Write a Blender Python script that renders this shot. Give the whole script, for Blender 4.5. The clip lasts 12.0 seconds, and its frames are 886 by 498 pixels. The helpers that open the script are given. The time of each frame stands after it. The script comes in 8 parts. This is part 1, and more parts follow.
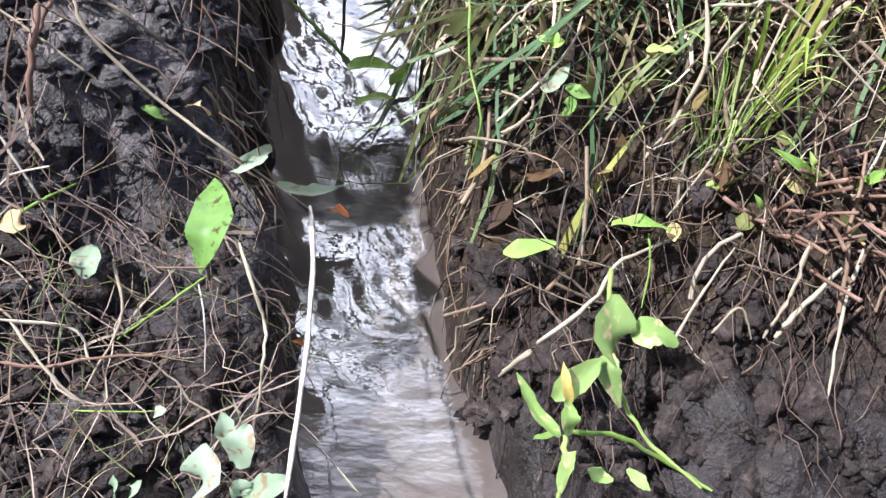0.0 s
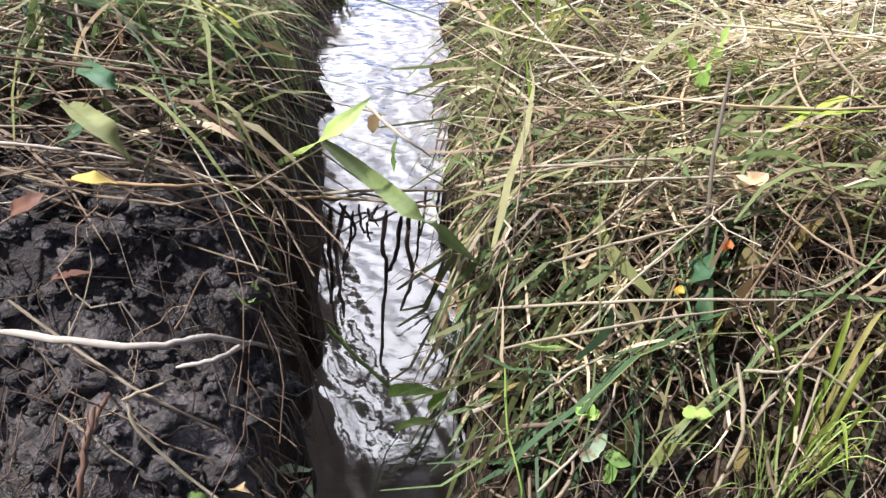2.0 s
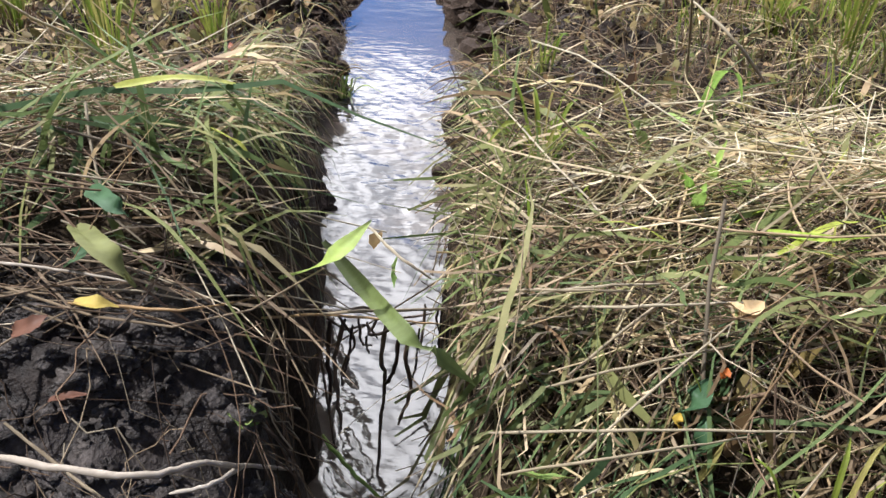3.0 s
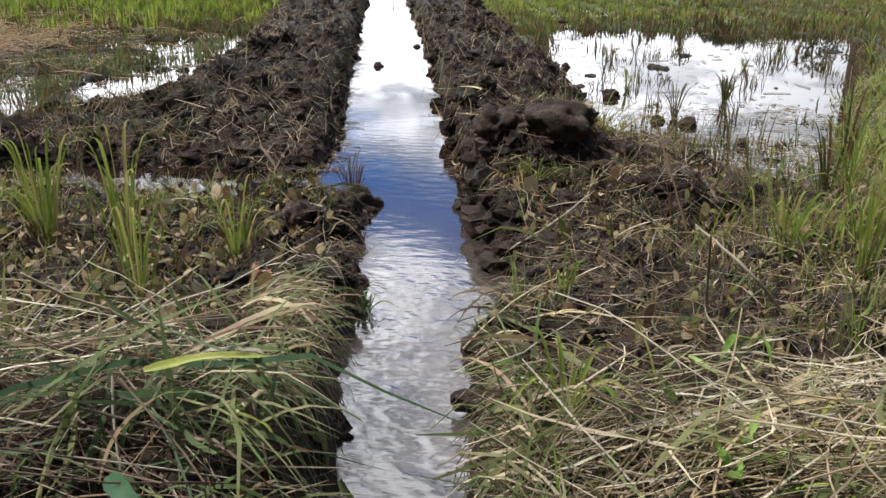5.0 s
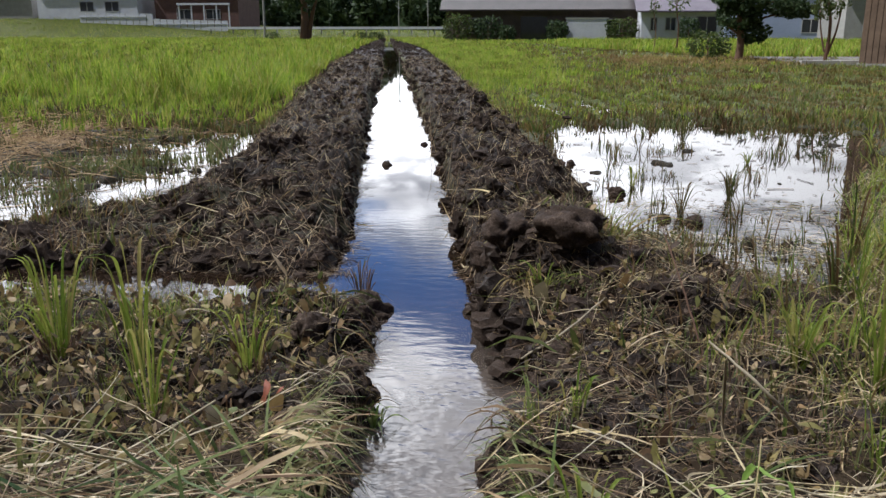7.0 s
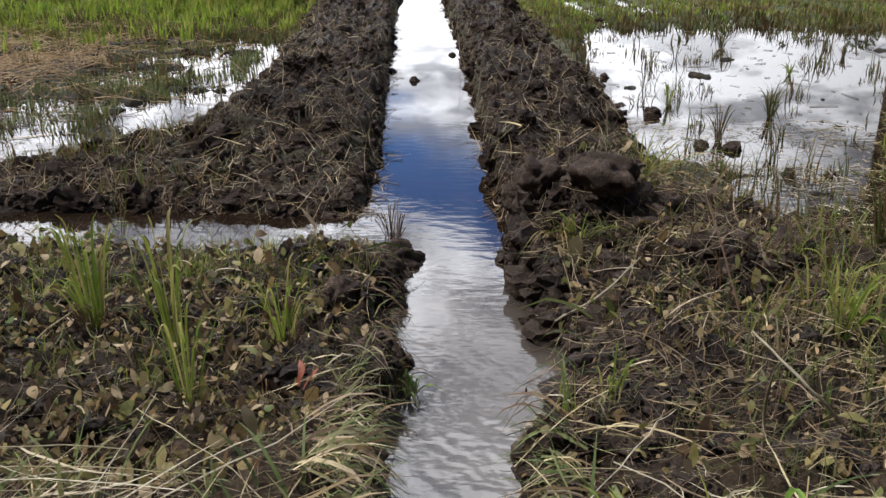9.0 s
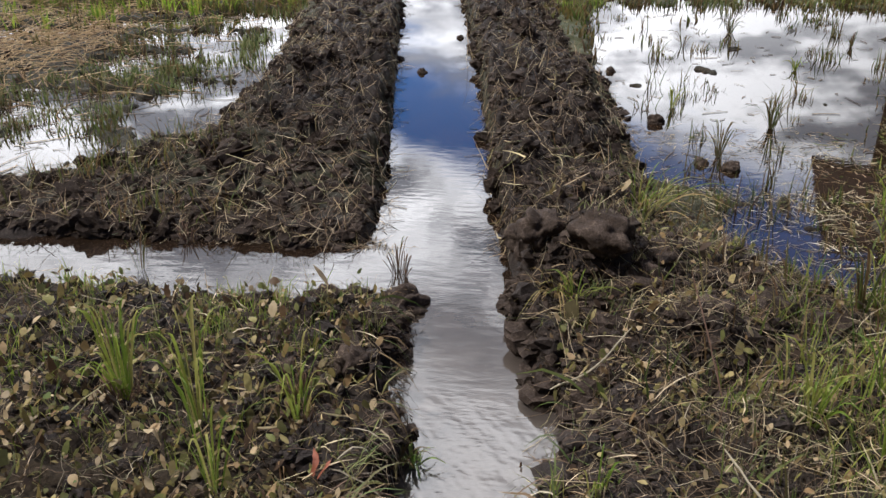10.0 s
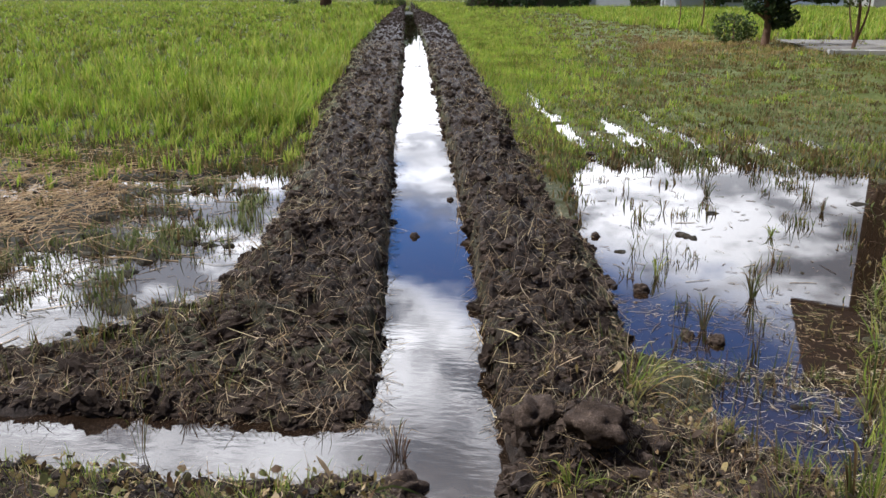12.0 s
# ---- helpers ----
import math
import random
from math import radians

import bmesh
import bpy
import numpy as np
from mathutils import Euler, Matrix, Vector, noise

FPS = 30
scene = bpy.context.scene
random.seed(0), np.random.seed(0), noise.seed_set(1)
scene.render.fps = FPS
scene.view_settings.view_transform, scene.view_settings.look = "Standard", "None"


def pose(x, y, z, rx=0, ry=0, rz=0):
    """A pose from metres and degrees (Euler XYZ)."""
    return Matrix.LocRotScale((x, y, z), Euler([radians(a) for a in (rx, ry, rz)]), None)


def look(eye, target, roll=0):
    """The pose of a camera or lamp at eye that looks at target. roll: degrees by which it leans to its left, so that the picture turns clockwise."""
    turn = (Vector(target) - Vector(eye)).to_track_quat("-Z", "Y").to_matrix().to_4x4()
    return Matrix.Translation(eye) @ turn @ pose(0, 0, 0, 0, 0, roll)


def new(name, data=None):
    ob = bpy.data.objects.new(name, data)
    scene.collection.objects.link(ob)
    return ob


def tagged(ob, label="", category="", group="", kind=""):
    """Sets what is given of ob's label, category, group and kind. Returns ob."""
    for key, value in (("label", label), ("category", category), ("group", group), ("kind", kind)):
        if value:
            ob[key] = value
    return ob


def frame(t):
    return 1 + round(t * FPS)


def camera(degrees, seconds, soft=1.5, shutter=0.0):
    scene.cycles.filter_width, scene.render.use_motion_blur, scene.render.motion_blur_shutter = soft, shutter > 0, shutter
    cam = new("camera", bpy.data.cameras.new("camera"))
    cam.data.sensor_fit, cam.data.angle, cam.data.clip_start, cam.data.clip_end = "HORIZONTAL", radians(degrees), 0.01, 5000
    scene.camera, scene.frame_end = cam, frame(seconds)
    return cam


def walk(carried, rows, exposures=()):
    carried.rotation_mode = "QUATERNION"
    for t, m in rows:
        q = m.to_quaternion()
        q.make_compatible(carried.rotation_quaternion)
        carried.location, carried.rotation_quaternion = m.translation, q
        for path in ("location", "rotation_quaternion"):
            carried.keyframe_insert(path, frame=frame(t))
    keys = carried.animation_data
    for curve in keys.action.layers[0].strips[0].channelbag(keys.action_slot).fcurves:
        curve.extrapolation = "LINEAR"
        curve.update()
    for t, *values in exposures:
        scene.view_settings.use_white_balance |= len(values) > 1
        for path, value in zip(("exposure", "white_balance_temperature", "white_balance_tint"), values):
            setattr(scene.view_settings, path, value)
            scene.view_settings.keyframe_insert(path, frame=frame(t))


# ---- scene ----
cam = camera(55.6, 12.0, soft=1.5)
PATH = [
    (0, (0.184, 0.103, 0.646), (0.179, 1.384, -0.89), 4.3),
    (0.5, (0.174, 0.131, 0.674), (0.123, 1.471, -0.809), 2.9),
    (1, (0.177, 0.162, 0.71), (0.086, 1.58, -0.698), 1.0),
    (1.5, (0.178, 0.186, 0.741), (0.071, 1.685, -0.579), -0.1),
    (2, (0.174, 0.201, 0.764), (0.056, 1.778, -0.46), -0.5),
    (2.5, (0.174, 0.208, 0.786), (0.037, 1.844, -0.357), -0.5),
    (3, (0.175, 0.219, 0.8), (0.046, 1.903, -0.271), 0.2),
    (3.5, (0.175, 0.23, 0.828), (0.033, 1.967, -0.154), -0.1),
    (3.7, (0.174, 0.233, 0.836), (0.031, 1.987, -0.114), -0.1),
    (5.3, (0.149, 0.278, 0.898), (-0.028, 2.155, 0.23), 0.6),
    (5.5, (0.149, 0.279, 0.905), (-0.033, 2.159, 0.249), 0.4),
    (6, (0.146, 0.279, 0.918), (-0.039, 2.176, 0.31), 0.0),
    (6.5, (0.144, 0.275, 0.945), (-0.036, 2.195, 0.418), -0.1),
    (6.7, (0.142, 0.278, 0.949), (-0.042, 2.205, 0.446), 0.0),
    (8.3, (0.129, 0.293, 0.94), (-0.107, 2.196, 0.373), -1.1),
    (8.5, (0.128, 0.319, 0.964), (-0.11, 2.209, 0.354), -1.2),
    (9, (0.115, 0.387, 1.114), (-0.137, 2.225, 0.368), -1.1),
    (9.5, (0.131, 0.41, 1.396), (-0.139, 2.214, 0.576), -0.8),
    (10, (0.123, 0.414, 1.536), (-0.137, 2.187, 0.648), -0.6),
    (10.5, (0.112, 0.422, 1.566), (-0.127, 2.179, 0.64), -0.0),
    (11, (0.095, 0.419, 1.621), (-0.143, 2.211, 0.764), -0.0),
    (11.5, (0.078, 0.402, 1.712), (-0.16, 2.256, 1.001), -0.1),
    (12, (0.071, 0.369, 1.77), (-0.164, 2.264, 1.174), 0.0),
]
walk(cam, [(t, look(eye, target, roll)) for t, eye, target, roll in PATH],
     exposures=[(0.0, 1.52, 5500, 15), (1.0, 1.44, 5550, 16), (1.5, 1.27, 5650, 16), (2.5, 0.72, 6000, 12), (3.5, 0.54, 6050, 11), (5.5, -0.20, 5950, 10), (6.5, -0.24, 5950, 10), (8.5, -0.36, 5950, 10), (9.5, -0.22, 6050, 10), (12.0, 0.02, 5950, 11)])

# ---- world, sun, exposure ----
world = bpy.data.worlds.new("sky")
scene.world = world
world.use_nodes = True
wn, wl = world.node_tree.nodes, world.node_tree.links
wn.clear()
SUN_ELEV, SUN_AZ = 54.0, -105.0


def wnode(kind, **values):
    n = wn.new(kind)
    for key, value in values.items():
        if key in n.inputs:
            n.inputs[key].default_value = value
    return n


def wmath(op, a, b=None, c=None):
    n = wn.new("ShaderNodeMath")
    n.operation = op
    for i, v in enumerate((a, b, c)):
        if v is None:
            continue
        if isinstance(v, (int, float)):
            n.inputs[i].default_value = v
        else:
            wl.new(v, n.inputs[i])
    return n.outputs[0]


sky = wn.new("ShaderNodeTexSky")
sky.sky_type = "NISHITA"
sky.sun_disc = False
sky.sun_elevation = radians(SUN_ELEV)
sky.sun_rotation = radians(SUN_AZ)
coord = wn.new("ShaderNodeTexCoord")
split = wn.new("ShaderNodeSeparateXYZ")
wl.new(coord.outputs["Generated"], split.inputs[0])
up = wmath("MAXIMUM", split.outputs[2], 0.03)
flat = wn.new("ShaderNodeCombineXYZ")
wl.new(wmath("DIVIDE", split.outputs[0], wmath("ADD", up, 0.12)), flat.inputs[0])
wl.new(wmath("DIVIDE", split.outputs[1], wmath("ADD", up, 0.12)), flat.inputs[1])
puffs = wnode("ShaderNodeTexNoise", Scale=1.5, Detail=6.0, Roughness=0.55)
wl.new(flat.outputs[0], puffs.inputs["Vector"])
wisps = wnode("ShaderNodeTexNoise", Scale=4.2, Detail=5.0, Roughness=0.6)
wl.new(flat.outputs[0], wisps.inputs["Vector"])
# a clear gap in the cloud deck ahead, climbing to the right
side = wmath("DIVIDE", split.outputs[0], wmath("MAXIMUM", split.outputs[1], 0.05))
gap_mid = wmath("MULTIPLY_ADD", wmath("MINIMUM", wmath("MAXIMUM", side, -0.6), 0.9), 0.30, 0.338)
off = wmath("ABSOLUTE", wmath("SUBTRACT", split.outputs[2], gap_mid))
off = wmath("MULTIPLY", off, wmath("MULTIPLY_ADD", wmath("MINIMUM", wmath("MAXIMUM", side, 0.0), 0.5), -0.9, 1.0))
off = wmath("MULTIPLY_ADD", wmath("SUBTRACT", puffs.outputs["Fac"], 0.5), 0.13, off)
off = wmath("MULTIPLY_ADD", wmath("SUBTRACT", wisps.outputs["Fac"], 0.5), 0.12, off)
off = wmath("MULTIPLY_ADD", wmath("MAXIMUM", wmath("MULTIPLY_ADD", side, -1.0, -0.27), 0.0), 0.8, off)
deck = wn.new("ShaderNodeMapRange")
deck.interpolation_type = "SMOOTHSTEP"
deck.inputs["From Min"].default_value, deck.inputs["From Max"].default_value = 0.018, 0.085
wl.new(off, deck.inputs["Value"])
grey = wn.new("ShaderNodeMapRange")
grey.inputs["From Min"].default_value, grey.inputs["From Max"].default_value = 0.43, 0.57
grey.inputs["To Min"].default_value, grey.inputs["To Max"].default_value = 1.0, 0.08
wl.new(wmath("MULTIPLY_ADD", wmath("SUBTRACT", wisps.outputs["Fac"], 0.5), 0.55, puffs.outputs["Fac"]), grey.inputs["Value"])
cloud = wn.new("ShaderNodeMixRGB")
cloud.inputs[1].default_value = (1.15, 1.24, 1.48, 1)
cloud.inputs[2].default_value = (12.1, 11.7, 11.4, 1)


def belly(at_side, at_z, half_side, half_z):
    a = wmath("DIVIDE", wmath("SUBTRACT", side, at_side), half_side)
    b = wmath("DIVIDE", wmath("SUBTRACT", split.outputs[2], at_z), half_z)
    b = wmath("MULTIPLY_ADD", wmath("SUBTRACT", wisps.outputs["Fac"], 0.5), 3.0, b)
    return wmath("POWER", 2.718, wmath("MULTIPLY", wmath("ADD", wmath("MULTIPLY", a, a), wmath("MULTIPLY", b, b)), -1.0))


lit = wmath("MINIMUM", wmath("MAXIMUM", wmath("MULTIPLY_ADD", wmath("ABSOLUTE", wmath("SUBTRACT", split.outputs[2], 0.74)), -4.0, 0.95), 0.0), 0.5)
low = wmath("MINIMUM", wmath("MAXIMUM", wmath("MULTIPLY_ADD", split.outputs[2], -5.0, 1.25), 0.0), 0.55)
lit = wmath("ADD", lit, low)
shade = wmath("MAXIMUM", wmath("MULTIPLY", belly(-0.10, 0.525, 0.20, 0.075), 0.90), wmath("MULTIPLY", belly(-0.16, 0.19, 0.10, 0.028), 0.7))
wl.new(wmath("MULTIPLY", wmath("MINIMUM", wmath("ADD", grey.outputs[0], lit), 1.0), wmath("SUBTRACT", 1.0, shade)), cloud.inputs[0])
# sunlit cumulus stands ahead, the deck overhead is greyer
aim = wn.new("ShaderNodeVectorMath")
aim.operation = "DOT_PRODUCT"
wl.new(coord.outputs["Generated"], aim.inputs[0])
aim.inputs[1].default_value = (-0.20, 0.76, 0.618)
facing = wmath("MAXIMUM", aim.outputs["Value"], 0.0)
# unseen clouds behind are dimmed to 0.17, which deepens shade on the ground
glow = wmath("MULTIPLY_ADD", wmath("POWER", facing, 5.5), 5.7, 0.17)
high = wmath("MINIMUM", wmath("MAXIMUM", wmath("MULTIPLY_ADD", split.outputs[2], 7.0, -5.6), 0.0), 1.0)
glow = wmath("MULTIPLY", glow, wmath("MULTIPLY_ADD", high, -0.80, 1.0))
lit_cloud = wn.new("ShaderNodeVectorMath")
lit_cloud.operation = "SCALE"
wl.new(cloud.outputs[0], lit_cloud.inputs[0])
wl.new(glow, lit_cloud.inputs["Scale"])
both = wn.new("ShaderNodeMixRGB")
wl.new(deck.outputs[0], both.inputs[0])
blue = wn.new("ShaderNodeMixRGB")
blue.blend_type = "MULTIPLY"
blue.inputs[0].default_value = 1.0
blue.inputs[2].default_value = (0.95, 1.42, 2.2, 1)
wl.new(sky.outputs[0], blue.inputs[1])
wl.new(blue.outputs[0], both.inputs[1])
wl.new(lit_cloud.outputs[0], both.inputs[2])
back = wnode("ShaderNodeBackground", Strength=0.13)
wl.new(both.outputs[0], back.inputs[0])
wout = wn.new("ShaderNodeOutputWorld")
wl.new(back.outputs[0], wout.inputs[0])

sun_data = bpy.data.lights.new("sun", "SUN")
sun_data.energy, sun_data.angle, sun_data.color = 5.0, radians(1.2), (1.0, 0.97, 0.93)
sun = new("sun", sun_data)
sd = Vector((math.sin(radians(SUN_AZ)) * math.cos(radians(SUN_ELEV)), math.cos(radians(SUN_AZ)) * math.cos(radians(SUN_ELEV)), math.sin(radians(SUN_ELEV))))
sun.matrix_world = look(sd * 50, (0, 0, 0))


# ---- materials ----
def shader(name):
    m = bpy.data.materials.new(name)
    m.use_nodes = True
    t = m.node_tree
    return m, t.nodes, t.links, t.nodes["Principled BSDF"], t.nodes["Material Output"]


def noise_at(nodes, links, scale, detail=5.0, rough=0.6, vec=None):
    n = nodes.new("ShaderNodeTexNoise")
    n.inputs["Scale"].default_value, n.inputs["Detail"].default_value, n.inputs["Roughness"].default_value = scale, detail, rough
    if vec is None:
        vec = nodes.new("ShaderNodeTexCoord").outputs["Object"]
    links.new(vec, n.inputs["Vector"])
    return n.outputs["Fac"]


def ramp(nodes, links, fac, stops):
    r = nodes.new("ShaderNodeValToRGB")
    e = r.color_ramp.elements
    while len(e) < len(stops):
        e.new(0.5)
    for k, (p, c) in zip(e, stops):
        k.position, k.color = p, (*c, 1)
    links.new(fac, r.inputs[0])
    return r.outputs[0]


def mixc(nodes, links, fac, a, b, how="MIX"):
    n = nodes.new("ShaderNodeMixRGB")
    n.blend_type = how
    for i, v in enumerate((fac, a, b)):
        if isinstance(v, (int, float)):
            n.inputs[i].default_value = v
        elif isinstance(v, tuple):
            n.inputs[i].default_value = (*v, 1)
        else:
            links.new(v, n.inputs[i])
    return n.outputs[0]


def bump(nodes, links, height, strength, dist, prev=None):
    b = nodes.new("ShaderNodeBump")
    b.inputs["Strength"].default_value, b.inputs["Distance"].default_value = strength, dist
    links.new(height, b.inputs["Height"])
    if prev is not None:
        links.new(prev, b.inputs["Normal"])
    return b.outputs[0]


def plain(name, stops, rough=0.7, scale=8.0, metal=0.0, bumps=0.2, dist=0.01, spec=0.5):
    """A surface with two scales of variation between the colours of stops."""
    m, n, l, p, _ = shader(name)
    a = noise_at(n, l, scale)
    b = noise_at(n, l, scale * 7)
    f = mixc(n, l, 0.4, a, b)
    l.new(ramp(n, l, f, stops), p.inputs["Base Color"])
    p.inputs["Roughness"].default_value, p.inputs["Metallic"].default_value = rough, metal
    p.inputs["Specular IOR Level"].default_value = spec
    l.new(bump(n, l, b, bumps, dist), p.inputs["Normal"])
    return m


def fibre(name, stops, rough=0.55, through_light=0.3, spot=None, scale=60.0, patch=None):
    """Leaf, blade or straw: every island its own colour, light passing through."""
    m, n, l, p, out = shader(name)
    g = n.new("ShaderNodeNewGeometry")
    o = n.new("ShaderNodeObjectInfo")
    add = n.new("ShaderNodeMath")
    add.operation = "ADD"
    l.new(g.outputs["Random Per Island"], add.inputs[0])
    l.new(o.outputs["Random"], add.inputs[1])
    fr = n.new("ShaderNodeMath")
    fr.operation = "FRACT"
    l.new(add.outputs[0], fr.inputs[0])
    c = ramp(n, l, fr.outputs[0], stops)
    s = noise_at(n, l, scale)
    c = mixc(n, l, 0.55, c, ramp(n, l, s, [(0.3, (0.45, 0.45, 0.42)), (0.7, (1.0, 1.0, 1.0))]), "MULTIPLY")
    if patch:
        q = noise_at(n, l, patch, 3.0)
        c = mixc(n, l, 1.0, c, ramp(n, l, q, [(0.34, (0.58, 0.48, 0.42)), (0.5, (1.0, 0.92, 0.85)), (0.66, (1.3, 1.25, 0.95))]), "MULTIPLY")
    if spot:
        k = noise_at(n, l, scale * 1.6, 2.0)
        c = mixc(n, l, ramp(n, l, k, [(0.57, (0, 0, 0)), (0.66, (1, 1, 1))]), c, spot)
    l.new(c, p.inputs["Base Color"])
    p.inputs["Roughness"].default_value = rough
    p.inputs["Specular IOR Level"].default_value = 0.12
    t = n.new("ShaderNodeBsdfTranslucent")
    l.new(c, t.inputs[0])
    mx = n.new("ShaderNodeMixShader")
    mx.inputs[0].default_value = through_light
    l.new(p.outputs[0], mx.inputs[1])
    l.new(t.outputs[0], mx.inputs[2])
    l.new(mx.outputs[0], out.inputs["Surface"])
    return m


def ground_material():
    m, n, l, p, _ = shader("wet_soil")
    zone = n.new("ShaderNodeAttribute")
    zone.attribute_name = "zone"
    zs = n.new("ShaderNodeSeparateColor")
    l.new(zone.outputs["Color"], zs.inputs[0])
    big, mid, fine = noise_at(n, l, 2.5), noise_at(n, l, 16.0), noise_at(n, l, 110.0, 4.0, 0.7)
    mud = ramp(n, l, mixc(n, l, 0.5, mid, fine), [(0.32, (0.009, 0.0068, 0.0056)), (0.52, (0.028, 0.021, 0.0175)), (0.70, (0.088, 0.069, 0.058))])
    litter = ramp(n, l, mixc(n, l, 0.6, mid, fine), [(0.32, (0.011, 0.008, 0.0055)), (0.5, (0.030, 0.0215, 0.0135)), (0.72, (0.088, 0.064, 0.040))])
    turf = ramp(n, l, mixc(n, l, 0.5, big, fine), [(0.30, (0.030, 0.040, 0.012)), (0.5, (0.070, 0.085, 0.022)), (0.70, (0.15, 0.135, 0.045))])
    pale = ramp(n, l, mixc(n, l, 0.55, mid, fine), [(0.36, (0.015, 0.0125, 0.0115)), (0.52, (0.076, 0.062, 0.056)), (0.70, (0.22, 0.187, 0.170))])
    # mud of the dug zone gets about 0.6 of its colour
    mud = mixc(n, l, zs.outputs[2], mud, mixc(n, l, 1.0, mud, (0.62, 0.60, 0.60), "MULTIPLY"))
    # paler grey mud on the upper left bank, masked by position
    pale_bank = n.new("ShaderNodeAttribute")
    pale_bank.attribute_name = "pale_bank"
    mud = mixc(n, l, pale_bank.outputs["Fac"], mud, pale)
    c = mixc(n, l, zs.outputs[0], mud, litter)
    c = mixc(n, l, zs.outputs[1], c, turf)
    l.new(c, p.inputs["Base Color"])
    l.new(mixc(n, l, zs.outputs[0], ramp(n, l, mid, [(0.35, (0.38, 0.38, 0.38)), (0.65, (0.8, 0.8, 0.8))]), (0.9, 0.9, 0.9)), p.inputs["Roughness"])
    gloss = n.new("ShaderNodeMapRange")
    gloss.inputs["To Min"].default_value, gloss.inputs["To Max"].default_value = 0.07, 0.01
    l.new(zs.outputs[1], gloss.inputs["Value"])
    wet = n.new("ShaderNodeMath")
    wet.operation = "MULTIPLY_ADD"
    l.new(zs.outputs[2], wet.inputs[0])
    wet.inputs[1].default_value = 0.17
    l.new(gloss.outputs[0], wet.inputs[2])
    l.new(wet.outputs[0], p.inputs["Specular IOR Level"])
    b = bump(n, l, mid, 0.6, 0.02)
    b = bump(n, l, fine, 0.8, 0.006, b)
    l.new(b, p.inputs["Normal"])
    return m


def clod_material():
    m, n, l, p, _ = shader("clod_soil")
    mid, fine = noise_at(n, l, 22.0), noise_at(n, l, 130.0, 4.0, 0.7)
    c = ramp(n, l, mixc(n, l, 0.5, mid, fine), [(0.32, (0.011, 0.0078, 0.0062)), (0.52, (0.044, 0.032, 0.025)), (0.72, (0.150, 0.113, 0.090))])
    g = n.new("ShaderNodeNewGeometry")
    c = mixc(n, l, 0.5, c, ramp(n, l, g.outputs["Random Per Island"], [(0, (0.5, 0.5, 0.5)), (1, (1.3, 1.25, 1.2))]), "MULTIPLY")
    l.new(c, p.inputs["Base Color"])
    l.new(ramp(n, l, mid, [(0.35, (0.6, 0.6, 0.6)), (0.65, (0.95, 0.95, 0.95))]), p.inputs["Roughness"])
    p.inputs["Specular IOR Level"].default_value = 0.05
    b = bump(n, l, mid, 0.6, 0.015)
    l.new(bump(n, l, fine, 0.8, 0.005, b), p.inputs["Normal"])
    return m


def water_material():
    """Murky and choppy where it runs through the levee, dark and still in the ditch and the pools."""
    m, n, l, p, _ = shader("muddy_water")
    tc = n.new("ShaderNodeTexCoord").outputs["Object"]
    xyz = n.new("ShaderNodeSeparateXYZ")
    l.new(tc, xyz.inputs[0])

    def along(y0, y1, v0, v1):
        r = n.new("ShaderNodeMapRange")
        r.interpolation_type = "SMOOTHSTEP"
        r.inputs["From Min"].default_value, r.inputs["From Max"].default_value = y0, y1
        r.inputs["To Min"].default_value, r.inputs["To Max"].default_value = v0, v1
        l.new(xyz.outputs[1], r.inputs["Value"])
        return r.outputs[0]

    silt = noise_at(n, l, 5.0, 4.0, 0.6, tc)
    murky = ramp(n, l, silt, [(0.3, (0.050, 0.040, 0.033)), (0.7, (0.090, 0.073, 0.060))])
    clear = ramp(n, l, silt, [(0.3, (0.010, 0.0058, 0.0034)), (0.7, (0.021, 0.0125, 0.0075))])
    l.new(mixc(n, l, along(2.3, 3.5, 0.0, 1.0), murky, clear), p.inputs["Base Color"])
    p.inputs["Roughness"].default_value = 0.02
    p.inputs["IOR"].default_value = 1.5
    p.inputs["Specular IOR Level"].default_value = 0.5
    mp = n.new("ShaderNodeMapping")
    mp.inputs["Scale"].default_value = (1.0, 2.2, 1.0)
    l.new(tc, mp.inputs["Vector"])

    def chop(size):
        return mixc(n, l, 0.5, noise_at(n, l, size, 3.0, 0.5, mp.outputs[0]), noise_at(n, l, size * 0.25, 2.0, 0.5, mp.outputs[0]))

    waves = n.new("ShaderNodeBump")
    waves.inputs["Distance"].default_value = 0.012
    calm = n.new("ShaderNodeMath")
    calm.operation = "MULTIPLY"
    l.new(along(1.6, 3.4, 0.18, 0.10), calm.inputs[0])
    l.new(along(3.2, 5.4, 1.0, 0.04), calm.inputs[1])
    l.new(calm.outputs[0], waves.inputs["Strength"])
    l.new(mixc(n, l, along(1.6, 3.2, 0.0, 1.0), chop(30.0), chop(11.0)), waves.inputs["Height"])
    l.new(waves.outputs[0], p.inputs["Normal"])
    return m


# paler grey-brown mud for the crumbs on the left bank
MUD = plain("pale_mud", [(0.36, (0.010, 0.008, 0.007)), (0.52, (0.056, 0.046, 0.041)), (0.70, (0.18, 0.154, 0.14))], 0.55, 40.0, 0.0, 0.8, 0.008, 0.3)
SOIL = ground_material()
CLOD = clod_material()
WATER = water_material()
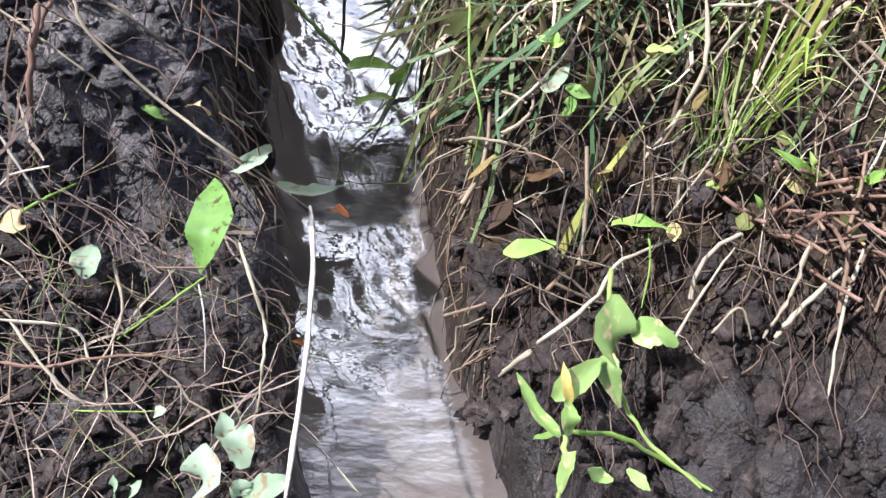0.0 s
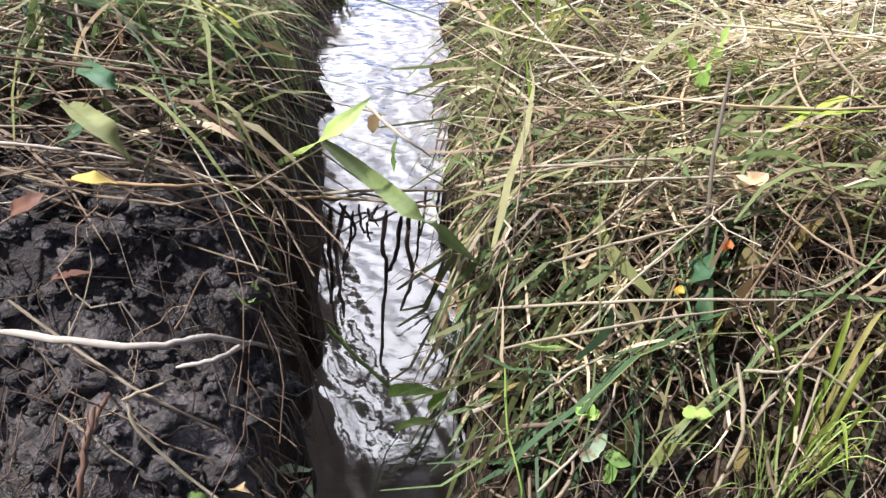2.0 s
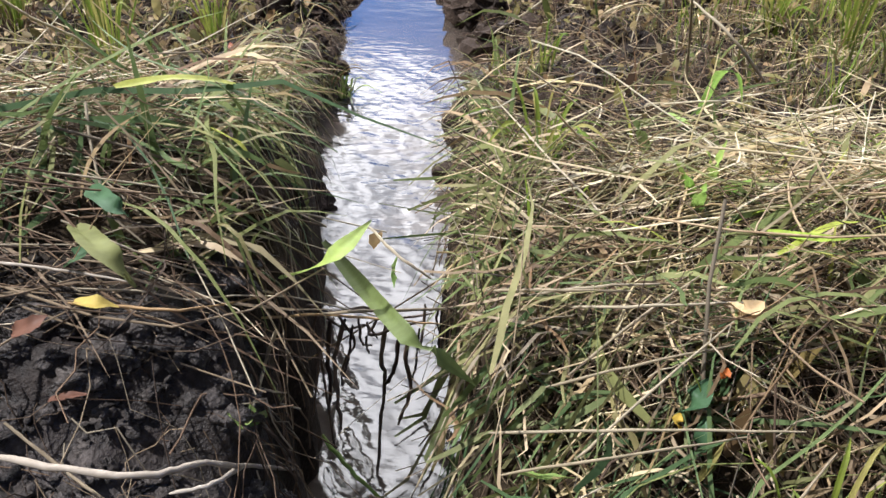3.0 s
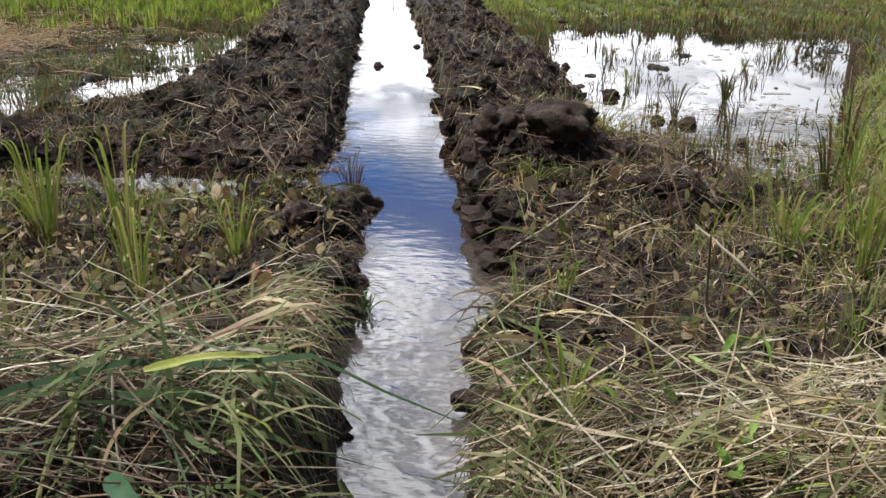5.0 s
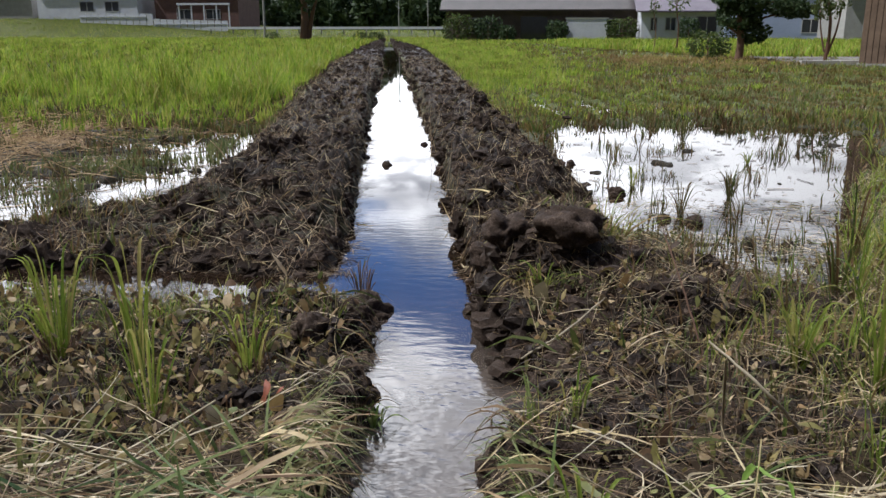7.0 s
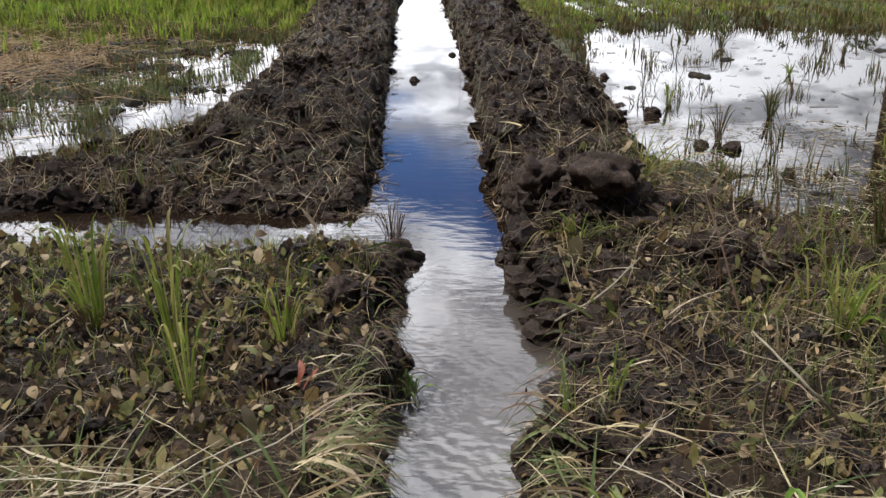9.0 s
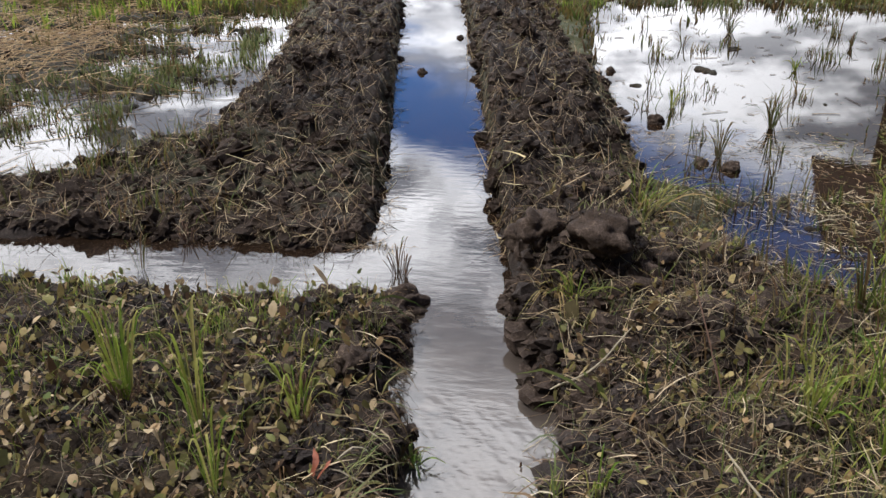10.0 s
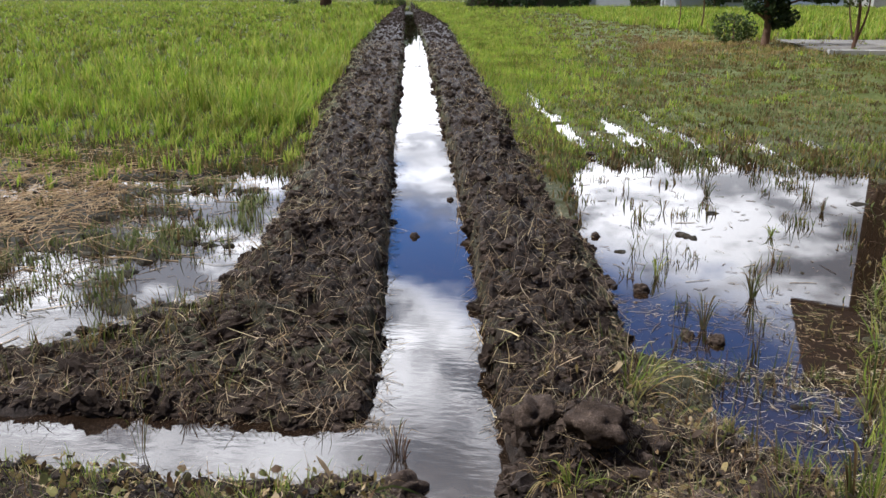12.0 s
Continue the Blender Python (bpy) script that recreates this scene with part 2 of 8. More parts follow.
STRAW = fibre("dry_straw", [(0.0, (0.41, 0.31, 0.19)), (0.18, (0.60, 0.51, 0.36)), (0.32, (0.115, 0.078, 0.054)), (0.46, (0.46, 0.36, 0.22)), (0.6, (0.70, 0.61, 0.46)), (0.72, (0.20, 0.205, 0.10)), (0.84, (0.26, 0.17, 0.10)), (0.93, (0.15, 0.18, 0.075)), (1.0, (0.085, 0.058, 0.040))], 0.5, 0.2, None, 60.0, 3.0)
BRIGHT = fibre("bleached_straw", [(0.0, (0.52, 0.42, 0.26)), (0.4, (0.66, 0.56, 0.38)), (0.7, (0.72, 0.64, 0.48)), (1.0, (0.44, 0.36, 0.18))], 0.5, 0.2)
DULL = fibre("rotten_straw", [(0.0, (0.06, 0.042, 0.032)), (0.25, (0.17, 0.118, 0.078)), (0.42, (0.34, 0.26, 0.17)), (0.52, (0.11, 0.070, 0.048)), (0.68, (0.23, 0.150, 0.095)), (0.8, (0.055, 0.040, 0.031)), (0.92, (0.50, 0.42, 0.30)), (1.0, (0.045, 0.034, 0.027))], 0.65, 0.1)
BANKSTRAW = fibre("bank_straw", [(0.0, (0.07, 0.05, 0.038)), (0.3, (0.16, 0.11, 0.083)), (0.55, (0.27, 0.205, 0.15)), (0.75, (0.11, 0.07, 0.05)), (1.0, (0.34, 0.27, 0.20))], 0.6, 0.1)
GREEN = fibre("grass_blade", [(0.0, (0.13, 0.22, 0.038)), (0.4, (0.23, 0.33, 0.055)), (0.7, (0.32, 0.38, 0.085)), (1.0, (0.39, 0.37, 0.14))], 0.45, 0.42, None, 60.0, 0.9)
RICE = fibre("rice_blade", [(0.0, (0.15, 0.27, 0.030)), (0.4, (0.26, 0.40, 0.048)), (0.7, (0.36, 0.45, 0.075)), (1.0, (0.42, 0.41, 0.13))], 0.45, 0.42, None, 60.0, 0.9)
WEED = fibre("weed_blade", [(0.0, (0.06, 0.095, 0.028)), (0.3, (0.11, 0.14, 0.04)), (0.5, (0.16, 0.14, 0.06)), (0.75, (0.20, 0.14, 0.07)), (1.0, (0.125, 0.078, 0.046))], 0.5, 0.3, None, 60.0, 0.8)
OLIVE = fibre("olive_blade", [(0.0, (0.10, 0.110, 0.035)), (0.35, (0.16, 0.150, 0.046)), (0.6, (0.235, 0.172, 0.078)), (0.8, (0.14, 0.135, 0.04)), (1.0, (0.19, 0.125, 0.06))], 0.5, 0.3, None, 60.0, 0.55)
DRYGRASS = fibre("dry_grass", [(0.0, (0.30, 0.22, 0.11)), (0.5, (0.38, 0.29, 0.14)), (1.0, (0.22, 0.20, 0.08))], 0.6, 0.25, None, 60.0, 0.5)
TEAL = fibre("matted_blade", [(0.0, (0.055, 0.095, 0.042)), (0.4, (0.095, 0.15, 0.06)), (0.75, (0.16, 0.21, 0.085)), (1.0, (0.23, 0.24, 0.11))], 0.5, 0.3)
SAGE = fibre("grey_green_blade", [(0.0, (0.11, 0.15, 0.05)), (0.4, (0.17, 0.205, 0.07)), (0.75, (0.23, 0.23, 0.09)), (1.0, (0.28, 0.24, 0.12))], 0.5, 0.3)
ROOT = fibre("dark_root", [(0.0, (0.036, 0.024, 0.019)), (0.6, (0.075, 0.050, 0.036)), (1.0, (0.15, 0.105, 0.075))], 0.4, 0.0)


# ---- numbers over the plan ----
def lattice(ix, iy, seed):
    h = (ix.astype(np.int64) * 374761393 + iy.astype(np.int64) * 668265263 + seed * 974634777) & 0x7FFFFFFF
    h = ((h ^ (h >> 13)) * 1274126177) & 0x7FFFFFFF
    return ((h ^ (h >> 16)) & 0xFFFF) / 65535.0


def vnoise(x, y, seed=0):
    ix, iy = np.floor(x), np.floor(y)
    fx, fy = x - ix, y - iy
    ux, uy = fx * fx * (3 - 2 * fx), fy * fy * (3 - 2 * fy)
    a, b = lattice(ix, iy, seed), lattice(ix + 1, iy, seed)
    c, d = lattice(ix, iy + 1, seed), lattice(ix + 1, iy + 1, seed)
    return (a + (b - a) * ux) + ((c + (d - c) * ux) - (a + (b - a) * ux)) * uy - 0.5


def fbm(x, y, f, octaves=4, seed=0, gain=0.5):
    s, amp = np.zeros_like(x), 1.0
    for k in range(octaves):
        s += amp * vnoise(x * f + 17.3 * k, y * f - 9.1 * k, seed + k)
        f, amp = f * 2.03, amp * gain
    return s


def step(a, b, v):
    t = np.clip((v - a) / (b - a), 0, 1)
    return t * t * (3 - 2 * t)


# banks of the ditch: y, left edge, right edge at the water line
BANKS = np.array([(-3, 0.2, 0.6), (0.0, 0.17, 0.36), (0.38, 0.11, 0.24), (0.54, 0.05, 0.20), (0.66, 0.01, 0.165), (0.82, -0.01, 0.15), (1.05, -0.07, 0.115),
                  (1.4, -0.12, 0.09), (1.6, -0.16, 0.10), (1.78, -0.21, 0.04), (1.94, -0.26, 0.05), (2.1, -0.23, 0.09), (2.27, -0.25, 0.115), (2.43, -0.28, 0.06),
                  (2.7, -0.32, -0.01), (3.0, -0.36, -0.06), (3.3, -0.50, -0.06), (3.5, -0.61, -0.10), (4.4, -0.71, -0.24), (6.7, -1.11, -0.55),
                  (11.1, -1.85, -1.28), (23.0, -3.74, -3.18), (53.0, -8.85, -8.25), (70.0, -11.75, -11.15), (97.0, -16.1, -15.5), (130.0, -21.4, -21.2)])
SPOIL = np.array([(3.4, -3.2, 0.60), (3.85, -2.75, 0.55), (4.15, -2.25, 0.52), (4.45, -1.98, 0.50), (4.8, -1.88, 0.50), (5.9, -1.95, 0.42), (7.0, -2.1, 0.12), (9.2, -2.65, -0.08),
                  (14.0, -3.55, -0.74), (23.0, -5.25, -2.02), (40.0, -8.1, -4.5), (53.0, -10.0, -7.0), (70, -12.6, -10.3), (95, -16.6, -14.9), (100, -17.0, -15.3), (130, -21.6, -21.0)])


def lerp(table, y, col):
    return np.interp(y, table[:, 0], table[:, col])


def height(x, y):
    """Ground height, and how far it is litter (levee) and turf (field)."""
    x, y = np.asarray(x, float), np.asarray(y, float)
    wob = (0.025 + 0.02 * step(3.2, 2.6, y)) * fbm(x, y, 9.0, 4, 5) * (1 + 0.05 * y) + 0.075 * step(1.6, 2.0, y) * step(3.3, 3.0, y) * fbm(x, y, 5.5, 4, 6, 0.6)
    L, R = lerp(BANKS, y, 1) + wob, lerp(BANKS, y, 2) + wob * 0.8
    mid = (L + R) / 2
    left = x < mid
    rough = fbm(x, y, 5.0, 4, 11)
    lump = fbm(x, y, 14.0, 4, 23)
    # field beyond the levee
    field = 0.035 + 0.030 * fbm(x, y, 1.1, 4, 31) + 0.012 * lump
    field += (0.9 * step(10, -20, x) + 1.5 * step(-34, -60, x)) * step(98, 112, y)
    # standing water: right pool, left patches
    edge = np.interp(y, [3.2, 3.6, 4.0, 4.5, 5.2, 6.4, 8.2, 10.0, 14.0], [1.40, 1.46, 1.58, 1.85, 2.10, 2.75, 3.4, 3.3, 2.0]) + 0.25 * fbm(x, y, 2.4, 4, 37)
    inn = lerp(SPOIL, y, 2)
    near_in = np.interp(y, [3.1, 3.3, 3.6, 3.95, 4.22, 4.36, 4.6], [1.08, 0.98, 0.80, 0.86, 0.84, 0.45, 0.3]) + 0.10 * fbm(x, y, 4.0, 3, 39)
    inn_w = np.maximum(inn, near_in)
    pool = step(inn_w - 0.05, inn_w + 0.10, x) * step(edge + 0.05, edge - 0.15, x) * step(3.06, 3.24, y + 0.12 * fbm(x, y, 6.0, 3, 38)) * step(9.7, 8.5, y)
    ragged = fbm(x, y, 9.0, 4, 43)
    # a bar of drift between the pool and the corner beside the mound
    bar = np.exp(-((y - 4.10 - 0.12 * (x - 0.9)) / 0.065) ** 2) * step(0.4, 0.6, x) * step(1.75, 1.35, x)
    field -= pool * (0.085 - 0.070 * step(0.44, 0.66, fbm(x, y, 3.6, 3, 41) + 0.30 * ragged + 0.16 * step(7.8, 8.8, y)) - 0.058 * np.clip(bar, 0, 1))
    field += 0.012 * ragged * np.clip(pool, 0, 1) + 0.012 * fbm(x, y, 30.0, 3, 49) * step(10, 7, y) * (1 - 0.7 * pool)
    # water standing between the rows beyond the pool
    u = x + 0.155 * y + 0.14 * fbm(x, y, 1.3, 3, 44)
    strips = np.zeros_like(x)
    for cu, su, end in ((2.03, 0.11, 18.5), (2.40, 0.07, 12.5), (2.75, 0.10, 15.0), (3.08, 0.07, 12.0), (3.42, 0.11, 18.0), (3.80, 0.07, 12.0), (4.12, 0.10, 14.0), (4.75, 0.10, 13.0)):
        strips = np.maximum(strips, np.exp(-((u - cu) / su) ** 2) * step(end, end - 3.5, y))
    field -= 0.11 * strips * step(6.8, 8.6, y) * step(-0.20, 0.02, ragged + 0.22)
    out = lerp(SPOIL, y, 1)
    beyond = step(out + 0.1, out - 0.1, x)
    wet = beyond * step(-5.4, -4.8, x) * step(3.8, 4.1, y) * step(9.4, 8.6, y)
    sump = np.zeros_like(x)
    for cx, cy, sx, sy in ((-2.95, 5.15, 0.42, 0.42), (-2.15, 5.35, 0.42, 0.62), (-2.25, 6.9, 0.42, 0.62), (-2.6, 8.0, 0.5, 0.45), (-2.75, 4.3, 0.42, 0.38), (-4.6, 7.25, 0.55, 0.16), (-3.5, 7.7, 0.5, 0.16), (-3.0, 6.3, 0.3, 0.3), (-2.1, 6.15, 0.35, 0.4), (-2.9, 7.15, 0.5, 0.28)):
        sump = np.maximum(sump, np.exp(-((x - cx) / sx) ** 2 - ((y - cy) / sy) ** 2))
    field += beyond * 0.035 * np.exp(-((x + 4.0) / 0.7) ** 2 - ((y - 6.2) / 0.9) ** 2)
    field -= wet * step(-4.6, -3.6, x) * 0.026
    field -= wet * 0.085 * step(0.13, 0.40, sump + 0.62 * ragged + 0.30 * fbm(x, y, 2.6, 3, 47))
    right_bank = step(edge - 0.05, edge + 0.35, x) * step(2.6, 3.4, y) * step(11.0, 8.0, y)
    field += right_bank * (0.012 + 0.05 * ragged)
    # levee
    yl = y + 0.10 * fbm(x, y * 0 + 3.0, 2.2, 3, 53)
    lev_l = np.interp(yl, [-0.5, 0.2, 0.35, 0.5, 0.58, 0.68, 0.76, 0.93, 1.15, 1.33, 1.5, 1.7, 2.05, 2.5, 2.9, 3.1], [-0.10, 0.0, 0.05, 0.11, 0.17, 0.25, 0.35, 0.385, 0.37, 0.31, 0.21, 0.16, 0.13, 0.10, 0.045, 0.02])
    lev_r = np.interp(yl, [-0.5, 0.2, 0.4, 0.5, 0.6, 0.7, 0.85, 1.0, 1.3, 1.6, 2.0, 2.6, 3.1, 3.6, 3.9], [-0.10, -0.01, 0.03, 0.07, 0.14, 0.20, 0.285, 0.31, 0.26, 0.175, 0.12, 0.10, 0.08, 0.05, 0.03])
    lev = np.where(left, lev_l, lev_r)
    on = np.where(left, step(3.12, 2.98, y), step(3.9, 3.2, y) * (1 - pool))
    h = field * (1 - on) + (lev + 0.025 * rough + (0.012 + 0.034 * step(1.6, 1.95, y)) * lump + 0.03 * step(1.6, 1.95, y) * fbm(x, y, 7.0, 3, 25)) * on
    h = h + step(0.86, 1.0, y) * step(1.95, 1.6, y) * (0.085 * fbm(x, y, 5.0, 2, 141) + 0.05 * fbm(x, y, 12.0, 2, 143))
    # mounds dug out beside the junction
    for cx, cy, hh, sx, sy in ((0.12, 3.22, 0.15, 0.14, 0.16), (0.33, 3.08, 0.18, 0.17, 0.15), (0.56, 2.72, 0.14, 0.16, 0.14), (0.62, 3.25, 0.08, 0.24, 0.2),
                               (0.08, 2.72, 0.05, 0.12, 0.2), (-0.42, 2.86, 0.05, 0.10, 0.12), (-0.60, 2.75, 0.05, 0.16, 0.14), (-0.37, 2.42, 0.06, 0.09, 0.10), (-0.15, 0.62, 0.03, 0.12, 0.1)):
        d = ((x - cx) / sx) ** 2 + ((y - cy) / sy) ** 2
        h = h + hh * np.exp(-d) * (1 + 0.9 * rough)
    # spoil on both sides
    far = step(3.42, 4.5 + 0.5 * step(-0.7, -1.4, x), y)
    dl = np.clip((L - x) / np.maximum(L - out, 0.1), -1, 2)
    sl = far * step(0.0, 0.10, dl) * step(1.06, 0.60, dl)
    dr = np.clip((x - R) / np.maximum(inn - R, 0.1), -1, 2)
    sr = step(3.3, 3.6, y) * step(0.0, 0.12, dr) * step(1.06, 0.70, dr)
    sp = np.maximum(sl, sr) * step(102, 98, y)
    h = np.maximum(h, 0.0) * sp + h * (1 - sp)
    h = h + sp * (1 - 0.45 * step(14, 45, y)) * (0.115 + 0.14 * rough + 0.09 * np.abs(lump) + 0.04 * fbm(x, y, 40.0, 2, 29))
    # side channel from the left
    lo = np.interp(x, [-9, -2.0, -1.46, -1.09, -0.66, -0.49], [2.82, 2.94, 3.02, 3.00, 3.03, 3.12]) + 0.03 * rough
    hi = np.interp(x, [-9, -2.17, -1.6, -1.1, -0.83, -0.59], [3.15, 3.28, 3.38, 3.40, 3.37, 3.46]) + 0.04 * rough
    ch = step(lo - 0.045, lo + 0.02, y) * step(hi + 0.13, hi - 0.03, y) * step(mid + 0.2, mid, x) * step(-7.0, -4.0, x)
    h = h * (1 - ch) - 0.09 * ch
    # main ditch
    bank = 0.035 + 0.035 * step(1.6, 3.5, y) + 0.04 * step(1.7, 2.0, y) * step(3.3, 3.0, y)
    shelf = 0.05 * step(1.55, 1.85, y) * step(2.95, 2.5, y)
    cut = step(L - bank, L + 0.012, x) * step(R + bank + shelf, R - 0.012, x) * step(99, 94, y)
    h = h * (1 - cut) - 0.12 * cut
    h = h + (0.012 * lump + 0.010 * fbm(x, y, 38.0, 3, 27, 0.6) * step(6, 3, y)) * (1 - cut)
    zl = on * (1 - ch) * (1 - cut)
    dug = np.where(left, step(0.90, 0.80, y), step(0.56, 0.46, y) * step(0.1, 0.2, x))
    h = h + dug * step(0.2, 0.4, y) * (1 - cut) * (0.035 * fbm(x, y, 11.0, 4, 57, 0.6))
    mound = np.exp(-((x - 0.3) / 0.38) ** 2 - ((y - 3.05) / 0.35) ** 2)
    zl = zl * (1 - dug) * (1 - np.clip(mound * 1.3, 0, 1)) * (0.35 + 0.65 * step(2.2, 1.7, y))
    turf = step(3.4, 4.4, y) * (1 - sp) * (1 - cut) * (1 - pool * 0.8) * (1 - wet * 0.7) * (0.4 + 0.6 * step(8, 14, y))
    turf = np.maximum(turf * (1 - right_bank), 0.15 * right_bank)
    return h, zl, turf, dug * step(0.1, 0.3, y)


def z_at(x, y):
    return height(x, y)[0]


def mesh_from(name, verts, faces, mat, smooth=True):
    me = bpy.data.meshes.new(name)
    verts, faces = np.asarray(verts, np.float32), np.asarray(faces, np.int32)
    k = faces.shape[1]
    me.vertices.add(len(verts))
    me.vertices.foreach_set("co", verts.ravel())
    me.loops.add(faces.size)
    me.loops.foreach_set("vertex_index", faces.ravel())
    me.polygons.add(len(faces))
    me.polygons.foreach_set("loop_start", np.arange(0, faces.size, k, dtype=np.int32))
    me.polygons.foreach_set("use_smooth", np.full(len(faces), smooth))
    me.update(calc_edges=True)
    me.materials.append(mat)
    return me


def grid_faces(ny, nx):
    i = np.arange(ny * nx).reshape(ny, nx)
    return np.stack([i[:-1, :-1], i[:-1, 1:], i[1:, 1:], i[1:, :-1]], -1).reshape(-1, 4)


# ---- ground and water ----
def spaced(a, b, d0, grow):
    v, d = [a], d0
    while v[-1] < b:
        v.append(v[-1] + d)
        d = min(d * grow, 60)
    return np.array(v)


ys = np.concatenate([-spaced(0.25, 250, 0.05, 1.07)[::-1], spaced(-0.2, 0.25, 0.05, 1.0), spaced(0.27, 4.2, 0.0115, 1.0), spaced(4.22, 1400, 0.0125, 1.012)])
ys = np.unique(ys)
us = np.concatenate([-spaced(1.9, 900, 0.02, 1.06)[::-1], np.arange(-1.88, 1.6, 0.0125), spaced(1.6, 900, 0.02, 1.06)])
centre = (lerp(BANKS, ys, 1) + lerp(BANKS, ys, 2)) / 2
grow = 1 + 0.035 * np.clip(ys - 3, 0, 60)
X = centre[:, None] + us[None, :] * grow[:, None]
Y = np.repeat(ys[:, None], len(us), 1)
Z, ZL, ZT, ZW = height(X, Y)
me = mesh_from("ground", np.stack([X, Y, Z], -1).reshape(-1, 3), grid_faces(len(ys), len(us)), SOIL)
col = me.attributes.new("zone", "FLOAT_COLOR", "POINT")
rgba = np.zeros((X.size, 4), np.float32)
rgba[:, 0], rgba[:, 1], rgba[:, 2], rgba[:, 3] = ZL.ravel(), ZT.ravel(), ZW.ravel(), 1
col.data.foreach_set("color", rgba.ravel())
# left bank only, roughly y 0.5 to 0.74
pale_bank = me.attributes.new("pale_bank", "FLOAT", "POINT")
pale_bank.data.foreach_set("value", (step(0.50, 0.60, Y + 0.10 * fbm(X, Y, 6.0, 3, 59)) * step(0.74, 0.66, Y) * step(0.14, 0.0, X)).ravel().astype(np.float32))
ground = tagged(new("ground", me), "dark wet paddy soil with dug ditch and levee", "ground", kind="structure")

wy = np.arange(0.1, 2.62, 0.006)
wu = np.arange(-0.42, 0.421, 0.006)
wc = (lerp(BANKS, wy, 1) + lerp(BANKS, wy, 2)) / 2
WX = wc[:, None] + wu[None, :]
WY = np.repeat(wy[:, None], len(wu), 1)
fall = np.interp(wy, [0.1, 0.55, 0.70, 0.80, 1.0, 1.5, 3], [-0.045, -0.040, -0.036, -0.012, -0.004, 0, 0])[:, None]
amp = np.interp(wy, [0.1, 0.5, 0.62, 0.78, 0.95, 1.3, 1.9, 2.3, 2.62], [0.25, 0.35, 0.85, 1.0, 0.8, 0.7, 0.5, 0.2, 0.0])[:, None]
skew = WX + 0.45 * WY
WZ = fall + amp * (0.0052 * fbm(skew * 1.25, WY * 0.7, 15, 3, 61) + 0.0030 * fbm(skew * 1.3, WY * 0.9, 38, 2, 67) + 0.0010 * fbm(skew, WY, 80, 1, 69))
tagged(new("stream_water", mesh_from("stream_water", np.stack([WX, WY, WZ], -1).reshape(-1, 3), grid_faces(len(wy), len(wu)), WATER)),
       "murky brown water running through the cut levee", "water", kind="structure")
py = spaced(2.6, 96, 0.25, 1.05)
half = np.interp(py, [2.6, 19.0, 20.5, 100], [5.2, 5.2, 0.6, 0.6])
PX = (lerp(BANKS, py, 1) + lerp(BANKS, py, 2))[:, None] / 2 + half[:, None] * np.linspace(-1, 1, 41)[None]
PY = np.repeat(py[:, None], 41, 1)
tagged(new("pool_water", mesh_from("pool_water", np.stack([PX, PY, PX * 0], -1).reshape(-1, 3), grid_faces(len(py), 41), WATER)),
       "still muddy water reflecting clouds in the ditch", "water", kind="structure")


# ---- strips and stalks, many at once ----
rng = np.random.default_rng(7)


def ribbons(P, W, side):
    """Flat strips along the centre lines P (n, s, 3), half widths W (n, s), widened along side (n, 3)."""
    n, s, _ = P.shape
    V = np.stack([P - side[:, None] * W[..., None], P + side[:, None] * W[..., None]], 2).reshape(-1, 3)
    i = (np.arange(n)[:, None] * s + np.arange(s - 1)[None]) * 2
    return V, np.stack([i, i + 1, i + 3, i + 2], -1).reshape(-1, 4)


def tubes(P, R, k=3):
    n, s, _ = P.shape
    T = np.gradient(P, axis=1)
    T /= np.linalg.norm(T, axis=2, keepdims=True) + 1e-9
    ref = np.where(np.abs(T[..., 2:3]) > 0.8, np.array([1.0, 0, 0]), np.array([0, 0, 1.0]))
    A = np.cross(T, ref)
    A /= np.linalg.norm(A, axis=2, keepdims=True) + 1e-9
    B = np.cross(T, A)
    a = np.arange(k) * 2 * math.pi / k
    V = P[:, :, None] + R[..., None, None] * (A[:, :, None] * np.cos(a)[:, None] + B[:, :, None] * np.sin(a)[:, None])
    i = np.arange(n * s * k).reshape(n, s, k)
    j = np.roll(i, -1, 2)
    F = np.stack([i[:, :-1], j[:, :-1], j[:, 1:], i[:, 1:]], -1).reshape(-1, 4)
    return V.reshape(-1, 3), F


def blades(base, tall, lean, turn, width, segs=3, droop=1.6):
    """Grass blades that rise from base, lean towards turn (radians) and droop at the tip."""
    n = len(base)
    s = np.linspace(0, 1, segs + 1)[None]
    out = lean[:, None] * s ** droop * tall[:, None]
    rise = tall[:, None] * s * np.sqrt(np.clip(1 - (0.75 * lean[:, None] * s) ** 2, 0.08, 1))
    d = np.stack([np.cos(turn), np.sin(turn)], -1)
    P = np.zeros((n, segs + 1, 3))
    P[..., 0] = base[:, None, 0] + d[:, None, 0] * out
    P[..., 1] = base[:, None, 1] + d[:, None, 1] * out
    P[..., 2] = base[:, None, 2] + rise
    W = width[:, None] * np.clip(1.05 - s ** 2.2, 0.06, 1)
    tw = turn + math.pi / 2 + rng.uniform(-0.5, 0.5, n)
    return ribbons(P, W, np.stack([np.cos(tw), np.sin(tw), np.zeros(n)], -1))


def joined(parts):
    V, F, k = [], [], 0
    for v, f in parts:
        V.append(v)
        F.append(f + k)
        k += len(v)
    return np.concatenate(V), np.concatenate(F)


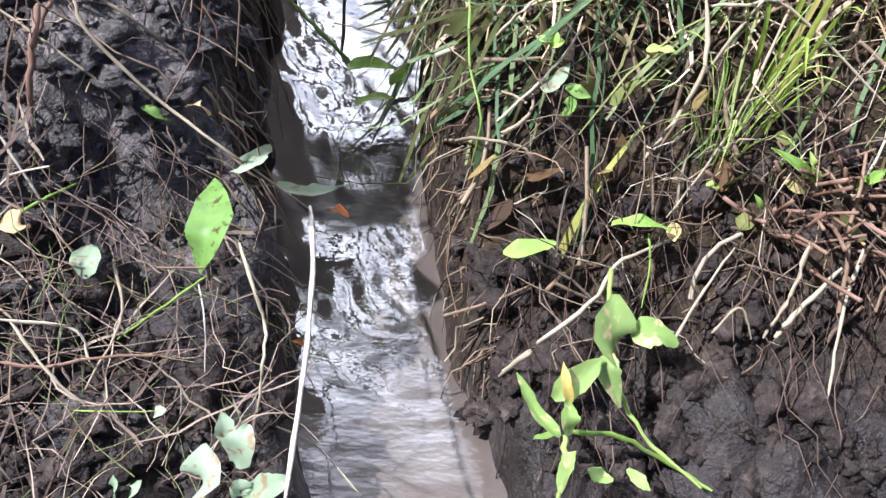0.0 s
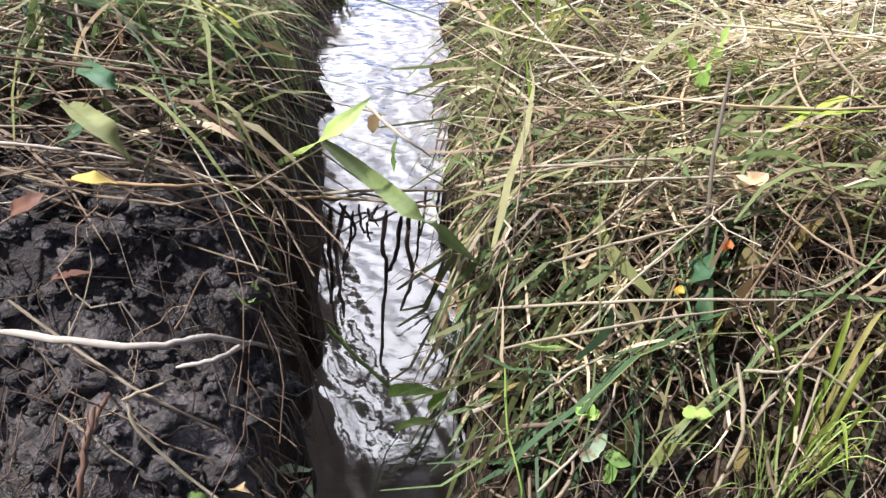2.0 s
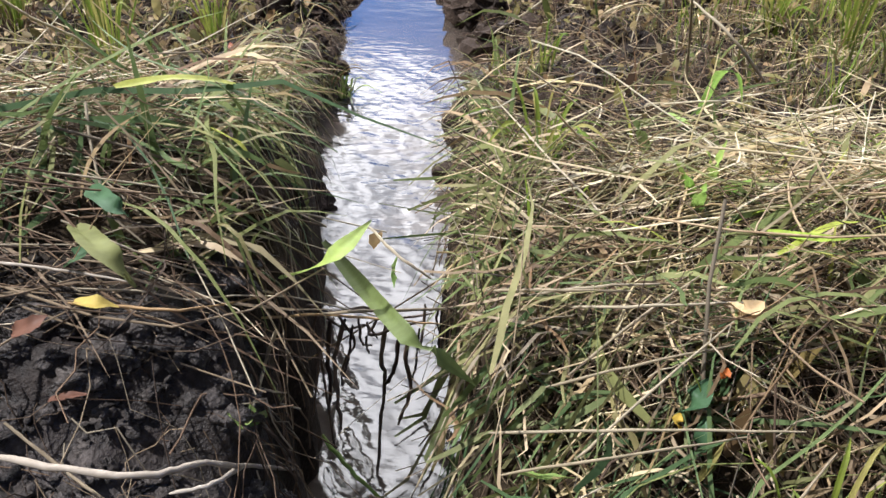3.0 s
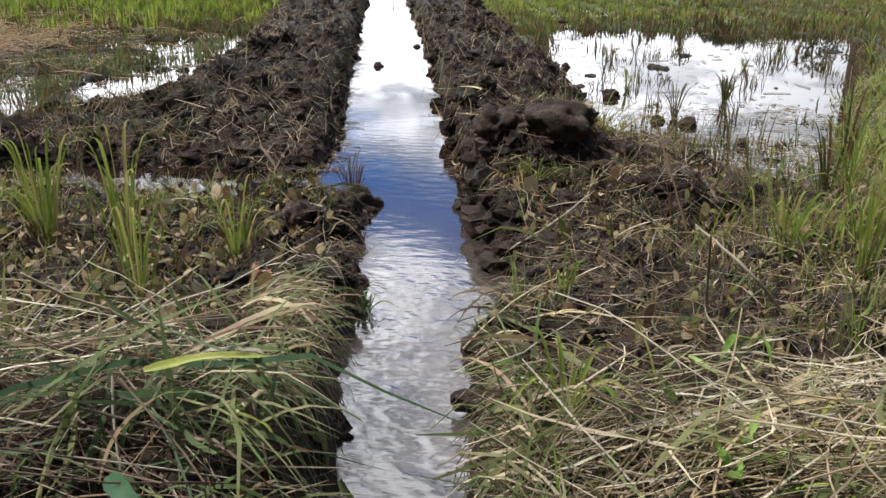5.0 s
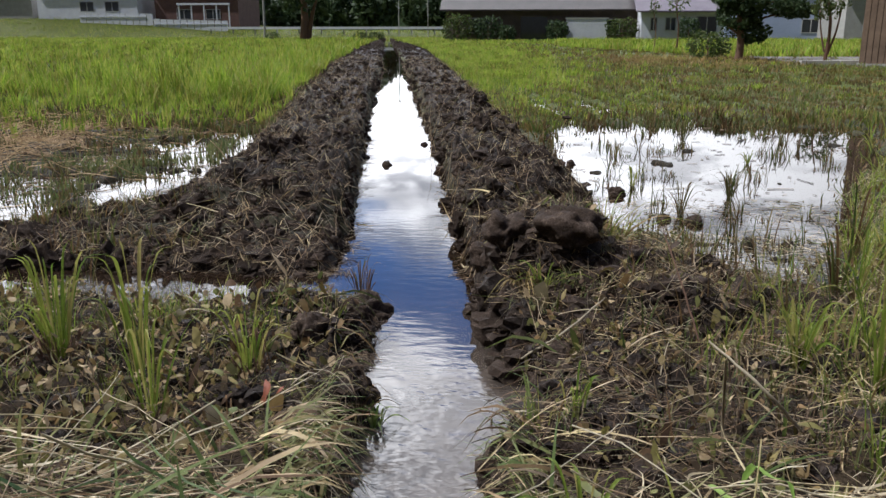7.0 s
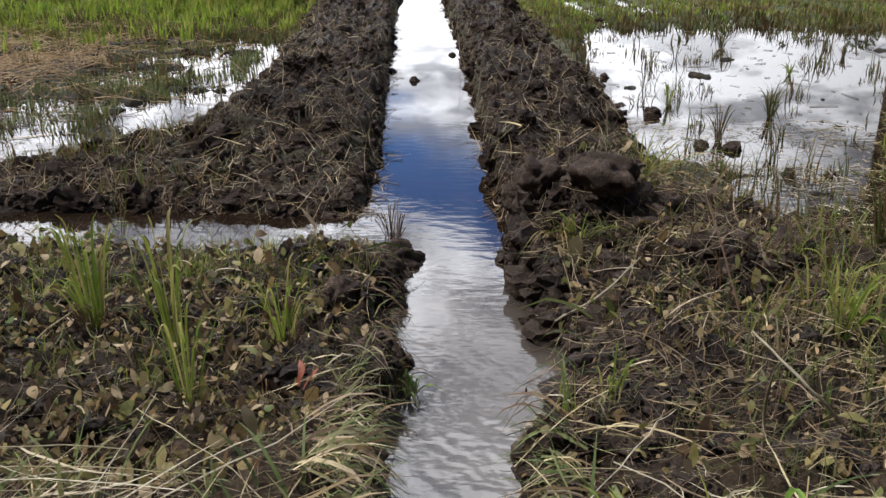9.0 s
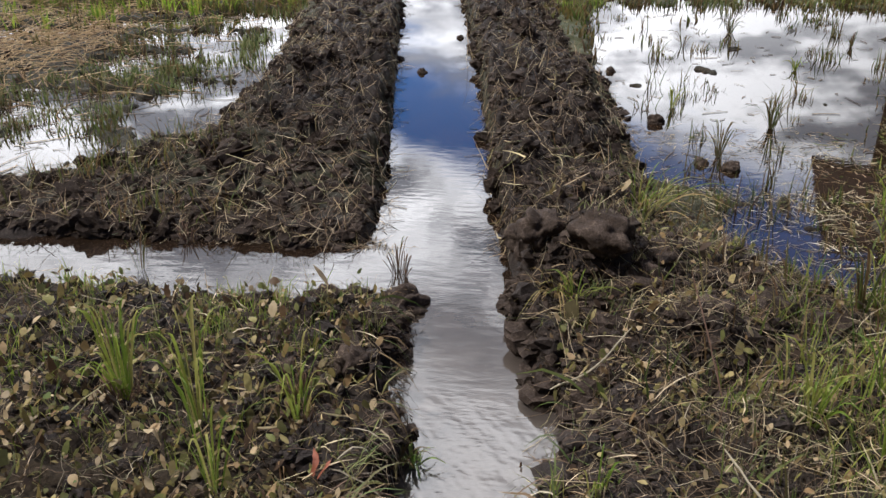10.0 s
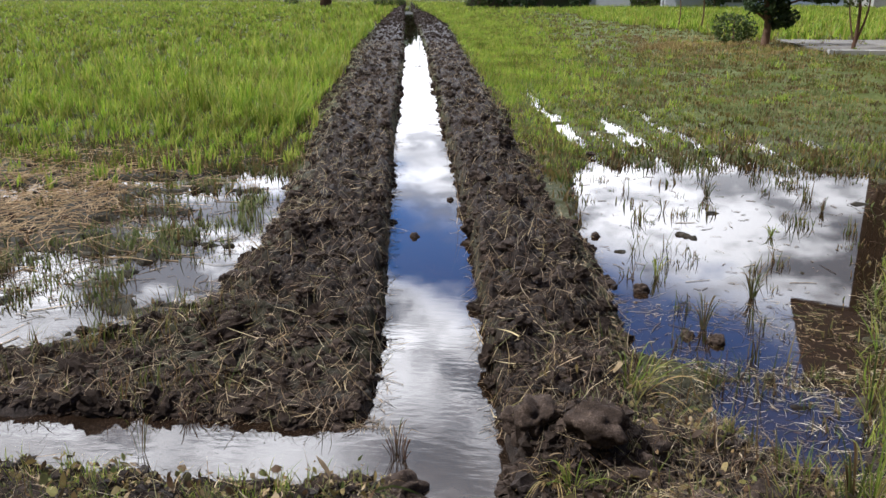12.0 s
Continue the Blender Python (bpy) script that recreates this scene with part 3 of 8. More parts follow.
def straw_lines(x, y, turn, length, lift, segs=4, curl=0.08, pitch=0.12):
    """Centre lines of stalks that lie on the ground round (x, y)."""
    n = len(x)
    s = np.linspace(-0.5, 0.5, segs + 1)[None]
    bend = rng.normal(0, curl, n)[:, None] * length[:, None] * (s * 2) ** 2
    dx, dy = np.cos(turn)[:, None], np.sin(turn)[:, None]
    PX_ = x[:, None] + dx * s * length[:, None] - dy * bend
    PY_ = y[:, None] + dy * s * length[:, None] + dx * bend
    za = z_at(x - dx[:, 0] * length * 0.35, y - dy[:, 0] * length * 0.35)
    zb = z_at(x + dx[:, 0] * length * 0.35, y + dy[:, 0] * length * 0.35)
    zm = z_at(x, y)
    # stalks bridge dips and do not dive into the ditch
    za, zb = np.maximum(za, zm - 0.25 * length), np.maximum(zb, zm - 0.25 * length)
    top = np.maximum((za + zb) / 2, zm) + lift
    slope = (zb - za) / 0.7 + rng.normal(0, pitch, n) * length
    PZ_ = top[:, None] + slope[:, None] * s + (rng.normal(0, 0.05, n) * length)[:, None] * (1 - (2 * s) ** 2)
    PZ_ = np.maximum(PZ_, 0.004)
    return np.stack([PX_, PY_, PZ_], -1)


def kinked(P, share=0.35, amount=0.35):
    """Breaks some stalks at an inner point."""
    n, s, _ = P.shape
    k = rng.integers(1, s - 1, n)
    a = np.where(rng.uniform(0, 1, n) < share, rng.normal(0, amount, n), 0)
    hinge = P[np.arange(n), k][:, None]
    d = P - hinge
    ca, sa = np.cos(a)[:, None], np.sin(a)[:, None]
    turned = np.stack([d[..., 0] * ca - d[..., 1] * sa, d[..., 0] * sa + d[..., 1] * ca, d[..., 2] + np.abs(a)[:, None] * 0.12 * np.linalg.norm(d, axis=2) * rng.uniform(-0.5, 1, n)[:, None]], -1) + hinge
    return np.where((np.arange(s)[None] > k[:, None])[..., None], turned, P)


def wander(P, amount):
    """Bends stalks by small random steps along their length; both ends stay."""
    n, m, _ = P.shape
    d = np.cumsum(rng.normal(0, 1, P.shape), 1)
    d -= d[:, :1] + (d[:, -1:] - d[:, :1]) * np.linspace(0, 1, m)[None, :, None]
    return P + d * (amount * np.linalg.norm(P[:, -1] - P[:, 0], axis=1) / m)[:, None, None]


def leaf_strips(P, w0, w1):
    """Dry leaves: ribbons along P, rolled a little about their length."""
    n, s, _ = P.shape
    t = P[:, -1] - P[:, 0]
    side = np.stack([-t[:, 1], t[:, 0], np.zeros(n)], -1)
    side /= np.linalg.norm(side, axis=1, keepdims=True) + 1e-9
    side[:, 2] = rng.normal(0, 0.6, n)
    taper = np.interp(np.linspace(0, 1, s), [0, 0.15, 0.6, 1], [0.5, 1, 0.9, 0.08])
    return ribbons(P, rng.uniform(w0, w1, n)[:, None] * taper[None], side)


def thick(P, r0, r1):
    n, s, _ = P.shape
    return rng.uniform(r0, r1, n)[:, None] * np.linspace(1, 0.7, s)[None]


def stuff(name, V, F, mat, label, category, smooth=True):
    return tagged(new(name, mesh_from(name, V, F, mat, smooth)), label, category, kind="stuff")


def strands(name, pieces, mat, label, category, piece="straw"):
    """A handful of stalks that can be told apart: each one is a part."""
    t = tagged(new(name), label, category)
    for V, F in pieces:
        new(piece, mesh_from(piece, V, F, mat)).parent = t


def round_and_flat(P, r0, r1, w0, w1):
    """Every second one a round stalk, the others flat dry leaves."""
    return [tubes(P[i:i + 1], thick(P[i:i + 1], r0, r1), 4) if i % 2 else leaf_strips(P[i:i + 1], w0, w1) for i in range(len(P))]


def scatter(n, x0, x1, y0, y1, keep):
    """About n points of a rectangle, thinned by keep(x, y) in 0..1."""
    x, y = rng.uniform(x0, x1, n), rng.uniform(y0, y1, n)
    k = rng.uniform(0, 1, n) < keep(x, y)
    return x[k], y[k]


def dry(x, y, gap=0.02):
    return z_at(x, y) > gap


# ---- clods ----
def ball(level):
    b = bmesh.new()
    bmesh.ops.create_icosphere(b, subdivisions=level, radius=1.0)
    v = np.array([q.co[:] for q in b.verts])
    f = np.array([[q.index for q in p.verts] for p in b.faces])
    b.free()
    return v, f


BALL2, BALL3 = ball(2), ball(3)


def lumps(x, y, z, size, shape=BALL2, squash=0.7, rough=0.95):
    """Crumbly clods, joined: unit balls pushed about by noise, every one different."""
    v0, f0 = shape
    n = len(x)
    a = rng.uniform(0, 2 * math.pi, n)
    ca, sa = np.cos(a)[:, None], np.sin(a)[:, None]
    seed = rng.uniform(0, 200, n)[:, None]
    V = np.repeat(v0[None], n, 0)
    d = 1 + rough * (fbm(V[..., 0] + seed, V[..., 1] + V[..., 2] * 0.7, 1.9, 3, 71) + 1.0 * fbm(V[..., 2] - seed, V[..., 0] - V[..., 1], 4.5, 2, 77))
    st = rng.uniform(0.7, 1.35, (n, 3)) * np.array([1, 1, squash])
    V = V * d[..., None] * st[:, None] * size[:, None, None]
    W = np.stack([V[..., 0] * ca - V[..., 1] * sa, V[..., 0] * sa + V[..., 1] * ca, V[..., 2]], -1) + np.stack([x, y, z], -1)[:, None]
    F = f0[None] + (np.arange(n) * len(v0))[:, None, None]
    return W.reshape(-1, 3), F.reshape(-1, 3)


def spoil_mask(x, y):
    L, R = lerp(BANKS, y, 1), lerp(BANKS, y, 2)
    o, i = lerp(SPOIL, y, 1), lerp(SPOIL, y, 2)
    on_l = (x < L + 0.02) & (x > o - 0.12) & (y > 3.45)
    on_r = (x > R - 0.02) & (x < i + 0.12) & (y > 3.4)
    return (on_l | on_r).astype(float)


def near_first(n, y0, y1, power=2.0):
    return y0 + (y1 - y0) * rng.uniform(0, 1, n) ** power


def spoil_points(n, y0, y1, power=2.0):
    y = near_first(n, y0, y1, power)
    L, R, o, i = (lerp(BANKS, y, 1), lerp(BANKS, y, 2), lerp(SPOIL, y, 1), lerp(SPOIL, y, 2))
    s = rng.uniform(0, 1, n) < (L - o) / (L - o + i - R)
    t = rng.uniform(-0.02, 1.05, n)
    return np.where(s, L + (o - L) * t, R + (i - R) * t), y


x, y = spoil_points(15000, 3.42, 54, 2.4)
sz = (rng.gamma(1.6, 0.0062, len(x)) + 0.005) * (1 + 0.03 * np.minimum(y - 3, 25))
V, F = lumps(x, y, z_at(x, y) - sz * 0.1, np.minimum(sz, 0.05), BALL2, 0.75, 0.85)
stuff("spoil_clods", V, F, CLOD, "crumbled dark clods heaped along the ditch", "soil clods", False)
x, y = scatter(1900, -0.95, 0.05, 0.34, 0.90, lambda x, y: (x < lerp(BANKS, y, 1) - 0.01) * (0.06 + 0.94 * step(0.48, 0.58, y)) * step(0.90, 0.76, y))
sz = np.minimum(rng.gamma(1.6, 0.0042, len(x)) + 0.0025, 0.022)
V, F = lumps(x, y, z_at(x, y) - 0.35 * sz, sz, BALL3, 0.6, 1.1)
stuff("bank_crumbs", V, F, MUD, "crumbled grey-brown mud on the cut bank", "mud crumbs")
x, y = scatter(500, -0.6, 0.06, 0.30, 0.52, lambda x, y: (x < lerp(BANKS, y, 1) - 0.01) * 1.0)
sz = np.minimum(rng.gamma(1.6, 0.0042, len(x)) + 0.0025, 0.022)
V, F = lumps(x, y, z_at(x, y) - 0.3 * sz, sz, BALL3, 0.6, 1.1)
stuff("bank_crumbs", V, F, SOIL, "dark wet mud crumbs at the foot of the bank", "mud crumbs")
x, y = scatter(900, 0.16, 1.1, 0.25, 0.68, lambda x, y: (x > lerp(BANKS, y, 2) + 0.01) * 1.0)
sz = np.minimum(rng.gamma(1.5, 0.0050, len(x)) + 0.003, 0.024)
V, F = lumps(x, y, z_at(x, y) - 0.35 * sz, sz, BALL3, 0.6, 0.8)
stuff("bank_crumbs", V, F, SOIL, "small wet mud crumbs below the stubble", "mud crumbs")
x, y = scatter(2600, 0.04, 1.9, 1.75, 3.7, lambda x, y: dry(x, y) * (x > lerp(BANKS, y, 2) + 0.01) * (0.30 + 0.7 * (fbm(x, y, 3.0, 2, 131) > 0.0)) * np.where(x > 1.0, 0.5, 1))
sz = np.minimum(rng.gamma(1.6, 0.008, len(x)) + 0.005, 0.045)
V, F = lumps(x, y, z_at(x, y) - sz * 0.1, sz)
stuff("bank_clods", V, F, SOIL, "dark clods thrown over the right bank", "soil clods", False)
x, y = scatter(1500, -2.3, -0.34, 1.7, 3.05, lambda x, y: dry(x, y) * (0.25 + 0.75 * (fbm(x, y, 3.0, 2, 133) > 0.0)))
sz = np.minimum(rng.gamma(1.6, 0.007, len(x)) + 0.004, 0.04)
V, F = lumps(x, y, z_at(x, y) - sz * 0.1, sz)
stuff("low_clods", V, F, SOIL, "dark clods among the leaves on low ground", "soil clods", False)
x, y = spoil_points(900, 3.45, 22, 1.8)
sz = np.minimum(rng.gamma(3.0, 0.009, len(x)) + 0.015, 0.06)
near = y < np.sort(y)[280]
V, F = lumps(x[~near], y[~near], z_at(x[~near], y[~near]) - sz[~near] * 0.15, sz[~near], BALL3, 0.75, 0.8)
stuff("spoil_clods", V, F, CLOD, "large uneven clods on the spoil", "soil clods", False)
shapes = []
for _ in range(14):
    V, F = lumps(np.zeros(1), np.zeros(1), np.zeros(1), np.ones(1), BALL3, 0.75, 0.9)
    shapes.append(mesh_from("clod", V, F, CLOD, False))
for i, (cx, cy, cz, cs) in enumerate(zip(x[near], y[near], z_at(x[near], y[near]), sz[near])):
    clod = new("clod", shapes[i % 14])
    clod.matrix_world = pose(float(cx), float(cy), float(cz - 0.15 * cs), rng.normal(0, 12), rng.normal(0, 12), rng.uniform(0, 360)) @ Matrix.Scale(float(cs), 4)
    clod.parent = ground
x, y = scatter(3400, -0.75, 1.1, 2.2, 3.6, lambda x, y: np.clip(np.exp(-((x - 0.35) / 0.42) ** 2 - ((y - 3.0) / 0.4) ** 2) + 0.8 * np.exp(-((x + 0.5) / 0.16) ** 2 - ((y - 2.75) / 0.25) ** 2), 0, 1) * dry(x, y))
sz = rng.gamma(1.6, 0.010, len(x)) + 0.005
V, F = lumps(x, y, z_at(x, y) - sz * 0.1, np.minimum(sz, 0.055))
stuff("mound_clods", V, F, CLOD, "dark clods of dug soil beside the junction", "soil clods", False)


x, y = spoil_points(2600, 40, 99, 1.0)
sz = np.minimum(rng.gamma(2.0, 0.015, len(x)) + 0.03, 0.10)
V, F = lumps(x, y, z_at(x, y) - 0.1 * sz, sz)
stuff("far_clods", V, F, CLOD, "dark clods on the far end of the spoil", "soil clods", False)


# ---- straw, litter and grass on the levee ----
def beside(x, y, gap=0.02):
    return ((x < lerp(BANKS, y, 1) - gap) | (x > lerp(BANKS, y, 2) + gap)).astype(float)


x, y = scatter(7500, -2.6, 2.4, 0.48, 3.05, lambda x, y: beside(x, y, 0.01) * dry(x, y) * np.where(x < 0, step(0.72, 0.85, y) * 0.95 + 0.10, 0.6 + 0.4 * step(0.9, 1.2, y)))
n = len(x)
P = kinked(straw_lines(x, y, rng.uniform(0, math.pi, n), rng.gamma(2.5, 0.03, n) + 0.02, rng.gamma(1.2, 0.014, n), 6, 0.2, 0.35), 0.6, 0.6)
V, F = tubes(wander(P, 0.3), thick(P, 0.0005, 0.0012))
stuff("leaf_litter", V, F, DULL, "brown rotting stalks matted on the levee", "litter")

def ashore(P, over):
    """Only the stalks whose ends reach no further than that over the water."""
    ends = [beside(P[:, i, 0], P[:, i, 1], -over) > 0 for i in (0, P.shape[1] // 2, -1)]
    return P[ends[0] & ends[1] & ends[2]]


def swirl(x, y, base, amount, seed):
    return base + amount * 2 * fbm(x, y, 2.6, 2, seed) + rng.normal(0, 0.26, len(x))


def straw_bed(n, x0, x1, y0, y1, keep, base, amount, seed, label):
    """Cut straw: long straight stalks, dry leaves, thin broken bits, and limp green leaves among them."""
    def clump(x, y):
        return keep(x, y) * (0.3 + 0.7 * step(-0.12, 0.14, fbm(x, y, 4.5, 3, seed + 3)))

    x, y = scatter(n, x0, x1, y0, y1, clump)
    k = len(x)
    P = kinked(straw_lines(x, y, swirl(x, y, base, amount, seed), np.minimum(rng.gamma(4, 0.055, k) + 0.06, 0.40), np.minimum(rng.gamma(1.5, 0.022, k), 0.07), 7, 0.05, 0.22), 0.4, 0.45)
    P = ashore(P, 0.012)
    a = tubes(P, thick(P, 0.0005, 0.0014))
    x, y = scatter(n, x0, x1, y0, y1, clump)
    k = len(x)
    P = kinked(straw_lines(x, y, swirl(x, y, base + 0.3, 1.6 * amount, seed + 1), np.minimum(rng.gamma(3, 0.05, k) + 0.04, 0.30), np.minimum(rng.gamma(1.5, 0.020, k), 0.065), 7, 0.12, 0.25), 0.5, 0.5)
    P = ashore(P, 0.012)
    b = leaf_strips(P, 0.0006, 0.0022)
    x, y = scatter(3 * n, x0, x1, y0, y1, clump)
    k = len(x)
    P = kinked(straw_lines(x, y, rng.uniform(0, 3.14, k), rng.gamma(2, 0.04, k) + 0.02, rng.gamma(1.3, 0.016, k), 3, 0.10, 0.45), 0.5, 0.6)
    P = ashore(P, 0.02)
    c = tubes(P, thick(P, 0.0004, 0.0011))
    V, F = joined([a, b, c])
    stuff("cut_straw", V, F, STRAW, label, "straw")
    x, y = scatter(n // 9, x0, x1, y0, y1, clump)
    k = len(x)
    P = kinked(straw_lines(x, y, swirl(x, y, base, amount, seed), rng.gamma(4, 0.045, k) + 0.06, rng.gamma(1.5, 0.024, k), 7, 0.15, 0.2), 0.3, 0.3)
    x, y = scatter(n // 14, x0, x1, y0, y1, clump)
    k = len(x)
    Q = kinked(straw_lines(x, y, rng.uniform(0, 6.28, k), rng.gamma(4, 0.03, k) + 0.05, rng.uniform(0.01, 0.07, k), 7, 0.25, 0.4), 0.6, 0.5)
    P, Q = ashore(P, 0.03), ashore(Q, 0.03)
    V, F = joined([leaf_strips(P, 0.0010, 0.0034), leaf_strips(Q, 0.0025, 0.0062)])
    stuff("cut_grass", V, F, SAGE, "grey-green cut grass mixed into the straw", "grass")


straw_bed(2000, 0.13, 2.2, 0.78, 1.95, lambda x, y: beside(x, y, 0.03) * (0.12 + 0.88 * step(0.94, 1.14, y + 0.15 * fbm(x, y, 3.0, 2, 8))) * (0.20 + 0.80 * np.exp(-((y - 1.22) / 0.34) ** 2)) * step(1.80, 1.5, y + 0.2 * fbm(x, y, 3.0, 2, 9)) * (1 - 0.8 * step(1.25, 1.5, y) * step(0.5, 0.25, x)) * (1 - 0.7 * step(1.32, 1.52, y)),
          0.22, 0.55, 111, "pale cut straw lying across the levee")
straw_bed(1700, -1.9, -0.12, 0.86, 1.85, lambda x, y: beside(x, y, 0.05) * (0.25 + 0.75 * np.exp(-((y - 1.32) / 0.36) ** 2)) * step(1.56, 1.36, y + 0.2 * fbm(x, y, 3.0, 2, 9)) * (1 - 0.85 * step(1.12, 1.32, y)),
          0.55, 1.0, 115, "pale tangled cut straw on the levee")

# roots and stalks hanging down the near faces
def hanging(n, x0, x1, y_top, label):
    x = rng.uniform(x0, x1, n)
    y = y_top + rng.normal(0, 0.04, n)
    ln = rng.gamma(3, 0.03, n) + 0.04
    s = np.linspace(0, 1, 9)[None]
    PX_ = x[:, None] + rng.normal(0, 0.35, n)[:, None] * ln[:, None] * s + rng.normal(0, 0.15, n)[:, None] * ln[:, None] * s * s
    PY_ = y[:, None] - ln[:, None] * s
    PZ_ = z_at(PX_.ravel(), PY_.ravel()).reshape(PX_.shape) + 0.006 + (rng.uniform(0.0, 0.05, n)[:, None] * np.sin(s * 3.0))
    P = wander(np.stack([PX_, PY_, PZ_], -1), 0.35)
    V, F = tubes(P, thick(P, 0.0003, 0.0009))
    stuff("hanging_roots", V, F, ROOT, label, "roots")


hanging(240, 0.24, 1.15, 0.60, "thin brown roots hanging over dark mud")
hanging(70, -0.8, -0.03, 0.62, "thin brown roots trailing on the bank")

# the cut edge: stalks bent down over the faces of the levee
x, y = scatter(560, 0.15, 1.3, 0.57, 0.92, lambda x, y: beside(x, y, 0.01))
n = len(x)
P = wander(kinked(straw_lines(x, y, rng.uniform(0, 3.14, n), rng.gamma(2.5, 0.032, n) + 0.02, rng.uniform(0.0, 0.045, n), 8, 0.3, 0.4), 0.6, 0.7), 0.4)
V, F = tubes(P, thick(P, 0.0004, 0.0012))
x, y = scatter(900, 0.15, 1.4, 0.72, 1.0, lambda x, y: beside(x, y, 0.01))
n = len(x)
P = wander(kinked(straw_lines(x, y, rng.uniform(0, 3.14, n), rng.gamma(3, 0.025, n) + 0.03, rng.uniform(0.0, 0.05, n), 8, 0.3, 0.4), 0.6, 0.7), 0.4)
stuff("bent_stalks", V, F, DULL, "brown stalks bent over the cut edge", "stalks")
V, F = leaf_strips(P, 0.0008, 0.0024)
stuff("bent_straw", V, F, STRAW, "curled dry leaves bent over the cut edge", "straw")
x, y = scatter(420, 0.14, 1.3, 0.82, 1.15, lambda x, y: beside(x, y, 0.01))
n = len(x)
P = kinked(straw_lines(x, y, rng.normal(0.45, 0.35, n), rng.gamma(4, 0.05, n) + 0.08, rng.uniform(0.01, 0.07, n), 7, 0.2, 0.15), 0.3, 0.3)
P = ashore(P, 0.012)
strands("combed_straw", round_and_flat(P, 0.0008, 0.0017, 0.0006, 0.0017), STRAW, "long pale straw combed over the levee edge", "straw")
x, y = scatter(260, -0.9, -0.05, 0.38, 0.80, lambda x, y: beside(x, y, 0.0))
n = len(x)
P = kinked(straw_lines(x, y, rng.uniform(0, 3.14, n), rng.gamma(2.0, 0.04, n) + 0.03, rng.uniform(0.0, 0.02, n), 8, 0.25, 0.3), 0.6, 0.6)
V, F = tubes(wander(P, 0.4), thick(P, 0.0004, 0.0011))
stuff("bank_stalks", V, F, DULL, "thin roots and stalks in the mud bank", "stalks")
x, y = scatter(340, -1.0, -0.06, 0.76, 0.95, lambda x, y: beside(x, y, 0.0))
n = len(x)
P = kinked(straw_lines(x, y, rng.normal(0.0, 0.5, n), rng.uniform(0.10, 0.35, n), rng.uniform(0.005, 0.05, n), 4, 0.10, 0.15), 0.6, 0.6)
strands("ledge_straw", round_and_flat(P, 0.0006, 0.0017, 0.0006, 0.0017), DULL, "brown straw along the ledge of the levee", "straw")

y = 0.5 + 2.5 * rng.uniform(0, 1, 1000) ** 1.8
lft = (rng.uniform(0, 1, len(y)) < 0.5) | (y > 1.5)
edge = np.where(lft, lerp(BANKS, y, 1) - rng.uniform(0.005, 0.05, len(y)), lerp(BANKS, y, 2) + rng.uniform(0.005, 0.05, len(y)))
inw = np.where(lft, 1.0, -1.0)
top = np.clip(z_at(edge - inw * 0.05, y), 0.03, 0.4) * rng.uniform(0.6, 1.05, len(y))
drop = np.minimum(rng.gamma(2.0, 0.035, len(y)) + 0.03, top)
s = np.linspace(0, 1, 5)[None]
P = np.stack([(edge - inw * 0.02)[:, None] + (inw * rng.uniform(0.01, 0.05, len(y)))[:, None] * np.sqrt(s), y[:, None] + rng.normal(0, 0.02, (len(y), 1)) * s, top[:, None] - drop[:, None] * s ** 1.3], -1)
P[:, 1:] += rng.normal(0, 0.004, P[:, 1:].shape)
V, F = tubes(P, thick(P, 0.0006, 0.0016))
stuff("bank_roots", V, F, DULL, "fine roots hanging down the cut banks", "roots")

x, y = scatter(240, 0.16, 1.4, 0.52, 0.95, lambda x, y: beside(x, y, 0.01))
n = len(x)
P = kinked(straw_lines(x, y, rng.normal(1.5, 0.9, n), rng.gamma(3, 0.018, n) + 0.02, rng.uniform(0.0, 0.04, n), 4, 0.15, 0.5), 0.3, 0.4)
strands("cut_reeds", [tubes(P[i:i + 1], thick(P[i:i + 1], 0.0012, 0.0026), 5) for i in range(n)], DULL, "short thick cut stalks in the stubble", "stalks", "stalk")

# grass leaning out over both edges of the cut
y = rng.uniform(0.85, 2.1, 260)
lft = rng.uniform(0, 1, len(y)) < 0.35
x = np.where(lft, lerp(BANKS, y, 1) - rng.uniform(0.03, 0.10, len(y)), lerp(BANKS, y, 2) + rng.uniform(0.03, 0.12, len(y)))
n = len(y)
V, F = blades(np.stack([x, y, z_at(x, y)], -1), rng.gamma(3, 0.016, n) + 0.02, rng.uniform(0.6, 1.15, n), np.where(lft, 0, math.pi) + rng.normal(0, 0.7, n), rng.uniform(0.0012, 0.0034, n), 4)
stuff("edge_grass", V, F, SAGE, "grey-green grass leaning over the cut edges", "grass")
x, y = scatter(2400, -0.5, 0.55, 1.55, 3.1, lambda x, y: ((x > lerp(BANKS, y, 2) - 0.02) & (x < lerp(BANKS, y, 2) + 0.32) | (x < lerp(BANKS, y, 1) + 0.02) & (x > lerp(BANKS, y, 1) - 0.07)) * 1.0)
sz = np.minimum(rng.gamma(1.5, 0.008, len(x)) + 0.004, 0.042)
k = z_at(x, y) > -0.02
x, y, sz = x[k], y[k], sz[k]
V, F = lumps(x, y, z_at(x, y) - 0.2 * sz, sz)
stuff("edge_clods", V, F, CLOD, "wet clods along the water line", "soil clods", False)

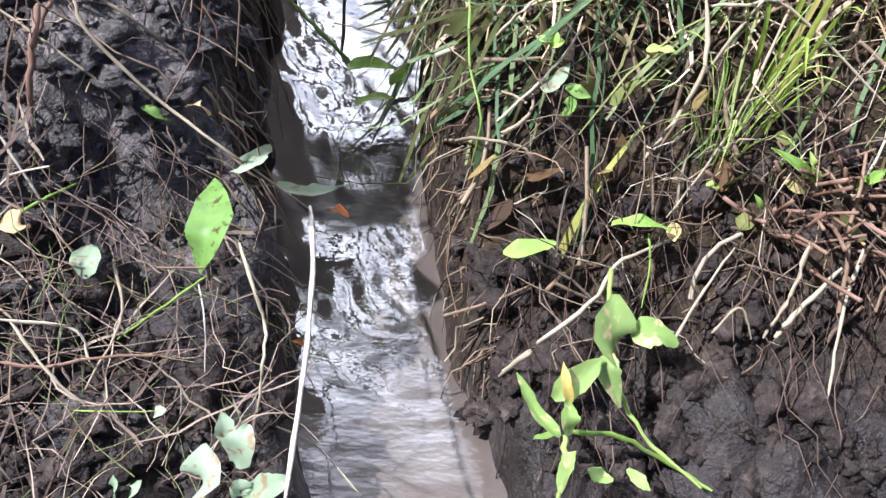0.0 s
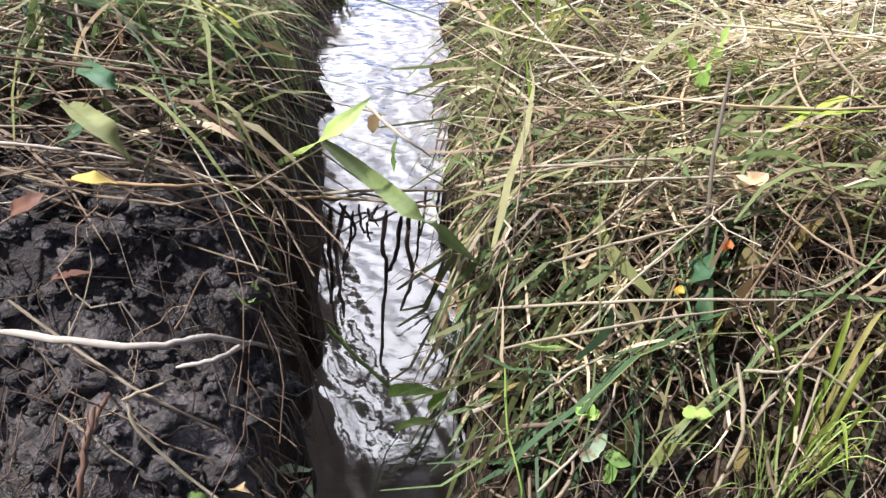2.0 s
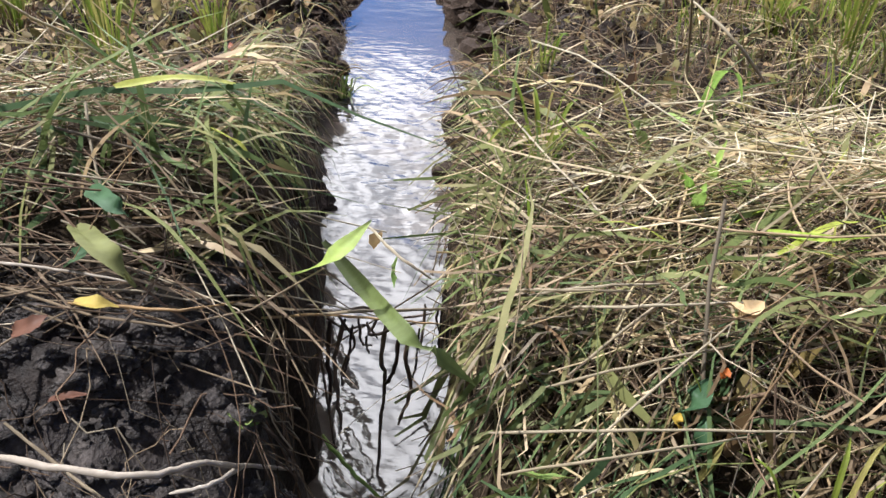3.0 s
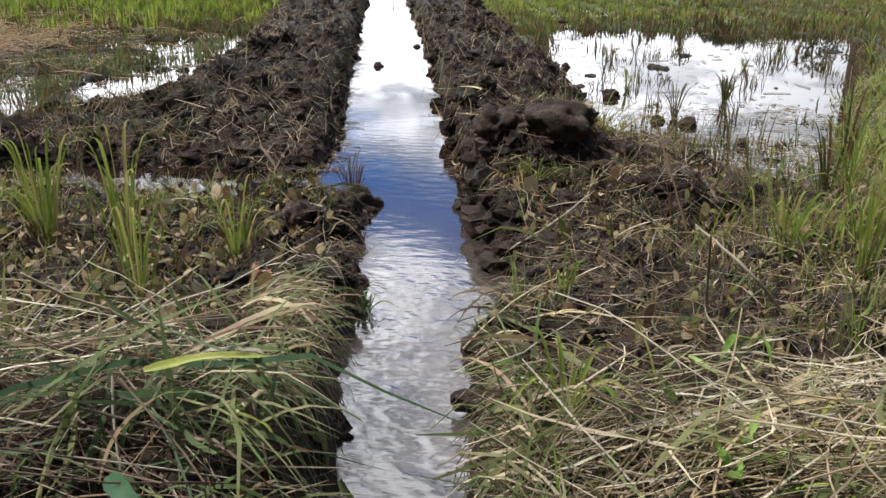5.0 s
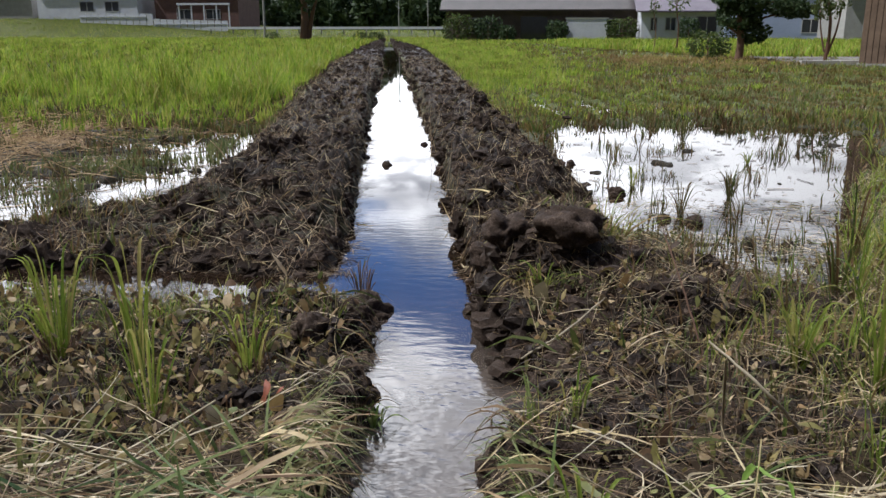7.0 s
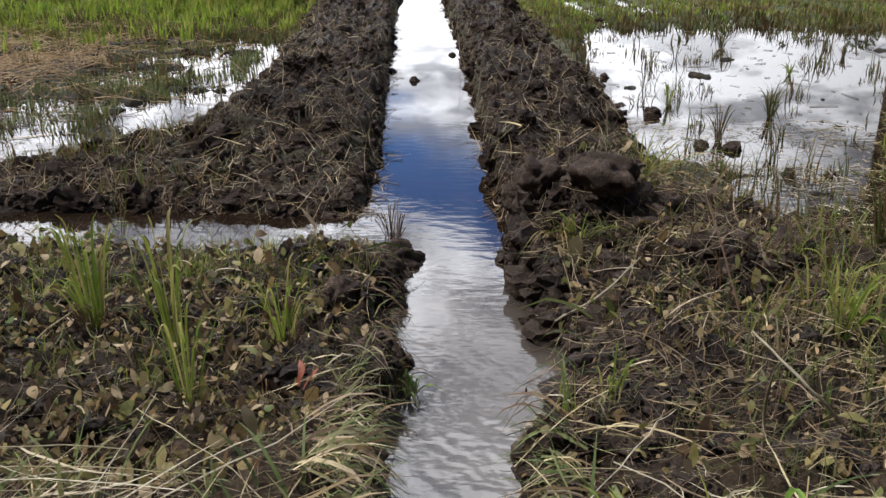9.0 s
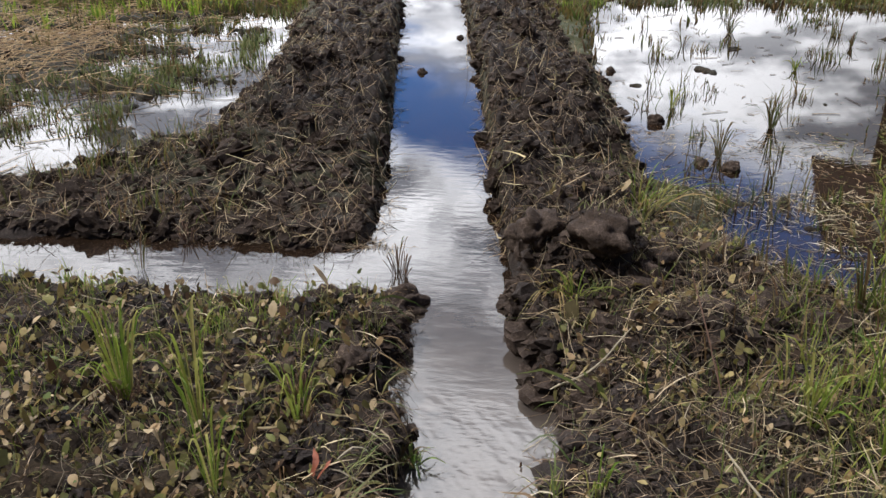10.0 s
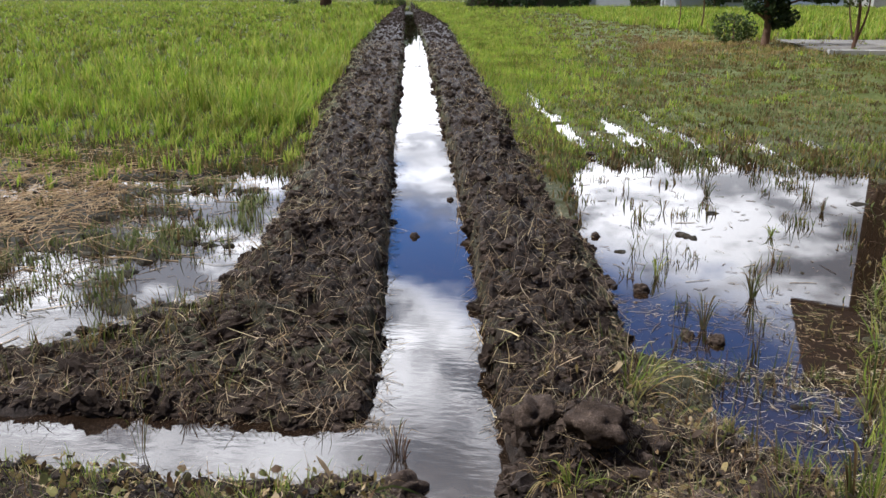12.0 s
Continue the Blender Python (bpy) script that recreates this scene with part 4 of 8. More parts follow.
# straw and grass hanging over both edges of the levee
def drape(n, y0, y1, share_left, mats, label, name):
    y = rng.uniform(y0, y1, n)
    lft = rng.uniform(0, 1, n) < share_left
    inw = np.where(lft, 1.0, -1.0)
    edge = np.where(lft, lerp(BANKS, y, 1) - 0.035, lerp(BANKS, y, 2) + 0.035)
    back_by, over = rng.uniform(0.03, 0.12, n), rng.uniform(0.01, 0.085, n)
    top = z_at(edge - inw * back_by, y) + rng.uniform(0.01, 0.05, n)
    drop = np.minimum(rng.gamma(2.0, 0.03, n), np.maximum(top - 0.01, 0.01))
    along = rng.normal(0, 0.08, n)
    s = np.linspace(0, 1, 6)[None]
    P = np.stack([(edge - inw * back_by)[:, None] + (inw * (back_by + over))[:, None] * s, y[:, None] + along[:, None] * s,
                  top[:, None] + (0.03 * np.sin(s * 2.6)) - drop[:, None] * s ** 2.2], -1)
    P[:, 1:] += rng.normal(0, 0.002, P[:, 1:].shape)
    V, F = leaf_strips(P, 0.0010, 0.0030)
    stuff(name, V, F, mats, label, "grass")


drape(140, 0.84, 1.85, 0.7, STRAW, "pale straw hanging over the levee edges", "edge_straw")
drape(170, 0.84, 1.75, 0.65, SAGE, "grey-green blades hanging over the levee edges", "edge_blades")
drape(45, 1.75, 2.95, 0.75, WEED, "weeds hanging over the low bank edge", "edge_weeds")
drape(80, 0.86, 2.2, 0.6, DULL, "brown stalks hanging over the levee edges", "edge_stalks")

# grey-green grass combed towards the water
x, y = scatter(430, 0.12, 0.85, 0.68, 1.5, lambda x, y: beside(x, y, 0.0) * np.exp(-((x - 0.22) / 0.28) ** 2))
n = len(x)
P = straw_lines(x, y, rng.normal(0.75, 0.5, n), rng.uniform(0.08, 0.28, n), rng.uniform(0.0, 0.05, n), 5, 0.08, 0.15)
V, F = ribbons(P, thick(P, 0.0010, 0.0042) * np.array([0.5, 1, 1, 0.9, 0.6, 0.15]), np.stack([-np.sin(x * 9), np.cos(x * 9), 0.4 + 0 * x], -1))
stuff("combed_grass", V, F, SAGE, "grey-green grass lying towards the water", "grass")
x, y = scatter(130, -0.9, -0.08, 0.85, 1.4, lambda x, y: beside(x, y, 0.02))
n = len(x)
V, F = blades(np.stack([x, y, z_at(x, y)], -1), rng.uniform(0.06, 0.17, n), rng.uniform(0.5, 1.1, n), rng.uniform(0, 6.28, n), rng.uniform(0.0015, 0.0045, n), 5)
stuff("levee_grass", V, F, SAGE, "grey-green grass standing in the levee straw", "grass")
x, y = scatter(420, 0.13, 1.5, 0.55, 1.45, lambda x, y: beside(x, y, 0.0) * (0.22 + 0.78 * step(0.9, 1.05, y)) * (0.3 + 0.7 * (fbm(x, y, 4.0, 2, 83) > 0.05)))
n = len(x)
V, F = blades(np.stack([x, y, z_at(x, y)], -1), np.minimum(rng.gamma(4, 0.018, n) + 0.03, 0.13), rng.uniform(0.5, 1.15, n), rng.normal(0.8, 1.3, n), rng.uniform(0.0010, 0.0036, n), 5)
stuff("levee_grass", V, F, GREEN, "thin green grass coming up through the straw", "grass")

x, y = scatter(650, 0.13, 1.4, 0.66, 1.0, lambda x, y: beside(x, y, 0.0) * (0.12 + 0.88 * np.exp(-((x - 0.2) / 0.22) ** 2)) * (0.4 + 0.6 * (fbm(x, y, 3.5, 2, 197) > -0.08)))
n = len(x)
P = wander(straw_lines(x, y, rng.normal(0.7, 0.6, n), rng.gamma(3, 0.04, n) + 0.05, rng.uniform(0.0, 0.05, n), 6, 0.12, 0.25), 0.12)
V, F = leaf_strips(P, 0.0008, 0.0030)
stuff("matted_grass", V, F, TEAL, "dark green grass matted under the straw", "grass")
x, y = scatter(170, -0.9, -0.06, 0.84, 1.15, lambda x, y: beside(x, y, 0.0) * 1.0)
n = len(x)
P = wander(straw_lines(x, y, rng.uniform(0, 3.14, n), rng.gamma(3, 0.035, n) + 0.05, rng.uniform(0.0, 0.06, n), 6, 0.2, 0.3), 0.15)
V, F = leaf_strips(P, 0.0009, 0.0034)
stuff("matted_grass", V, F, TEAL, "dark green grass matted into the levee", "grass")
x, y = scatter(300, -0.30, 0.06, 0.33, 0.60, lambda x, y: (x < lerp(BANKS, y, 1) - 0.01) * 1.0)
n = len(x)
P = wander(kinked(straw_lines(x, y, rng.uniform(0, 3.14, n), rng.gamma(3, 0.02, n) + 0.03, rng.uniform(0.002, 0.025, n), 7, 0.12, 0.25), 0.4, 0.5), 0.2)
strands("bank_straw", round_and_flat(P, 0.0003, 0.0007, 0.0004, 0.0013), BANKSTRAW, "thin straw lying over the muddy bank", "straw")
x, y = scatter(70, -0.30, 0.06, 0.33, 0.58, lambda x, y: (x < lerp(BANKS, y, 1) - 0.01) * 1.0)
n = len(x)
P = wander(straw_lines(x, y, rng.uniform(0, 3.14, n), rng.gamma(3, 0.018, n) + 0.03, rng.uniform(0.004, 0.03, n), 7, 0.15, 0.35), 0.2)
V, F = tubes(P, thick(P, 0.0003, 0.0006))
stuff("bank_stems", V, F, SAGE, "thin green stems on the muddy bank", "stems")

for n_, x0, x1, base, label in ((110, -1.4, -0.22, 0.5, "long bleached stalks on top of the levee straw"), (130, 0.25, 1.6, 0.2, "long bleached stalks lying over the straw")):
    x, y = scatter(n_, x0, x1, 0.95, 1.62, lambda x, y: np.where(x < 0, step(1.48, 1.30, y), 0.35 + 0.65 * step(1.55, 1.35, y)))
    n = len(x)
    P = wander(kinked(straw_lines(x, y, rng.normal(base, 0.8, n), rng.gamma(6, 0.045, n) + 0.08, rng.uniform(0.02, 0.09, n), 8, 0.04, 0.3), 0.35, 0.6), 0.06)
    P = ashore(P, 0.02)
    strands("long_straw", round_and_flat(P, 0.0008, 0.0016, 0.0009, 0.0024), BRIGHT, label, "straw")

# fine bleached chaff over the straw away from the water
x, y = scatter(3200, 0.26, 1.9, 0.90, 1.6, lambda x, y: step(0.26, 0.65, x) * (0.4 * step(0.90, 0.98, y) + 0.6 * step(1.0, 1.15, y)) * step(1.6, 1.42, y) * (0.25 + 0.75 * step(-0.1, 0.1, fbm(x, y, 4.0, 2, 209))))
n = len(x)
P = wander(kinked(straw_lines(x, y, rng.uniform(0, 3.14, n), rng.gamma(2.5, 0.026, n) + 0.02, rng.uniform(0.03, 0.085, n), 5, 0.15, 0.3), 0.5, 0.6), 0.15)
V, F = joined([tubes(P[::2], thick(P[::2], 0.0005, 0.0011)), leaf_strips(P[1::2], 0.0006, 0.0018)])
stuff("straw_chaff", V, F, BRIGHT, "fine bleached chaff lying over the straw", "straw")

# soft green leaves lying in the near straw
x, y = scatter(260, 0.14, 1.3, 0.84, 1.16, lambda x, y: beside(x, y, 0.02) * (0.2 + 0.8 * step(-0.05, 0.08, fbm(x, y, 4.0, 2, 207))))
n = len(x)
P = wander(straw_lines(x, y, rng.normal(0.6, 0.7, n), rng.gamma(3, 0.04, n) + 0.05, rng.uniform(0.03, 0.075, n), 7, 0.2, 0.25), 0.12)
V, F = leaf_strips(P, 0.0014, 0.0042)
stuff("cut_grass", V, F, SAGE, "soft green cut leaves lying in the straw", "grass")

# curled fine stems that fill the stubble
x, y = scatter(2200, 0.15, 1.35, 0.80, 1.3, lambda x, y: beside(x, y, 0.01))
n = len(x)
P = kinked(straw_lines(x, y, rng.uniform(0, 6.28, n), rng.gamma(2.5, 0.022, n) + 0.02, rng.uniform(0.0, 0.045, n), 5, 0.5, 0.6), 0.5, 0.7)
V, F = tubes(P, thick(P, 0.0005, 0.0011))
stuff("fine_stems", V, F, DULL, "fine curled dry stems filling the stubble", "stems")
x, y = scatter(200, 0.15, 1.35, 0.6, 1.3, lambda x, y: beside(x, y, 0.01) * (fbm(x, y, 4.0, 2, 171) > -0.05))
n = len(x)
V, F = blades(np.stack([x, y, z_at(x, y)], -1), rng.gamma(3, 0.02, n) + 0.03, rng.uniform(0.5, 1.15, n), rng.uniform(0, 6.28, n), rng.uniform(0.0010, 0.0030, n), 5)
stuff("levee_grass", V, F, SAGE, "soft grey-green grass in the stubble", "grass")

# small withered leaves over the low ground on both sides
HERB = fibre("withered_leaf", [(0.0, (0.04, 0.026, 0.018)), (0.16, (0.12, 0.070, 0.036)), (0.28, (0.19, 0.145, 0.050)), (0.38, (0.30, 0.185, 0.085)), (0.47, (0.54, 0.41, 0.24)), (0.54, (0.05, 0.032, 0.022)), (0.66, (0.24, 0.215, 0.065)), (0.76, (0.40, 0.31, 0.14)), (0.82, (0.05, 0.033, 0.024)), (0.92, (0.20, 0.20, 0.065)), (1.0, (0.08, 0.11, 0.03))], 0.5, 0.25)


def tufts(x, y, per, tall, width, spread):
    n = len(x) * per
    bx = np.repeat(x, per) + rng.normal(0, spread, n)
    by = np.repeat(y, per) + rng.normal(0, spread, n)
    return blades(np.stack([bx, by, np.maximum(z_at(bx, by), -0.02)], -1), np.repeat(tall, per) * rng.uniform(0.5, 1.1, n), rng.uniform(0.1, 0.8, n),
                  rng.uniform(0, 6.28, n), np.repeat(width, per) * rng.uniform(0.7, 1.2, n), 3)


def small_leaves(n, x0, x1, y0, y1, keep, label):
    x, y = scatter(n, x0, x1, y0, y1, keep)
    n = len(x)
    t = rng.uniform(0, 6.28, n)
    le = rng.gamma(2.5, 0.005, n) + 0.007
    s = np.linspace(0, 1, 4)[None]
    tip = rng.normal(0.35, 0.8, n)
    P = np.stack([x[:, None] + np.cos(t)[:, None] * le[:, None] * s, y[:, None] + np.sin(t)[:, None] * le[:, None] * s,
                  (z_at(x, y) + rng.uniform(0.004, 0.07, n))[:, None] + le[:, None] * (tip[:, None] * s - 0.5 * s * s)], -1)
    W = le[:, None] * rng.uniform(0.18, 0.4, n)[:, None] * np.array([0.25, 1, 0.85, 0.08])
    V, F = ribbons(P, W, np.stack([-np.sin(t), np.cos(t), rng.normal(0, 0.7, n)], -1))
    stuff("low_weeds", V, F, HERB, label, "weeds")


def fallen_leaves(n, x0, x1, y0, y1, keep, label):
    """Oval leaves, cupped and tilted, two to four centimetres long."""
    x, y = scatter(n, x0, x1, y0, y1, keep)
    n = len(x)
    t = rng.uniform(0, 6.28, n)
    le = np.minimum(rng.gamma(3.0, 0.0052, n) + 0.006, 0.034)
    s = np.linspace(0, 1, 6)[None]
    tip, cup = rng.normal(0.2, 0.5, n), rng.normal(0.1, 0.7, n)
    P = np.stack([x[:, None] + np.cos(t)[:, None] * le[:, None] * s, y[:, None] + np.sin(t)[:, None] * le[:, None] * s,
                  (z_at(x, y) + rng.uniform(0.006, 0.035, n))[:, None] + le[:, None] * (tip[:, None] * s - cup[:, None] * s * s)], -1)
    W = le[:, None] * rng.uniform(0.20, 0.36, n)[:, None] * np.array([0.2, 0.75, 1, 0.95, 0.6, 0.05])
    V, F = ribbons(P, W, np.stack([-np.sin(t), np.cos(t), rng.normal(0, 1.0, n)], -1))
    stuff("fallen_leaves", V, F, HERB, label, "leaves")


fallen_leaves(420, 0.2, 1.3, 0.58, 1.0, lambda x, y: beside(x, y, 0.02), "green and brown leaves in the stubble")
fallen_leaves(5600, -2.3, -0.30, 1.36, 3.03, lambda x, y: dry(x, y, 0.03) * (0.25 + 0.75 * (fbm(x, y, 3.0, 2, 135) > -0.1)) * step(-0.30, -0.5, x), "brown and olive fallen leaves on low ground")
fallen_leaves(1700, 0.12, 2.2, 1.42, 3.4, lambda x, y: dry(x, y, 0.03) * beside(x, y, 0.05) * (0.2 + 0.8 * (fbm(x, y, 3.0, 2, 137) > 0.0)), "brown fallen leaves among the bank weeds")
small_leaves(3600, -2.4, -0.32, 1.40, 3.05, lambda x, y: dry(x, y, 0.02) * (0.35 + 0.65 * (fbm(x, y, 3.0, 2, 91) > -0.1)), "small withered leaves covering the low ground")
small_leaves(4500, 0.08, 2.4, 1.7, 3.7, lambda x, y: dry(x, y, 0.02) * beside(x, y, 0.01) * (0.3 + 0.7 * (fbm(x, y, 3.0, 2, 93) > -0.05)), "small withered leaves among the bank weeds")
x, y = scatter(900, -2.6, -0.36, 1.7, 3.02, lambda x, y: dry(x, y, 0.03) * (fbm(x, y, 2.5, 2, 95) > -0.15))
n = len(x)
V, F = blades(np.stack([x, y, z_at(x, y)], -1), rng.gamma(3, 0.016, n) + 0.02, rng.uniform(0.2, 1.0, n), rng.uniform(0, 6.28, n), rng.uniform(0.0007, 0.0022, n), 3)
stuff("low_grass", V, F, WEED, "short weedy grass on the low ground", "grass")
x, y = scatter(260, -2.4, -0.45, 1.8, 3.04, lambda x, y: dry(x, y, 0.03) * (0.3 + 0.7 * step(2.2, 2.7, y)))
V, F = tufts(x, y, 10, rng.uniform(0.03, 0.12, len(x)), 0.0016 + 0.0006 * rng.uniform(0, 1, len(x)), 0.03)
stuff("low_grass", V, F, GREEN, "patches of fresh grass on the low ground", "grass")

# right of the ditch: matted weeds and straw
x, y = scatter(2400, 0.10, 3.0, 1.75, 4.4, lambda x, y: beside(x, y, 0.02) * dry(x, y, 0.02) * (0.25 + 0.75 * step(0.3, 0.8, x)) * (1 - 0.85 * np.exp(-((x - 0.25) / 0.3) ** 2 - ((y - 3.1) / 0.3) ** 2)))
n = len(x)
V, F = blades(np.stack([x, y, z_at(x, y)], -1), rng.uniform(0.04, 0.17, n) * (1 + 0.5 * step(0.7, 1.4, x)), rng.uniform(0.2, 1.0, n), rng.uniform(0, 6.28, n), rng.uniform(0.0013, 0.0042, n), 4)
stuff("bank_weeds", V, F, WEED, "green and brown weeds beside the mound", "weeds")
x, y = scatter(3600, 0.08, 2.6, 1.7, 4.0, lambda x, y: beside(x, y, 0.02) * dry(x, y, 0.02) * (1 - 0.6 * np.exp(-((x - 0.25) / 0.3) ** 2 - ((y - 3.1) / 0.3) ** 2)))
n = len(x)
P = kinked(straw_lines(x, y, rng.uniform(0, 3.14, n), rng.uniform(0.04, 0.16, n), rng.uniform(0.0, 0.05, n), 4, 0.12, 0.3), 0.6, 0.6)
V, F = tubes(P, thick(P, 0.0006, 0.0015))
stuff("dry_stalks", V, F, DULL, "dry brown stalks strewn over the weeds", "stalks")
x, y = scatter(800, 0.1, 1.8, 1.7, 3.3, lambda x, y: beside(x, y, 0.02))
n = len(x)
P = kinked(straw_lines(x, y, rng.normal(0.2, 0.7, n), rng.uniform(0.05, 0.22, n), rng.uniform(0.01, 0.06, n), 4, 0.06, 0.15), 0.6, 0.6)
V, F = tubes(P, thick(P, 0.0006, 0.0015))
stuff("strewn_straw", V, F, STRAW, "single pale straws over the weeds", "straw")

x, y = scatter(430, 0.14, 3.0, 1.7, 4.2, lambda x, y: beside(x, y, 0.06) * dry(x, y, 0.02) * (0.08 + 0.92 * step(0.65, 1.1, x)) * (1 - 0.9 * np.exp(-((x - 0.3) / 0.3) ** 2 - ((y - 3.1) / 0.3) ** 2)))
V, F = tufts(x, y, 12, rng.uniform(0.05, 0.19, len(x)), 0.0018 + 0.0010 * rng.uniform(0, 1, len(x)), 0.03)
stuff("bank_grass", V, F, GREEN, "fresh green grass among the bank weeds", "grass")

# short bits and soft clumps over the right bank
x, y = scatter(900, 0.12, 2.2, 1.75, 3.3, lambda x, y: beside(x, y, 0.03) * dry(x, y, 0.02))
n = len(x)
P = kinked(straw_lines(x, y, rng.uniform(0, 3.14, n), rng.gamma(2.5, 0.026, n) + 0.025, rng.uniform(0.01, 0.05, n), 4, 0.15, 0.5), 0.5, 0.6)
V, F = leaf_strips(P, 0.0008, 0.0022)
stuff("strewn_straw", V, F, STRAW, "short pale straw bits on the right bank", "straw")
x, y = scatter(330, 0.16, 2.2, 1.7, 3.5, lambda x, y: beside(x, y, 0.05) * dry(x, y, 0.02) * (fbm(x, y, 2.6, 2, 191) > -0.02) * (1 - 0.7 * np.exp(-((x - 0.35) / 0.25) ** 2 - ((y - 3.05) / 0.2) ** 2)))
V, F = tufts(x, y, 12, rng.uniform(0.03, 0.10, len(x)), 0.0018 + 0.0008 * rng.uniform(0, 1, len(x)), 0.035)
stuff("bank_grass", V, F, SAGE, "low soft green clumps on the right bank", "grass")
x, y = scatter(260, 0.16, 2.2, 1.7, 3.4, lambda x, y: beside(x, y, 0.05) * dry(x, y, 0.02) * (fbm(x, y, 2.6, 2, 193) > 0.0))
V, F = tufts(x, y, 12, rng.uniform(0.04, 0.12, len(x)), 0.0014 + 0.0006 * rng.uniform(0, 1, len(x)), 0.04)
stuff("bank_weeds", V, F, DULL, "withered brown clumps on the right bank", "weeds")

# thin dry and green stems standing in the litter on both sides
for n_, mat, label in ((2300, STRAW, "thin dry stems standing in the leaf litter"), (1500, DULL, "brown broken stems standing in the leaf litter"), (1100, SAGE, "thin green stems standing in the leaf litter")):
    x, y = scatter(n_, -2.4, 2.2, 1.5, 3.4, lambda x, y: dry(x, y, 0.02) * beside(x, y, 0.04) * (0.35 + 0.65 * step(-0.1, 0.1, fbm(x, y, 3.5, 3, 217))) * np.where(x < 0, step(3.05, 3.0, y), 1.0))
    n = len(x)
    t, le, up = rng.uniform(0, 6.28, n), rng.gamma(3.0, 0.016, n) + 0.02, rng.uniform(0.15, 1.2, n)
    s_ = np.linspace(0, 1, 4)[None]
    P = np.stack([x[:, None] + (np.cos(t) * np.cos(up) * le)[:, None] * s_, y[:, None] + (np.sin(t) * np.cos(up) * le)[:, None] * s_, (z_at(x, y) + rng.uniform(0.0, 0.03, n))[:, None] + (np.sin(up) * le)[:, None] * (s_ - 0.35 * s_ ** 2)], -1)
    V, F = tubes(wander(P, 0.15), thick(P, 0.0004, 0.0010))
    stuff("litter_stems", V, F, mat, label, "stems")

# right bank of the pool
def pool_edge(y):
    return np.interp(y, [2.4, 3.0, 3.5, 4.4, 5.2, 6.4, 8.2, 10.0], [0.9, 1.15, 1.4, 1.6, 1.85, 2.5, 3.15, 3.2])


y = near_first(1700, 2.0, 10.0, 1.1)
x = pool_edge(y) + rng.gamma(1.5, 0.55, len(y)) - 0.12 + 0.25 * fbm(y, y * 0 + 2.0, 2.2, 2, 121)
n = len(x)
V, F = blades(np.stack([x, y, np.maximum(z_at(x, y), -0.01)], -1), rng.uniform(0.02, 0.09, n), rng.uniform(0.5, 1.1, n), rng.uniform(0, 6.28, n), rng.uniform(0.0020, 0.0045, n) * (1 + 0.07 * y), 4)
stuff("pool_bank_weeds", V, F, WEED, "tall mixed weeds on the bank of the pool", "weeds")
y = near_first(700, 2.0, 10.0, 1.1)
x = pool_edge(y) + rng.gamma(1.6, 0.4, len(y))
n = len(x)
V, F = blades(np.stack([x, y, z_at(x, y)], -1), rng.gamma(3, 0.03, n) + 0.05, rng.uniform(0.3, 1.0, n), rng.uniform(0, 6.28, n), rng.uniform(0.0020, 0.0045, n) * (1 + 0.07 * y), 4)
stuff("pool_bank_grass", V, F, GREEN, "fresh green grass on the bank of the pool", "grass")

y = near_first(420, 2.6, 6.5, 1.0)
x = pool_edge(y) + 0.10 + rng.gamma(1.6, 0.16, len(y))
n = len(x)
V, F = blades(np.stack([x, y, z_at(x, y)], -1), rng.gamma(4, 0.03, n) + 0.05, rng.uniform(0.1, 0.8, n), rng.uniform(0, 6.28, n), rng.uniform(0.0018, 0.0040, n), 5)
stuff("pool_bank_grass", V, F, GREEN, "tall yellow-green grass at the edge of the pool", "grass")
y = near_first(520, 2.6, 6.5, 1.0)
x = pool_edge(y) + 0.05 + rng.gamma(1.6, 0.18, len(y))
n = len(x)
P = wander(kinked(straw_lines(x, y, rng.uniform(0, 3.14, n), rng.gamma(3, 0.03, n) + 0.03, rng.uniform(0.01, 0.08, n), 5, 0.15, 0.6), 0.5, 0.6), 0.15)
V, F = tubes(P, thick(P, 0.0006, 0.0015))
stuff("dry_stalks", V, F, BRIGHT, "pale dead stems in the grass by the pool", "stalks")

# short pale bits in the leaves of the low ground
x, y = scatter(620, -2.4, -0.36, 1.7, 3.05, lambda x, y: dry(x, y, 0.02) * 1.0)
n = len(x)
P = kinked(straw_lines(x, y, rng.uniform(0, 3.14, n), rng.gamma(2.5, 0.022, n) + 0.02, rng.uniform(0.01, 0.05, n), 4, 0.15, 0.5), 0.5, 0.6)
V, F = leaf_strips(P, 0.0008, 0.0022)
stuff("strewn_straw", V, F, STRAW, "short pale straw bits among the leaves", "straw")
x, y = scatter(260, -2.4, -0.40, 2.0, 3.06, lambda x, y: dry(x, y, 0.02) * (0.12 + 0.88 * step(2.3, 2.85, y)) * (fbm(x, y, 3.0, 2, 161) > -0.12))
V, F = tufts(x, y, 9, rng.uniform(0.03, 0.09, len(x)), 0.0020 + 0.0008 * rng.uniform(0, 1, len(x)), 0.03)
stuff("channel_weeds", V, F, SAGE, "low green weeds along the side channel", "weeds")

# clods and mud crumbs round the puddles
x, y = scatter(2600, -5.6, 3.2, 3.6, 9.6, lambda x, y: ((x < lerp(SPOIL, y, 1) - 0.02) | (x > lerp(SPOIL, y, 2) + 0.02)) * (z_at(x, y) > -0.012) * (z_at(x, y) < 0.05) * np.where(x > 0, 0.10, 0.7))
sz = np.minimum(rng.gamma(1.5, 0.008, len(x)) + 0.006, 0.05)
V, F = lumps(x, y, z_at(x, y), sz)
stuff("puddle_clods", V, F, CLOD, "wet mud crumbs round the puddles", "soil clods", False)

